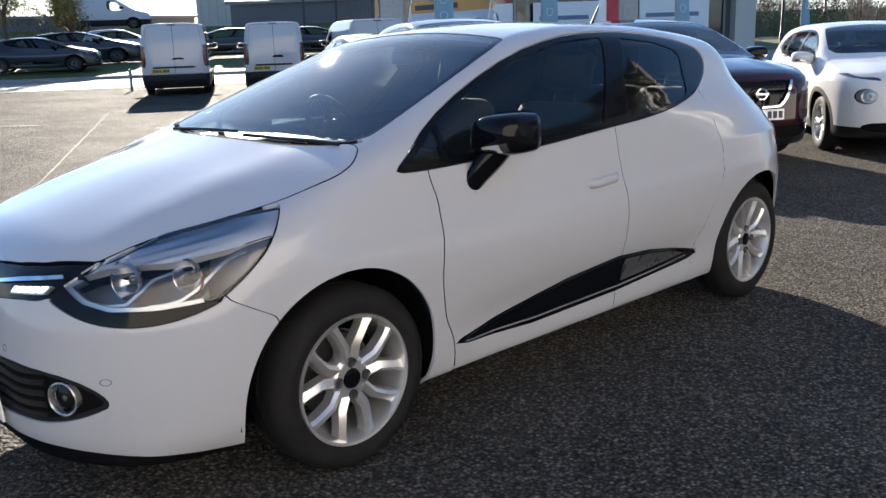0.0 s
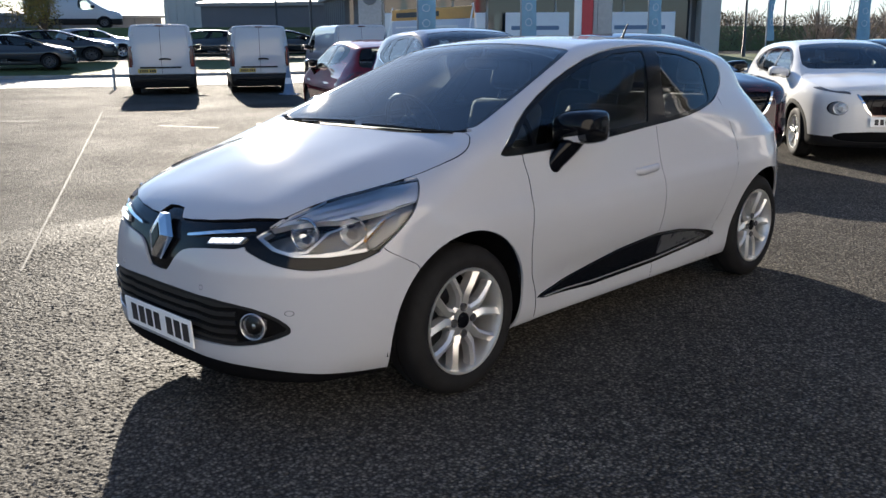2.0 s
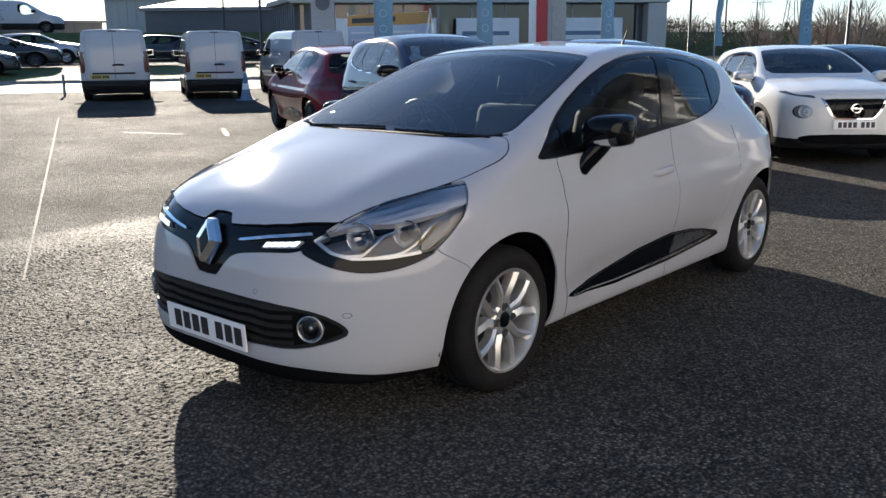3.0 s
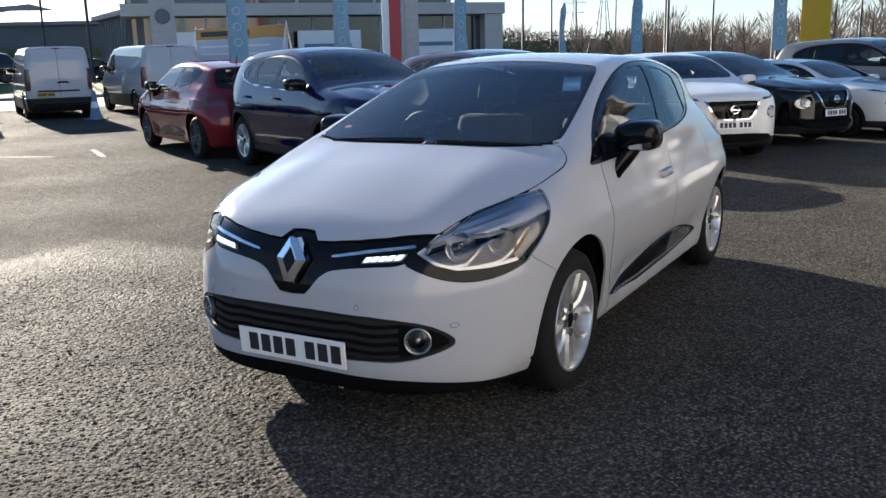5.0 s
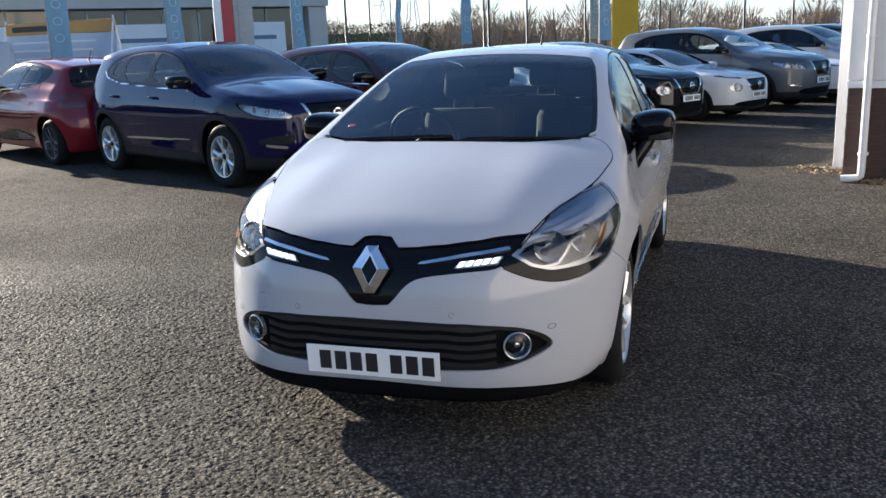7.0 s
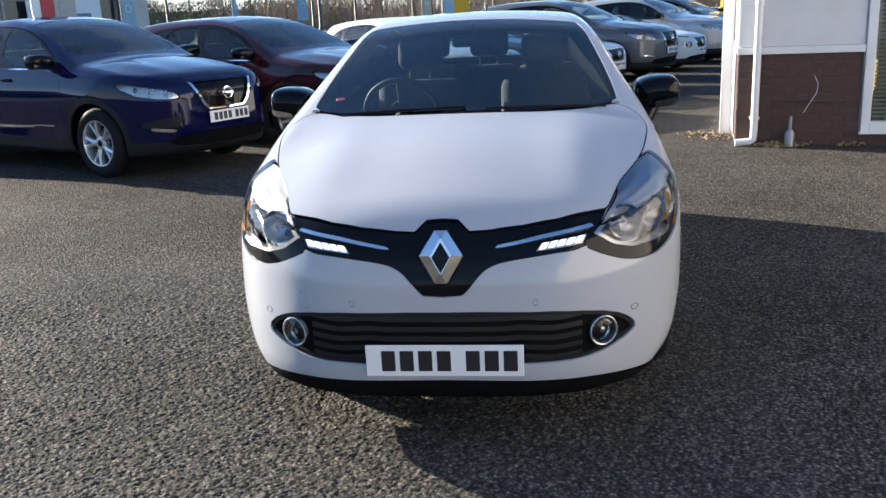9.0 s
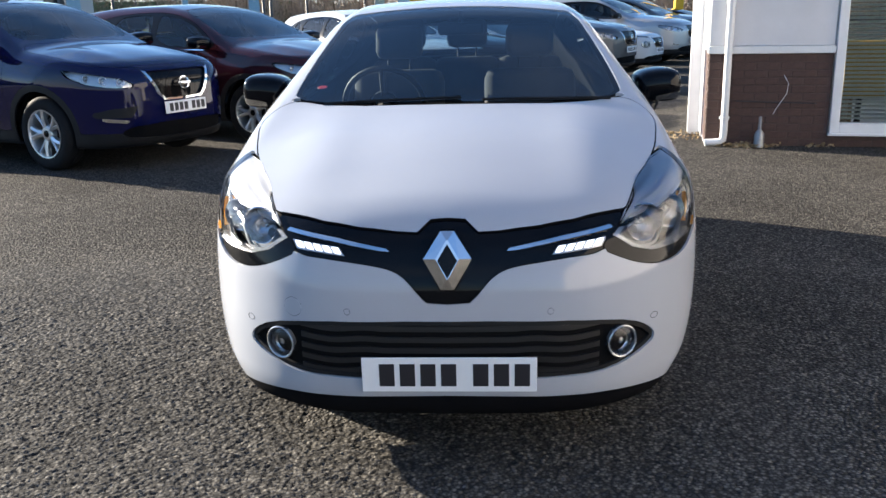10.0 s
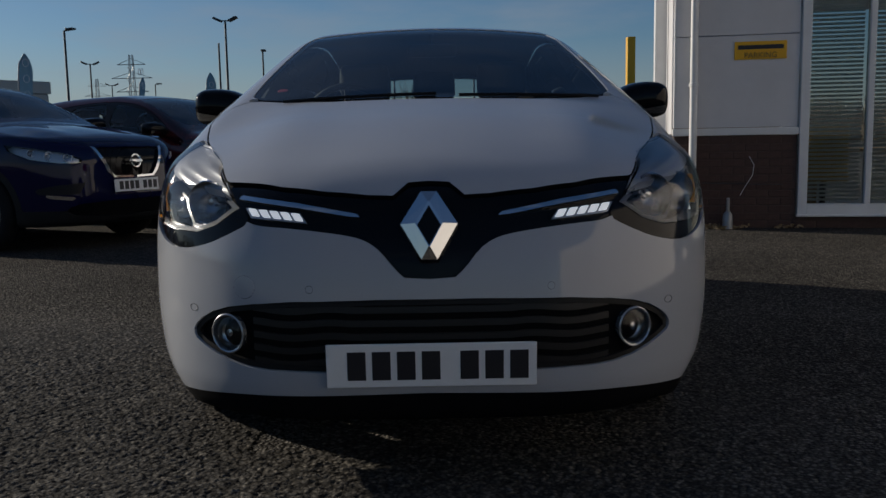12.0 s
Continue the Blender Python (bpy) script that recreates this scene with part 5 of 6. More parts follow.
car = thing("crossover", "dark blue crossover with chrome-edged grille and alloy wheels", "car", group=row)
suv(car, BLUE, False, .024)
car.matrix_world = in_row(-3.94, 4.73, .892, -.451)
car = thing("crossover", "dark maroon crossover with a black roof and alloy wheels", "car", group=row)
suv(car, MAROON, False, .03)
car.matrix_world = in_row(-2.42, 6.38, low=.95)
white_one = thing("crossover", "white crossover with round headlights and black lower bumper", "car", group=row)
suv(white_one, JUKE_WHITE, True, .03, dark_cap=False)
white_one.matrix_world = in_row(-1.32, 8.37, .62, -.785, small=.94, low=.94)
black_one = thing("crossover", "black crossover with round headlights and a white number plate", "car", group=row)
suv(black_one, BLACK_PAINT, True, .03)
black_one.matrix_world = in_row(-.42, 10.5, small=.94, low=.94)
copy_thing(white_one, in_row(.68, 12.15, small=.94, low=.94))
grey_one = thing("crossover", "grey crossover with chrome-edged grille", "car", group=row)
suv(grey_one, GREY_PAINT, False, .04, near=False)
grey_one.matrix_world = in_row(1.75, 14.1)
copy_thing(white_one, in_row(2.8, 16.1, small=.94, low=.94))
silver_one = thing("crossover", "silver crossover with dark windows", "car", group=row)
suv(silver_one, SILVER, False, .05, near=False)
silver_one.matrix_world = in_row(3.85, 18.2)
copy_thing(grey_one, in_row(4.9, 20.3))
copy_thing(white_one, in_row(5.9, 22.4, small=.94, low=.94))
copy_thing(black_one, in_row(6.9, 24.5, small=.94, low=.94))

red_car = thing("hatchback", "metallic red five-door hatchback with black wing mirrors", "car")
hatchback(red_car, RED, BLACK_GLOSS, .03, False)
red_car.matrix_world = heading(-9.88 + .79 * .45, 7.39 + .79 * .89, -.89, .45)

first_van = thing("panel_van", "white panel van with solid rear doors and yellow plate", "van", group="white vans parked side by side")
van(first_van, VAN_WHITE)


def van_rear(x, y, hx=-.86, hy=.51):
    """The pose of a van whose rear end's middle stands at (x, y)."""
    return heading(x + hx * 4.06, y + hy * 4.06, hx, hy) @ Matrix.Diagonal((.93, 1, .98, 1))


first_van.matrix_world = van_rear(-19.55, 9.75)
copy_thing(first_van, van_rear(-18.15, 12.0))
copy_thing(first_van, van_rear(-16.2, 14.1, -.90, .44))

# ---- surfaces and markings ----
CONCRETE = material("pale_concrete", (.21, .20, .19), .8, speckle=(60, (.26, .25, .235), .4, .7), mottle=.18, mottle_scale=.8, bump=(50, .2, .004))
KERB = material("kerb_stone", (.26, .25, .24), .8, mottle=.2, mottle_scale=3, bump=(60, .2, .003))
GRASS = material("grass", (.060, .085, .020), .8, speckle=(30, (.10, .12, .03), .4, .65), mottle=.25, mottle_scale=1.2, bump=(80, .6, .03))
LINE = material("worn_road_paint", (.06, .06, .058), .8, speckle=(24, (.17, .17, .165), .50, .66), mottle=.12, mottle_scale=4)
LINE_FAINT = material("faded_road_paint", (.035, .035, .034), .85, speckle=(24, (.10, .10, .097), .52, .66), mottle=.12, mottle_scale=4)
BRICK = material("brown_brick", (.062, .035, .029), .8, speckle=(90, (.090, .050, .040), .42, .68), mottle=.2, mottle_scale=6, bump=(120, .3, .003))
MORTAR = material("mortar", (.080, .053, .046), .9, bump=(150, .3, .002), mottle=.15)
UPVC = material("white_frame_plastic", (.76, .76, .755), .35, mottle=.05, mottle_scale=5)
PANEL = material("off_white_wall_panel", (.66, .65, .66), .5, mottle=.06, mottle_scale=2.2, bump=(30, .05, .002))
GREY_CLAD = material("grey_cladding", (.115, .12, .13), .6, .0, mottle=.08, mottle_scale=.6)
PALE_CLAD = material("pale_cladding", (.46, .44, .40), .6, mottle=.08, mottle_scale=.5)
BOUNCE_WALL = material("pale_bounce_wall", (.70, .655, .615), .8, mottle=.08, mottle_scale=.7, bump=(60, .1, .003))
ROOF_GREY = material("grey_roof", (.22, .22, .22), .6, mottle=.1, mottle_scale=.5)
DARK_GLASS = material("dark_shopfront_glass", (.020, .026, .032), .06, spec=.7)
SIGN_WHITE = material("sign_white", (.72, .73, .74), .4, mottle=.04, mottle_scale=2)
SIGN_RED = material("sign_red", (.42, .015, .03), .4, mottle=.05, mottle_scale=2)
SIGN_YELLOW = material("sign_yellow", (.78, .42, .01), .45, mottle=.05, mottle_scale=2)
SIGN_BLUE = material("flag_blue_cloth", (.25, .41, .50), .7, mottle=.08, mottle_scale=4)
SIGN_ORANGE = material("banner_orange", (.52, .27, .07), .6, mottle=.08, mottle_scale=3)
BANNER = material("banner_pale_blue", (.46, .52, .62), .6, mottle=.06, mottle_scale=3)
POLE = material("galvanised_steel", (.30, .31, .32), .5, .6, mottle=.12, mottle_scale=9)
POLE_DARK = material("dark_grey_post", (.045, .047, .05), .5, .3, mottle=.1, mottle_scale=9)
BARK = material("grey_brown_bark", (.085, .065, .050), .9, mottle=.25, mottle_scale=6, bump=(40, .4, .01))
TWIGS = material("bare_twigs", (.30, .235, .175), .9, mottle=.3, mottle_scale=1.5)
SCRUB = material("evergreen_scrub", (.085, .075, .042), .85, speckle=(3, (.17, .13, .08), .4, .65), mottle=.25, mottle_scale=.8)
LEAF = material("yellowing_leaves", (.24, .17, .03), .7, speckle=(2.5, (.12, .13, .03), .4, .62), mottle=.2, mottle_scale=3)
DEAD_LEAF = material("fallen_leaves", (.30, .20, .09), .8, speckle=(40, (.45, .38, .25), .45, .7), mottle=.3, mottle_scale=30)
BLIND = material("window_blind", (.84, .85, .78), .5, mottle=.06, mottle_scale=8)
CONE = material("cone_plastic", (.12, .18, .27), .5, mottle=.1, mottle_scale=8)
OFFICE_GLASS = pane("office_glass", (.85, .88, .86))

U, V_ = Vector((-.87, .493, 0)), Vector((.493, .87, 0))


def lot(u, v, z=0.0):
    """A place in the yard's own grid: u away towards the road, v along it."""
    return U * u + V_ * v + Vector((0, 0, z))


def strip(name, u0, u1, v0, v1, z0, z1, mat, label, category):
    """A long solid band between two lines of the yard's grid."""
    bm = bmesh.new()
    n = 24
    rows = []
    for i in range(n + 1):
        v = v0 + (v1 - v0) * i / n
        rows.append([bm.verts.new(lot(u, v, z)) for u, z in ((u0, -.05), (u0, z0), (u1, z1), (u1, -.05))])
    for a, b in zip(rows, rows[1:]):
        for k in range(3):
            bm.faces.new((a[k], b[k], b[k + 1], a[k + 1]))
    bmesh.ops.recalc_face_normals(bm, faces=bm.faces)
    return tagged(part(name, bm, mat), label, category, kind="structure")


strip("road", 27.6, 35.6, -70, 90, .012, .02, CONCRETE, "pale worn concrete road beyond the yard", "road")
strip("kerb", 35.6, 35.85, -70, 90, .14, .14, KERB, "grey stone kerb along the verge", "kerb")
strip("verge", 35.85, 41.0, -70, 90, .15, .55, GRASS, "short green grass verge", "grass")
strip("bank", 41.0, 90.0, -70, 90, .55, .8, TARMAC, "raised tarmac parking strip behind the verge", "tarmac")


def paint_line(x0, y0, x1, y1, w, lift=.004, paint=LINE, label="worn white paint line on the tarmac"):
    a, b = Vector((x0, y0, lift)), Vector((x1, y1, lift))
    side = (b - a).cross(Vector((0, 0, 1))).normalized() * w / 2
    bm = bmesh.new()
    n = max(2, int((b - a).length / .4))
    rows = []
    for i in range(n + 1):
        c = a.lerp(b, i / n)
        j = side * random.uniform(.82, 1.1)
        rows.append((bm.verts.new(c - j), bm.verts.new(c + j)))
    for p, q in zip(rows, rows[1:]):
        bm.faces.new((p[0], q[0], q[1], p[1]))
    return tagged(part("road_marking", bm, paint), label, "road marking", group="painted lines", kind="structure")


paint_line(-14.9, 3.2, -13.9, 4.1, .12)
paint_line(-11.3, 5.15, -10.1, 5.6, .10)
paint_line(-10.4, 6.6, -9.3, 5.9, .08)
paint_line(-15.5, 6.1, -4.3, .37, .022, paint=LINE_FAINT)
paint_line(-4.3, .37, -2.6, -.50, .016, .008, LINE_FAINT)


# ---- the site office ----
def office():
    m = Matrix.Translation((2.4, 5.72, 0)) @ Matrix.Rotation(radians(-11), 4, "Z")
    ob = thing("site_office", "single-storey office with brown brick base and white panels", "building", m)
    wide, deep, high = 5.2, 4.2, 3.1
    # brick courses
    core = bmesh.new()
    box(core, -.054, 1.10, .005, .12, 0, .905)
    box(core, 1.10, wide, .005, .12, 0, .125)
    box(core, -.054, .06, .12, .62, 0, .905)
    wall = part("brick_wall", core, MORTAR, ob, "brown brick base wall")
    bricks = {}

    def brick(w, along, x, y, z, h=.064):
        key = (round(w, 3), along)
        if key not in bricks:
            bm = bmesh.new()
            if along:
                box(bm, 0, w, 0, .03, 0, h, .004, segments=1)
            else:
                box(bm, 0, .03, 0, w, 0, h, .004, segments=1)
            me = bpy.data.meshes.new("brick")
            bm.to_mesh(me)
            bm.free()
            me.materials.append(BRICK)
            bricks[key] = me
        o = new("brick", bricks[key])
        o.parent = wall
        o.matrix_local = Matrix.Translation((x, y + random.uniform(-.002, .002), z)) @ Matrix.Rotation(random.uniform(-.004, .004), 4, "Y")
    for c in range(12):
        z = .004 + c * .0752
        x = -.050 - (.1125 if c % 2 else 0)
        while x < (wide if z < .06 else 1.09):
            x0, x1 = max(x, -.050), min(x + .215, 1.095 if z >= .06 else wide)
            if x1 - x0 > .03:
                brick(x1 - x0, True, x0, 0, z)
            x += .225
        for k in range(2):
            brick(.215, False, -.060, .035 + k * .225 + (.1 if c % 2 else 0), z)
    # panels, frames and roof
    bm = bmesh.new()
    box(bm, -.06, 1.10, .0, .10, .985, 1.86, .004)
    part("wall_panel", bm, PANEL, ob)
    bm = bmesh.new()
    box(bm, -.06, 1.10, .0, .10, 1.866, high, .004)
    part("wall_panel", bm, PANEL, ob)
    bm = bmesh.new()
    box(bm, -.07, 1.11, -.025, .10, .908, .978, .006)
    part("panel_rail", bm, UPVC, ob, "white rail over the bricks")
    bm = bmesh.new()
    box(bm, -.075, -.062, .10, 1.1, .93, high, .002)
    box(bm, -.075, -.062, 1.1, deep, 2.55, high, .002)
    box(bm, -.075, -.062, 3.9, deep, .93, 2.55, .002)
    box(bm, -.075, -.045, .62, deep, .0, .93, .002)
    part("side_wall", bm, PANEL, ob)
    bm = bmesh.new()
    box(bm, -.21, -.09, .80, .92, .0, high, .008)
    part("corner_post", bm, UPVC, ob, "white corner post")
    bm = bmesh.new()
    box(bm, 1.115, 1.20, -.03, .10, .135, high, .006)
    box(bm, 1.20, wide, -.03, .10, .135, .235, .006)
    box(bm, 1.72, 1.775, -.02, .09, .235, high, .006)
    box(bm, 3.2, 3.28, -.02, .09, .235, high, .006)
    part("window_frame", bm, UPVC, ob, "white window frame")
    bm = bmesh.new()
    box(bm, 1.10, wide, -.07, .0, .115, .137, .004)
    part("window_sill", bm, UPVC, ob)
    for x0, x1 in ((1.20, 1.72), (1.775, 3.2), (3.28, wide)):
        bm = bmesh.new()
        box(bm, x0, x1, .03, .036, .235, high)
        part("window_pane", bm, OFFICE_GLASS, ob).visible_shadow = False
    k = 0
    for x0, x1 in ((1.23, 1.70), (1.80, 3.18)):
        for i in range(70):
            z = .27 + i * .040
            bm = bmesh.new()
            box(bm, x0, x1, .105, .130, z, z + .003, m=Matrix.Translation((0, .117, z)) @ Matrix.Rotation(radians(-74), 4, "X") @ Matrix.Translation((0, -.117, -z)))
            part("blind_slat", bm, BLIND, ob)
    bm = bmesh.new()
    box(bm, -.06, wide, .14, deep, .0, .02)
    box(bm, -.06, wide, deep, deep + .1, 0, .8)
    box(bm, -.06, wide, deep, deep + .1, 2.6, high)
    for x in (-.06, 1.7, 3.5, wide - .2):
        box(bm, x, x + .2, deep, deep + .1, .8, 2.6)
    box(bm, wide, wide + .1, .0, deep + .1, 0, high)
    part("rear_wall", bm, PANEL, ob)
    bm = bmesh.new()
    box(bm, -.35, wide + .2, -.25, deep + .2, high, high + .25, .02)
    part("roof", bm, ROOF_GREY, ob)
    # downpipe
    bm = bmesh.new()
    tube(bm, [(.12, -.075, high), (.12, -.075, .13), (.115, -.075, .07), (.08, -.08, .045), (-.06, -.09, .035)], .036, 14)
    pipe = part("downpipe", bm, UPVC, ob, "white plastic downpipe with a kicked foot", smooth=50)
    for z in (.28, 1.4, 2.4):
        bm = bmesh.new()
        lathe(bm, [(.037, -.02), (.042, -.016), (.042, .016), (.037, .02)], 16, Matrix.Translation((.12, -.075, z)))
        box(bm, .07, .17, -.05, .0, z - .012, z + .012)
        part("pipe_clip", bm, UPVC, pipe)
    bm = bmesh.new()
    tube(bm, [(.22, -.012, .445), (.55, -.016, .435), (.98, -.012, .425)], .005, 6)
    part("wall_cable", bm, POLE_DARK, ob)
    bm = bmesh.new()
    tube(bm, [(.66, -.015, .70), (.70, -.05, .62), (.69, -.05, .52), (.62, -.03, .40), (.58, -.02, .32)], .0028, 6)
    part("loose_cable", bm, SIGN_WHITE, ob)
    bm = bmesh.new()
    lathe(bm, [(.0, .0), (.05, .0), (.048, .13), (.03, .16), (.018, .17), (.016, .30), (0, .305)], 16, Matrix.Translation((.46, -.09, 0)))
    part("standpipe", bm, POLE, ob, "short grey standpipe at the wall", smooth=40)
    # small yellow notice
    bm = bmesh.new()
    box(bm, .50, .98, -.012, -.002, 1.63, 1.80, .002)
    notice = part("notice", bm, SIGN_YELLOW, ob, "small yellow notice with dark bars")
    bm = bmesh.new()
    box(bm, .53, .95, -.0145, -.011, 1.725, 1.765)
    part("text_bar", bm, PLATE_INK, notice)
    words = bpy.data.curves.new("lettering", "FONT")
    words.body, words.size, words.extrude, words.align_x = "PARKING", .072, .001, "CENTER"
    words.materials.append(PLATE_INK)
    lettering = new("lettering", words)
    lettering.parent = notice
    lettering.matrix_local = Matrix.Translation((.74, -.0135, 1.645)) @ Matrix.Rotation(radians(90), 4, "X")
    return m, ob


OFFICE, office_ob = office()


def at_office(x, y, z=0.0):
    return OFFICE @ Vector((x, y, z))


def office_desk():
    p = thing("desk", "pale wooden desk behind the office window", "desk", OFFICE @ Matrix.Translation((2.1, .75, 0)))
    wood = material("pale_desk_wood", (.42, .27, .12), .45, speckle=(18, (.34, .20, .085), .4, .65), mottle=.1)
    bm = bmesh.new()
    box(bm, -.7, .7, 0, .7, .72, .75, .006)
    part("desktop", bm, wood, p)
    for x in (-.68, .64):
        bm = bmesh.new()
        box(bm, x, x + .04, .03, .67, 0, .72, .004)
        part("side_panel", bm, wood, p)
    c = thing("office_chair", "orange fabric office chair beside the desk", "chair", OFFICE @ Matrix.Translation((1.52, .60, 0)))
    cloth = material("orange_cloth", (.72, .46, .12), .8, mottle=.15, mottle_scale=9)
    bm = bmesh.new()
    box(bm, -.2, .2, -.02, .03, .45, 1.0, .025)
    part("backrest", bm, cloth, c)
    bm = bmesh.new()
    box(bm, -.22, .22, 0, .42, .42, .49, .03)
    part("seat", bm, cloth, c)
    bm = bmesh.new()
    tube(bm, [(0, .2, .03), (0, .2, .43)], .03)
    for k in range(5):
        a = k * 1.257
        tube(bm, [(0, .2, .08), (.24 * math.cos(a), .2 + .24 * math.sin(a), .03)], .018)
    part("pedestal", bm, BLACK, c)


office_desk()


def leaf_litter():
    bm = bmesh.new()
    rnd = random.Random(4)
    for k in range(420):
        if k < 260:
            s, d = rnd.gauss(.35, .14), -abs(rnd.gauss(.05, .05)) - .02
        elif k < 300:
            s, d = rnd.gauss(1.02, .06), -abs(rnd.gauss(.03, .03)) - .02
        else:
            s, d = rnd.gauss(-.28, .16), .62 + rnd.gauss(0, .16)
        p = at_office(s, d, .006 + abs(rnd.gauss(0, .012)))
        m = Matrix.Translation(p) @ Euler((rnd.uniform(-.9, .9), rnd.uniform(-.9, .9), rnd.uniform(0, 6.3))).to_matrix().to_4x4()
        r = rnd.uniform(.012, .032)
        vs = [bm.verts.new(m @ Vector(q)) for q in ((-r, 0, 0), (0, -r * .55, r * .25), (r, 0, 0), (0, r * .55, r * .25))]
        bm.faces.new((vs[0], vs[1], vs[2]))
        bm.faces.new((vs[0], vs[2], vs[3]))
    tagged(part("leaf_litter", bm, DEAD_LEAF), "dry fallen leaves along the foot of the office wall", "leaves", kind="stuff")


leaf_litter()


# ---- street furniture ----
def lamp_post(x, y, h, heads=1, turn=0.0, mat=None):
    ob = thing("lamp_post", "tall grey steel lamp post", "lamp post", Matrix.Translation((x, y, 0)) @ Matrix.Rotation(turn, 4, "Z"), "lamp posts round the yard")
    bm = bmesh.new()
    tube(bm, [(0, 0, 0), (0, 0, .9), (0, 0, .95), (0, 0, h)], [.11, .11, .075, .055], 10)
    part("post", bm, mat or POLE_DARK, ob, smooth=40)
    if heads:
        bm = bmesh.new()
        tube(bm, [(-.32 * (heads > 1), 0, h - .02), (.32, 0, h - .02)], .03, 6)
        part("bracket", bm, mat or POLE_DARK, ob)
    for k in range(heads):
        s = 1 if k == 0 else -1
        bm = bmesh.new()
        box(bm, -.24, .24, -.16, .16, -.06, .06, .03, Matrix.Translation((s * .42, 0, h + .05)) @ Matrix.Rotation(s * radians(-24 if heads > 1 else 0), 4, "Y"))
        part("floodlight", bm, POLE_DARK, ob)
    return ob


def from_eye(bearing, d, ox=.03, oy=-3.04):
    a = radians(bearing)
    return ox - d * math.sin(a), oy + d * math.cos(a)


for b, d, h, k in ((22.5, 52, 7.1, 1), (13.25, 48, 7.3, 2), (21.2, 71, 7.0, 2), (20.05, 98, 7.2, 2), (17.57, 95, 7.1, 1), (13.7, 55, 6.9, 0)):
    lamp_post(*from_eye(b, d), h, k, random.uniform(-.5, .5))
for x, y, h in ((-34.0, 26.0, 9.5), (-44.0, 31.0, 10), (-3.0, 58, 7.4), (2.2, 52, 7), (-8.2, 60, 7.4), (-11.5, 56, 7), (5.5, 62, 7), (9.5, 60, 5.6)):
    lamp_post(x, y, h, 1, random.uniform(0, 3))


def feather_flag(x, y, turn, h=4.2, w=.62, label="tall blue feather flag with white lettering bars"):
    ob = thing("feather_flag", label, "flag", Matrix.Translation((x, y, 0)) @ Matrix.Rotation(turn, 4, "Z"), "blue flags round the yard")
    bm = bmesh.new()
    tube(bm, [(0, 0, 0), (0, 0, h * .8), (.04, 0, h * .92), (.20, 0, h)], [.028, .022, .016, .010], 8)
    part("pole", bm, POLE, ob, smooth=40)
    bm = bmesh.new()
    rows = []
    for i in range(21):
        u = i / 20
        z = 1.35 + (h - 1.35) * u
        x0 = .02 if u < .8 else .02 + .18 * ((u - .8) / .2) ** 1.5
        ww = w * (1 if u < .75 else max(.05, 1 - ((u - .75) / .25) ** 2 * .95))
        rows.append([bm.verts.new((x0 + ww * k / 5, .05 * math.sin(u * 7 + k * .9) * k / 5, z)) for k in range(6)])
    for a, b in zip(rows, rows[1:]):
        for k in range(5):
            bm.faces.new((a[k], a[k + 1], b[k + 1], b[k]))
    cloth = part("cloth", bm, SIGN_BLUE, ob, smooth=60)
    for k in range(4):
        bm = bmesh.new()
        z = 1.9 + k * .42
        pts = [(w * (.30 + .42 * (.5 + .5 * math.cos(a))), z + .10 * math.sin(a)) for a in np.linspace(0, 2 * math.pi, 17)]
        for s in (-1, 1):
            tube(bm, [(px, s * .045, pz) for px, pz in pts], .010, 4, False)
        part("lettering_ring", bm, SIGN_WHITE, cloth)
    bm = bmesh.new()
    box(bm, -.25, .25, -.25, .25, 0, .10, .03)
    part("base", bm, POLE_DARK, ob)
    return ob


for x, y, r, h, w in ((-13.1, 17.3, .9, 4.4, .42), (-15.4, 15.5, .62, 4.6, .50), (-11.1, 20.7, 1.0, 3.4, .40), (-8.7, 30.5, .9, 3.6, .45), (-2.5, 24.3, 1.0, 4.1, .5),
                      (-5.4, 42.7, .9, 5.6, .6), (-9.1, 24.2, 1.35, 3.0, .3), (6.5, 44, .9, 5.2, .5)):
    feather_flag(x, y, r, h, w)


def totem(name, x, y, turn, w, h, bands, label):
    ob = thing(name, label, "sign", Matrix.Translation((x, y, 0)) @ Matrix.Rotation(turn, 4, "Z"))
    x0 = -w / 2
    for share, mat, nm in bands:
        bm = bmesh.new()
        box(bm, x0, x0 + w * share - .004, -.16 if mat is not POLE else -.1, .16 if mat is not POLE else .1, 0, h, .015)
        part(nm, bm, mat, ob)
        x0 += w * share
    bm = bmesh.new()
    box(bm, -w / 2 - .15, w / 2 + .15, -.3, .3, 0, .12, .02)
    part("plinth", bm, KERB, ob)
    return ob


totem("totem_sign", -13.1, 20.8, radians(34), 1.15, 6.5, ((.2, SIGN_WHITE, "white_panel"), (.30, SIGN_RED, "red_panel"), (.12, POLE, "post"), (.38, POLE, "grey_panel")), "tall totem sign with white and red panels")
totem("totem_sign", -3.6, 42.2, radians(8), 1.30, 6.0, ((1.0, SIGN_YELLOW, "yellow_panel"),), "tall plain yellow totem sign")
totem("totem_sign", *from_eye(-12.1, 34), 0, .30, 4.6, ((1.0, SIGN_YELLOW, "yellow_panel"),), "narrow yellow totem sign seen edge on")
totem("totem_sign", -23.6, 20.9, radians(45), .9, 6.0, ((1.0, POLE, "grey_panel"),), "grey column sign with a round emblem")
bm = bmesh.new()
lathe(bm, [(.0, .17), (.20, .17), (.25, .18), (.28, .17), (.28, .1)], 28, Matrix.Translation((-23.6, 20.9, 3.05)) @ Matrix.Rotation(radians(45), 4, "Z") @ Matrix.Rotation(radians(90), 4, "X"))
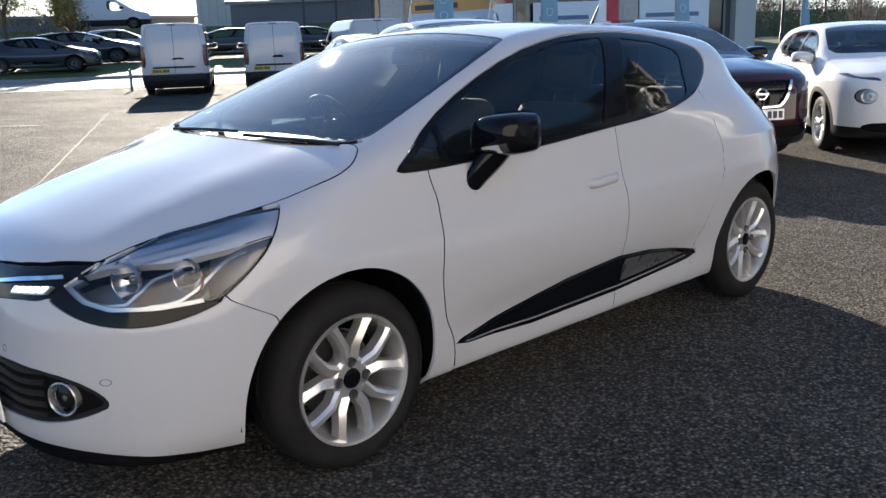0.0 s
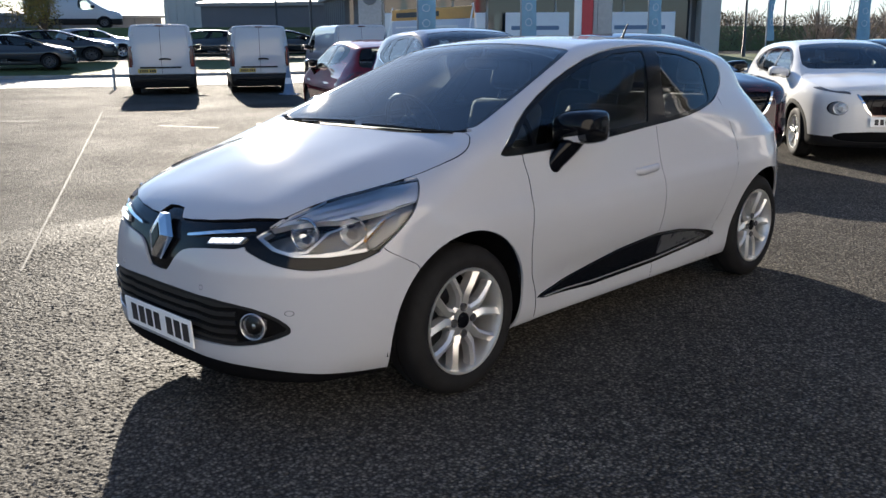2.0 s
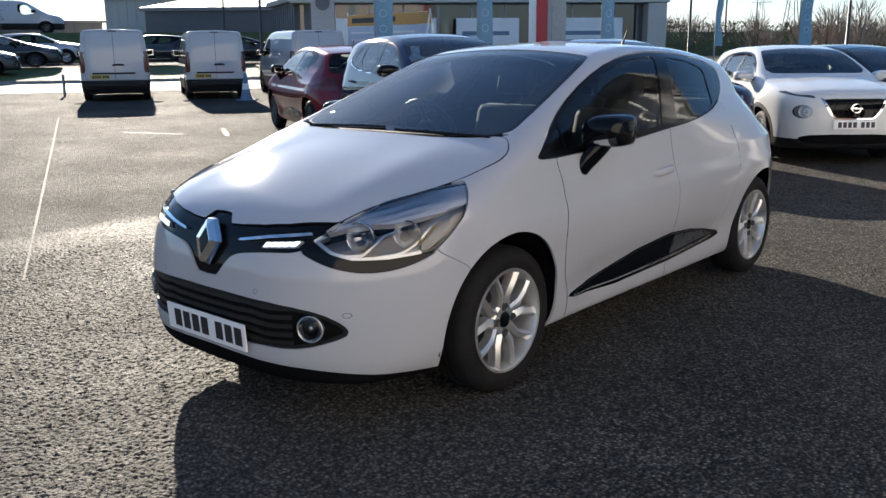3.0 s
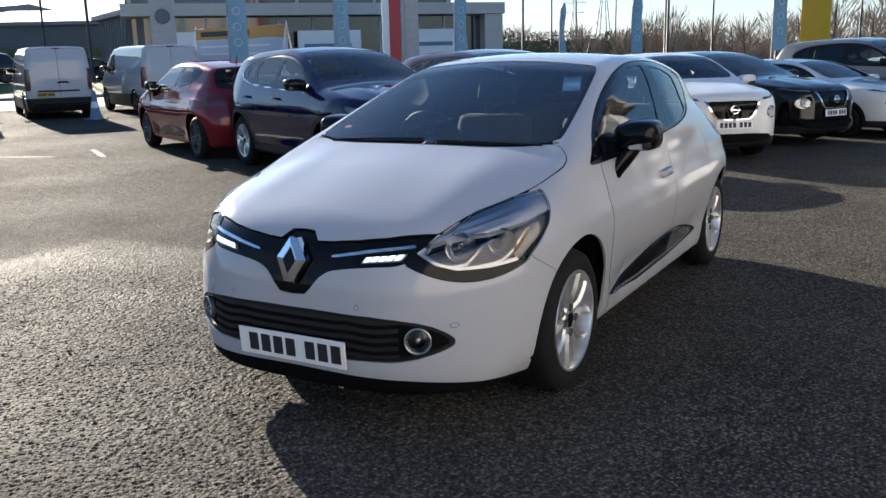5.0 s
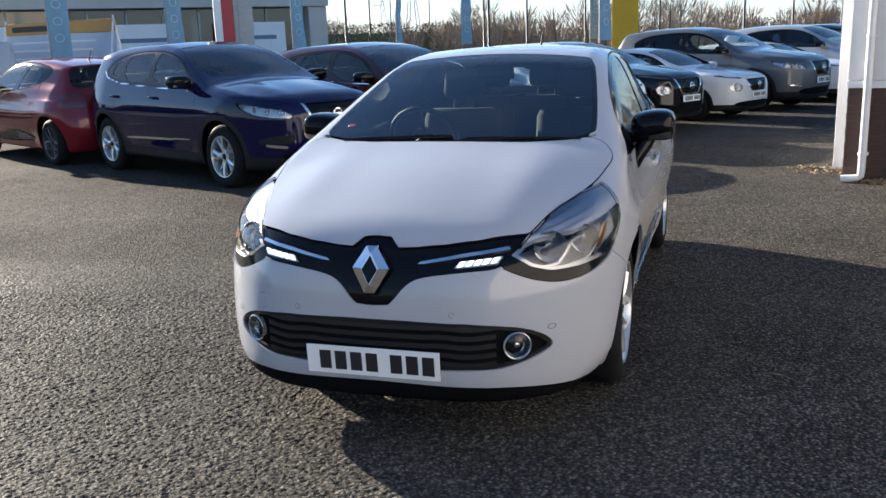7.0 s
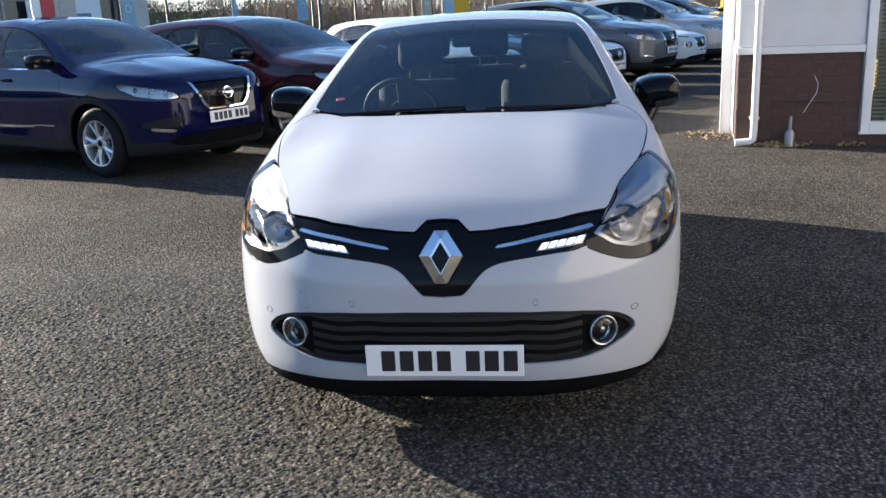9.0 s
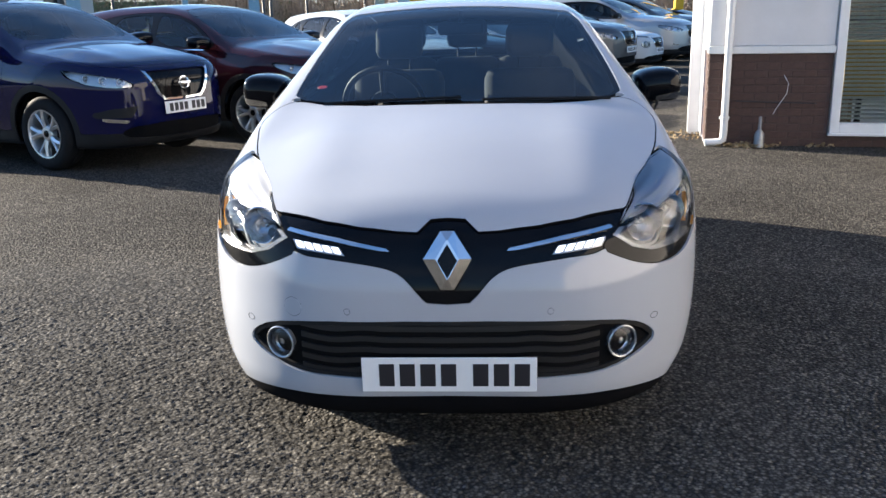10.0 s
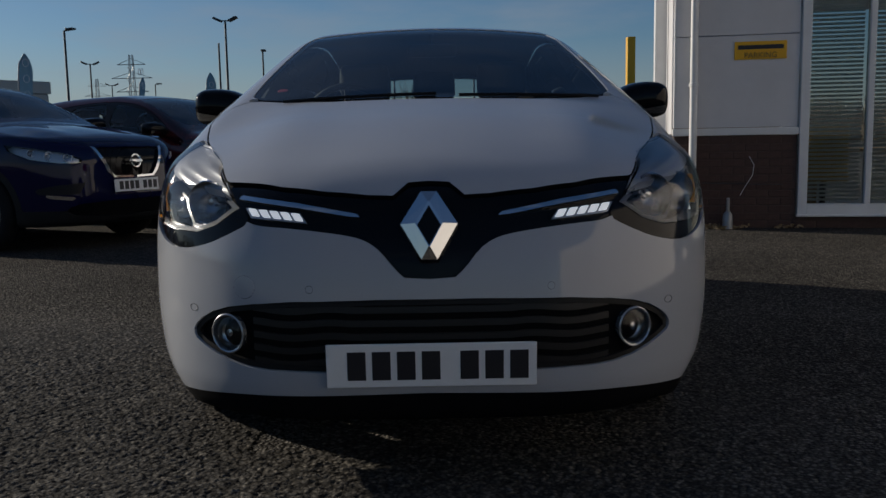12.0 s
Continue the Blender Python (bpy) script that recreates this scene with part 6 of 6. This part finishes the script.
part("emblem", bm, GREY_CLAD, bpy.data.objects["totem_sign.003"]).matrix_parent_inverse = bpy.data.objects["totem_sign.003"].matrix_world.inverted()


def banner_frame():
    a, b = Vector((-18.3, 17.2, 0)), Vector((-14.0, 16.3, 0))
    ob = thing("banner_board", "long pale blue banner board with orange heading and text bars", "sign",
               Matrix.Translation(a) @ Matrix.Rotation(math.atan2(b.y - a.y, b.x - a.x), 4, "Z"))
    L = (b - a).length
    bm = bmesh.new()
    box(bm, 0, L, -.03, .03, .45, 2.02, .01)
    board = part("board", bm, BANNER, ob)
    bm = bmesh.new()
    box(bm, 0, L, -.035, .035, 2.03, 2.36, .01)
    head = part("heading", bm, SIGN_ORANGE, ob, "orange heading strip")
    bm = bmesh.new()
    box(bm, .3, L * .62, -.045, -.034, 2.12, 2.27)
    part("text_bar", bm, PLATE_INK, head)
    for k in range(6):
        bm = bmesh.new()
        box(bm, .25, L * random.uniform(.8, .95), -.04, -.029, 1.80 - k * .22, 1.85 - k * .22)
        part("text_bar", bm, SIGN_WHITE, board)
    for x in (0, L):
        bm = bmesh.new()
        tube(bm, [(x, -.45, 0), (x, 0, 2.42), (x, .45, 0)], .035, 6)
        part("leg", bm, UPVC, ob)


banner_frame()


def bollard(x, y):
    bm = bmesh.new()
    lathe(bm, [(.0, .66), (.03, .655), (.042, .63), (.042, .0)], 16, Matrix.Translation((x, y, 0)))
    tagged(part("bollard", bm, POLE, smooth=40), "slim grey steel bollard at the yard's edge", "bollard", "bollards")


bollard(-23.4, 10.2)
bollard(-25.6, 6.0)


def traffic_cone(x, y):
    ob = thing("traffic_cone", "blue and white traffic cone beside the vans", "cone", Matrix.Translation((x, y, 0)))
    bm = bmesh.new()
    lathe(bm, [(.17, .03), (.13, .16), (.125, .17), (.04, .72), (.03, .74), (0, .74)], 18)
    cone = part("cone", bm, CONE, ob, smooth=40)
    bm = bmesh.new()
    lathe(bm, [(.107, .30), (.109, .302), (.073, .50), (.071, .502)], 18)
    part("white_band", bm, SIGN_WHITE, cone)
    bm = bmesh.new()
    box(bm, -.2, .2, -.2, .2, 0, .035, .012)
    part("base", bm, CONE, ob)


traffic_cone(-17.0, 12.1)
bm = bmesh.new()
tube(bm, [tuple(lot(38, 10, .25)), tuple(lot(38, 10, 1.3)), tuple(lot(38, 12.4, 1.3)), tuple(lot(38, 12.4, .25))], .04, 8)
tube(bm, [tuple(lot(38, 10, .8)), tuple(lot(38, 12.4, .8))], .03, 8)
tagged(part("guard_rail", bm, POLE, smooth=50), "grey tubular guard rail on the verge", "rail")


# ---- buildings in the distance ----
def showroom():
    r, l = Vector((-18.9, 39.9, 0)), Vector((-31.5, 26.1, 0))
    m = Matrix.Translation(l) @ Matrix.Rotation(math.atan2(r.y - l.y, r.x - l.x), 4, "Z")
    L = (r - l).length
    ob = thing("showroom", "pale modern car showroom with dark glass front and flat roof", "building", m)
    bm = bmesh.new()
    box(bm, 0, L, 1.6, 14, 0, 3.45)
    part("core", bm, GREY_CLAD, ob)
    bm = bmesh.new()
    box(bm, -.2, L + .2, -.3, 14.3, 3.47, 4.05, .03)
    part("fascia", bm, PALE_CLAD, ob, "pale flat fascia")
    bm = bmesh.new()
    box(bm, L - .9, L + .1, -.2, .6, 0, 3.45, .02)
    part("end_pillar", bm, PALE_CLAD, ob)
    n = 10
    for k in range(n):
        x0 = .2 + (L - 1.3) * k / n
        x1 = .2 + (L - 1.3) * (k + 1) / n
        w = new("window", None)
        w.parent = ob
        bm = bmesh.new()
        box(bm, x0 + .05, x1 - .05, .9, .94, .15, 3.45)
        p = part("window_pane", bm, DARK_GLASS, ob)
        bm = bmesh.new()
        box(bm, x1 - .05, x1 + .05, .84, .98, 0, 3.45)
        part("mullion", bm, POLE, ob)
        bpy.data.objects.remove(w)
    for x0, x1, ring in ((2.0, 7.0, True), (8.0, 11.2, False), (13.2, 16.6, False)):
        bm = bmesh.new()
        box(bm, x0, x1, .2, .3, 1.0, 2.75, .01)
        panel = part("sign_panel", bm, SIGN_WHITE, ob, "white sign panel")
        if ring:
            bm = bmesh.new()
            lathe(bm, [(.40, .0), (.46, .03), (.52, .0)], 28, Matrix.Translation((x1 - 1.2, .19, 2.0)) @ Matrix.Rotation(radians(90), 4, "X"))
            part("emblem_ring", bm, CONE, panel)
        else:
            bm = bmesh.new()
            box(bm, x0 + .3, x1 - .5, .185, .2, 1.9, 2.1)
            part("text_bar", bm, CONE, panel)
    bm = bmesh.new()
    box(bm, .0, L - 2.2, 1.5, 13, 4.05, 6.6)
    part("upper_storey", bm, DARK_GLASS, ob, "dark glazed upper storey")
    for k in range(9):
        x = .2 + (L - 2.6) * k / 8
        bm = bmesh.new()
        box(bm, x - .08, x + .08, 1.38, 1.52, 4.05, 6.6)
        part("mullion", bm, PALE_CLAD, ob)
    bm = bmesh.new()
    box(bm, -.4, L - 1.7, .7, 13.5, 6.6, 7.3, .03)
    part("roof", bm, PALE_CLAD, ob)


showroom()


def shed(name, x0, y0, x1, y1, deep, h, mat, label, ribs=0):
    """A long plain shed with a wall from (x0, y0) to (x1, y1) towards the yard."""
    a, b = Vector((x0, y0, 0)), Vector((x1, y1, 0))
    L = (b - a).length
    ob = thing(name, label, "building", Matrix.Translation(a) @ Matrix.Rotation(math.atan2(b.y - a.y, b.x - a.x), 4, "Z"))
    bm = bmesh.new()
    box(bm, 0, L, 0, deep, 0, h)
    part("wall", bm, mat, ob)
    bm = bmesh.new()
    prism(bm, [(-.3, h), (-.3, h + .25), (deep * .5, h + deep * .05 + .25), (deep + .3, h + .25), (deep + .3, h)], -.3, L + .3,
          Matrix(((0, 1, 0, 0), (1, 0, 0, 0), (0, 0, 1, 0), (0, 0, 0, 1))))
    bmesh.ops.recalc_face_normals(bm, faces=bm.faces)
    part("roof", bm, ROOF_GREY, ob)
    for k in range(ribs):
        bm = bmesh.new()
        x = L * (k + .5) / ribs
        box(bm, x - .04, x + .04, -.05, .0, .1, h - .1)
        part("wall_rib", bm, mat, ob)


shed("warehouse", -57.2, 33.6, -40.5, 47.0, 30, 4.0, GREY_CLAD, "long grey clad warehouse with a shallow roof", 0)
shed("warehouse", -40.5, 32.0, -31.8, 27.0, 16, 3.7, GREY_CLAD, "low grey clad wing beside the showroom", 14)
shed("warehouse", *from_eye(61.2, 96, 3, -2.5), *from_eye(58.2, 92, 3, -2.5), 20, 6.0, PALE_CLAD, "cream clad industrial shed", 6)
shed("warehouse", *from_eye(80, 90, 3, -2.5), *from_eye(61.4, 104, 3, -2.5), 16, 4.0, GREY_CLAD, "long low grey industrial shed", 16)
shed("warehouse", *from_eye(104, 80, 3, -2.5), *from_eye(80, 92, 3, -2.5), 16, 4.4, PALE_CLAD, "distant pale industrial shed", 10)


# unseen plain wall, added behind the walk to bounce sun onto the hatchback's flank
bm = bmesh.new()
box(bm, 9.2, 9.5, -17, 4.8, 0, 6.4, .01)
tagged(part("bounce_wall", bm, BOUNCE_WALL), "unseen plain pale wall added to bounce sunlight onto the car", "wall", kind="structure")


# ---- trees and scrub ----
def twig_tree(bm, x, y, h, rnd, spread=.42, sticks=70, leaf=0, leaf_bm=None):
    """A trunk and forked limbs of thin three-sided rods; leaves go into leaf_bm."""
    def limb(p, way, length, r, depth):
        q = p + way * length * .5 + Vector((rnd.uniform(-1, 1), rnd.uniform(-1, 1), 0)) * length * .07
        e = p + way * length
        tube(bm, [p, q, e], [r, r * .8, r * .55], 3 if depth else 6, False)
        if depth >= 4:
            return
        for k in range(4 if depth < 2 else 3):
            f = rnd.uniform(.35, 1.0)
            turn = Vector((rnd.gauss(0, 1), rnd.gauss(0, 1), rnd.gauss(0, .45)))
            w = (way + turn * spread * (1.15 if depth == 0 else .9)).normalized()
            w.z = max(w.z, -.1)
            limb(p.lerp(e, f), w, length * rnd.uniform(.5, .75), max(r * .5, .012), depth + 1)
            if leaf_bm is not None and depth >= 2:
                for _ in range(leaf):
                    c = p.lerp(e, rnd.uniform(.3, 1.1)) + Vector((rnd.gauss(0, .2), rnd.gauss(0, .2), rnd.gauss(0, .2)))
                    s = rnd.uniform(.028, .065)
                    m = Matrix.Translation(c) @ Euler((rnd.uniform(0, 6), rnd.uniform(0, 6), rnd.uniform(0, 6))).to_matrix().to_4x4()
                    v = [leaf_bm.verts.new(m @ Vector(t)) for t in ((-s, 0, 0), (0, -s * .5, s * .2), (s, 0, 0), (0, s * .5, s * .2))]
                    leaf_bm.faces.new(v)
    limb(Vector((x, y, -.1)), Vector((rnd.uniform(-.06, .06), rnd.uniform(-.06, .06), 1)).normalized(), h * .45, h * .022, 0)


def bare_crown(out, x, y, h, wide, count, rnd):
    """A bare bushy tree: slivers of twig fanning up and out inside a round crown."""
    for k in range(count):
        a, s = rnd.uniform(0, 6.283), rnd.random() ** .5
        z0 = h * rnd.uniform(.08, .72)
        fill = max(.12, 1 - ((z0 / h - .45) / .62) ** 2) ** .5
        p = Vector((x + math.cos(a) * s * wide * fill * .62, y + math.sin(a) * s * wide * fill * .62, z0))
        way = Vector((math.cos(a) * s * .55 + rnd.gauss(0, .22), math.sin(a) * s * .55 + rnd.gauss(0, .22), rnd.uniform(.55, 1.0))).normalized()
        length = h * rnd.uniform(.12, .34) * (1.1 - .5 * s * (z0 / h))
        side = Vector((-.9, -.3, 0)).cross(way).cross(way).normalized() if k % 2 else way.cross(Vector((rnd.gauss(0, 1), rnd.gauss(0, 1), .1))).normalized()
        r = rnd.uniform(.016, .034)
        bend = Vector((rnd.gauss(0, .1), rnd.gauss(0, .1), 0)) * length
        q = p + way * length * .5 + bend * .5
        n = len(out[0])
        out[0].extend([p - side * r, p + side * r, q + side * r * .7, q - side * r * .7, p + way * length])
        out[1].extend([(n, n + 1, n + 2, n + 3), (n + 3, n + 2, n + 4)])


def far_woods():
    """The belt of bare trees and brown scrub along the horizon."""
    rnd = random.Random(11)
    out, trunks = ([], []), bmesh.new()
    for k in range(150):
        b = -44 + k * .50 + rnd.uniform(-.4, .4)
        x, y = from_eye(b, rnd.uniform(62, 92) + (18 if b > 20 else 0))
        tall = 4.2 + 2.4 * noise.noise(Vector((b * .13, 5, 0))) + rnd.uniform(-.8, 1.2)
        bare_crown(out, x, y, tall, tall * rnd.uniform(.26, .40), 190, rnd)
        tube(trunks, [(x, y, -.1), (x + rnd.uniform(-.2, .2), y, tall * .4), (x + rnd.uniform(-.4, .4), y, tall * .86)], [.10, .07, .015], 4, False)
    for k in range(420):
        b = rnd.uniform(-46, 33)
        x, y = from_eye(b, rnd.uniform(70, 96) + (20 if b > 18 else 0))
        tall = max(1.4, 2.6 + 1.4 * noise.noise(Vector((b * .23, 3, 0))) + .8 * noise.noise(Vector((b * 1.1, 9, 0))))
        bare_crown(out, x, y, tall, tall * .6, 90, rnd)
    tagged(part("far_trees", mesh_of("far_trees", out[0], out[1], False), TWIGS), "bare winter trees along the horizon", "trees", kind="stuff")
    tagged(part("far_trunks", trunks, BARK), "thin trunks of the bare trees", "trees", kind="stuff")
    bm = bmesh.new()
    for k in range(16000):
        b = rnd.uniform(-46, 34)
        x, y = from_eye(b, rnd.uniform(74, 98) + (20 if b > 18 else 0))
        top = 2.4 + 1.2 * noise.noise(Vector((b * .23, 3, 0))) + .6 * noise.noise(Vector((b * 1.1, 9, 0)))
        s = rnd.uniform(.05, .16)
        m = Matrix.Translation((x, y, rnd.uniform(0, 1) ** .8 * max(top, .8))) @ Euler((rnd.uniform(0, 6), rnd.uniform(0, 6), rnd.uniform(0, 6))).to_matrix().to_4x4()
        bm.faces.new([bm.verts.new(m @ Vector(t)) for t in ((-s, 0, 0), (0, -s * .6, s * .2), (s, 0, 0), (0, s * .6, s * .2))])
    tagged(part("far_scrub", bm, SCRUB), "brown and green scrub along the horizon", "hedge", kind="stuff")


far_woods()


def leafy_tree(x, y, z, h, seed):
    rnd = random.Random(seed)
    ob = thing("tree", "slender tree with thinning yellow leaves on the verge", "tree", Matrix.Translation((x, y, z)), "trees on the verge")
    bm, lb = bmesh.new(), bmesh.new()
    twig_tree(bm, 0, 0, h, rnd, .46, leaf=26, leaf_bm=lb)
    part("trunk", bm, BARK, ob)
    part("crown", lb, LEAF, ob)


for u, v, h, s in ((42, -9.5, 6.0, 1), (43, -12.0, 6.6, 2), (42.5, -15.5, 6.8, 3), (44, -7.0, 5.6, 5), (45, -19.0, 6.6, 6)):
    p = lot(u, v)
    leafy_tree(p.x, p.y, .5, h, s)


def pylon(x, y, h):
    bm = bmesh.new()
    for sx in (-1, 1):
        for sy in (-1, 1):
            tube(bm, [(x + sx * 1.6, y + sy * 1.6, 0), (x + sx * .5, y + sy * .5, h * .6), (x + sx * .3, y + sy * .3, h)], .09, 4)
    for z, w in ((.62, 3.2), (.76, 4.0), (.90, 2.8)):
        tube(bm, [(x - w, y, h * z), (x + w, y, h * z)], .10, 4)
        tube(bm, [(x - w, y, h * z), (x, y, h * z + 1.2), (x + w, y, h * z)], .06, 4)
    for k in range(7):
        z0, z1 = h * k / 8, h * (k + 1) / 8
        w0, w1 = 1.6 - 1.2 * k / 8, 1.6 - 1.2 * (k + 1) / 8
        for s in (-1, 1):
            tube(bm, [(x - s * w0, y - w0, z0), (x + s * w1, y - w1, z1)], .05, 3)
    tagged(part("power_pylon", bm, POLE), "lattice steel power pylon on the horizon", "pylon")


pylon(*from_eye(19.4, 190, 2, -3.5), 19)
pylon(*from_eye(21.2, 300, 2, -3.5), 22)

# ---- cars far off ----
FAR_DARK = paint("dark_grey_paint", (.035, .038, .042), .4)
far_car = thing("hatchback", "dark grey hatchback parked on the verge strip", "car", group="cars on the far strip")
hatchback(far_car, FAR_DARK, BLACK_GLOSS, .05, False)


def side_on(u, v, z, flip=1, long=1.12):
    p = lot(u, v, z)
    return Matrix.Translation(p) @ Matrix.Rotation(math.atan2(V_.x * flip, -V_.y * flip), 4, "Z") @ Matrix.Diagonal((1, long, 1, 1))


far_car.matrix_world = side_on(38.2, -6.0, .35)
for u, v, f in ((41.5, -4.6, 1), (43.0, -1.2, -1), (45, 6.5, 1), (46, 11.5, 1), (47, 16.0, -1), (45, -13.5, 1)):
    copy_thing(far_car, side_on(u, v, .58, f))
copy_thing(silver_one, side_on(48, -3.6, .6, 1, 1))
copy_thing(silver_one, side_on(49, 9.0, .62, -1))
copy_thing(white_one, side_on(49, 14.0, .62))
strip("slope", 51.5, 54.0, -70, 60, .62, 2.3, GRASS, "rough grass slope below the lorry park", "grass")
strip("upper_yard", 54.0, 92, -70, 60, 2.3, 2.3, TARMAC, "raised tarmac lorry park", "tarmac")
copy_thing(first_van, side_on(56.5, -5.0, 2.3))


def scrub_row():
    rnd = random.Random(23)
    bm = bmesh.new()
    for k in range(21000):
        v = rnd.uniform(-40, -7) if k < 9000 else rnd.uniform(12, 60)
        p = lot(rnd.gauss(51.5, .8), v, 0)
        top = 2.4 + .9 * noise.noise(Vector((v * .35, 1, 0)))
        p.z = .5 + rnd.random() ** .8 * top
        s = rnd.uniform(.04, .11)
        m = Matrix.Translation(p) @ Euler((rnd.uniform(0, 6), rnd.uniform(0, 6), rnd.uniform(0, 6))).to_matrix().to_4x4()
        bm.faces.new([bm.verts.new(m @ Vector(t)) for t in ((-s, 0, 0), (0, -s * .6, s * .2), (s, 0, 0), (0, s * .6, s * .2))])
    tagged(part("scrub", bm, SCRUB), "brown and green scrub along the slope", "hedge", kind="stuff")


scrub_row()
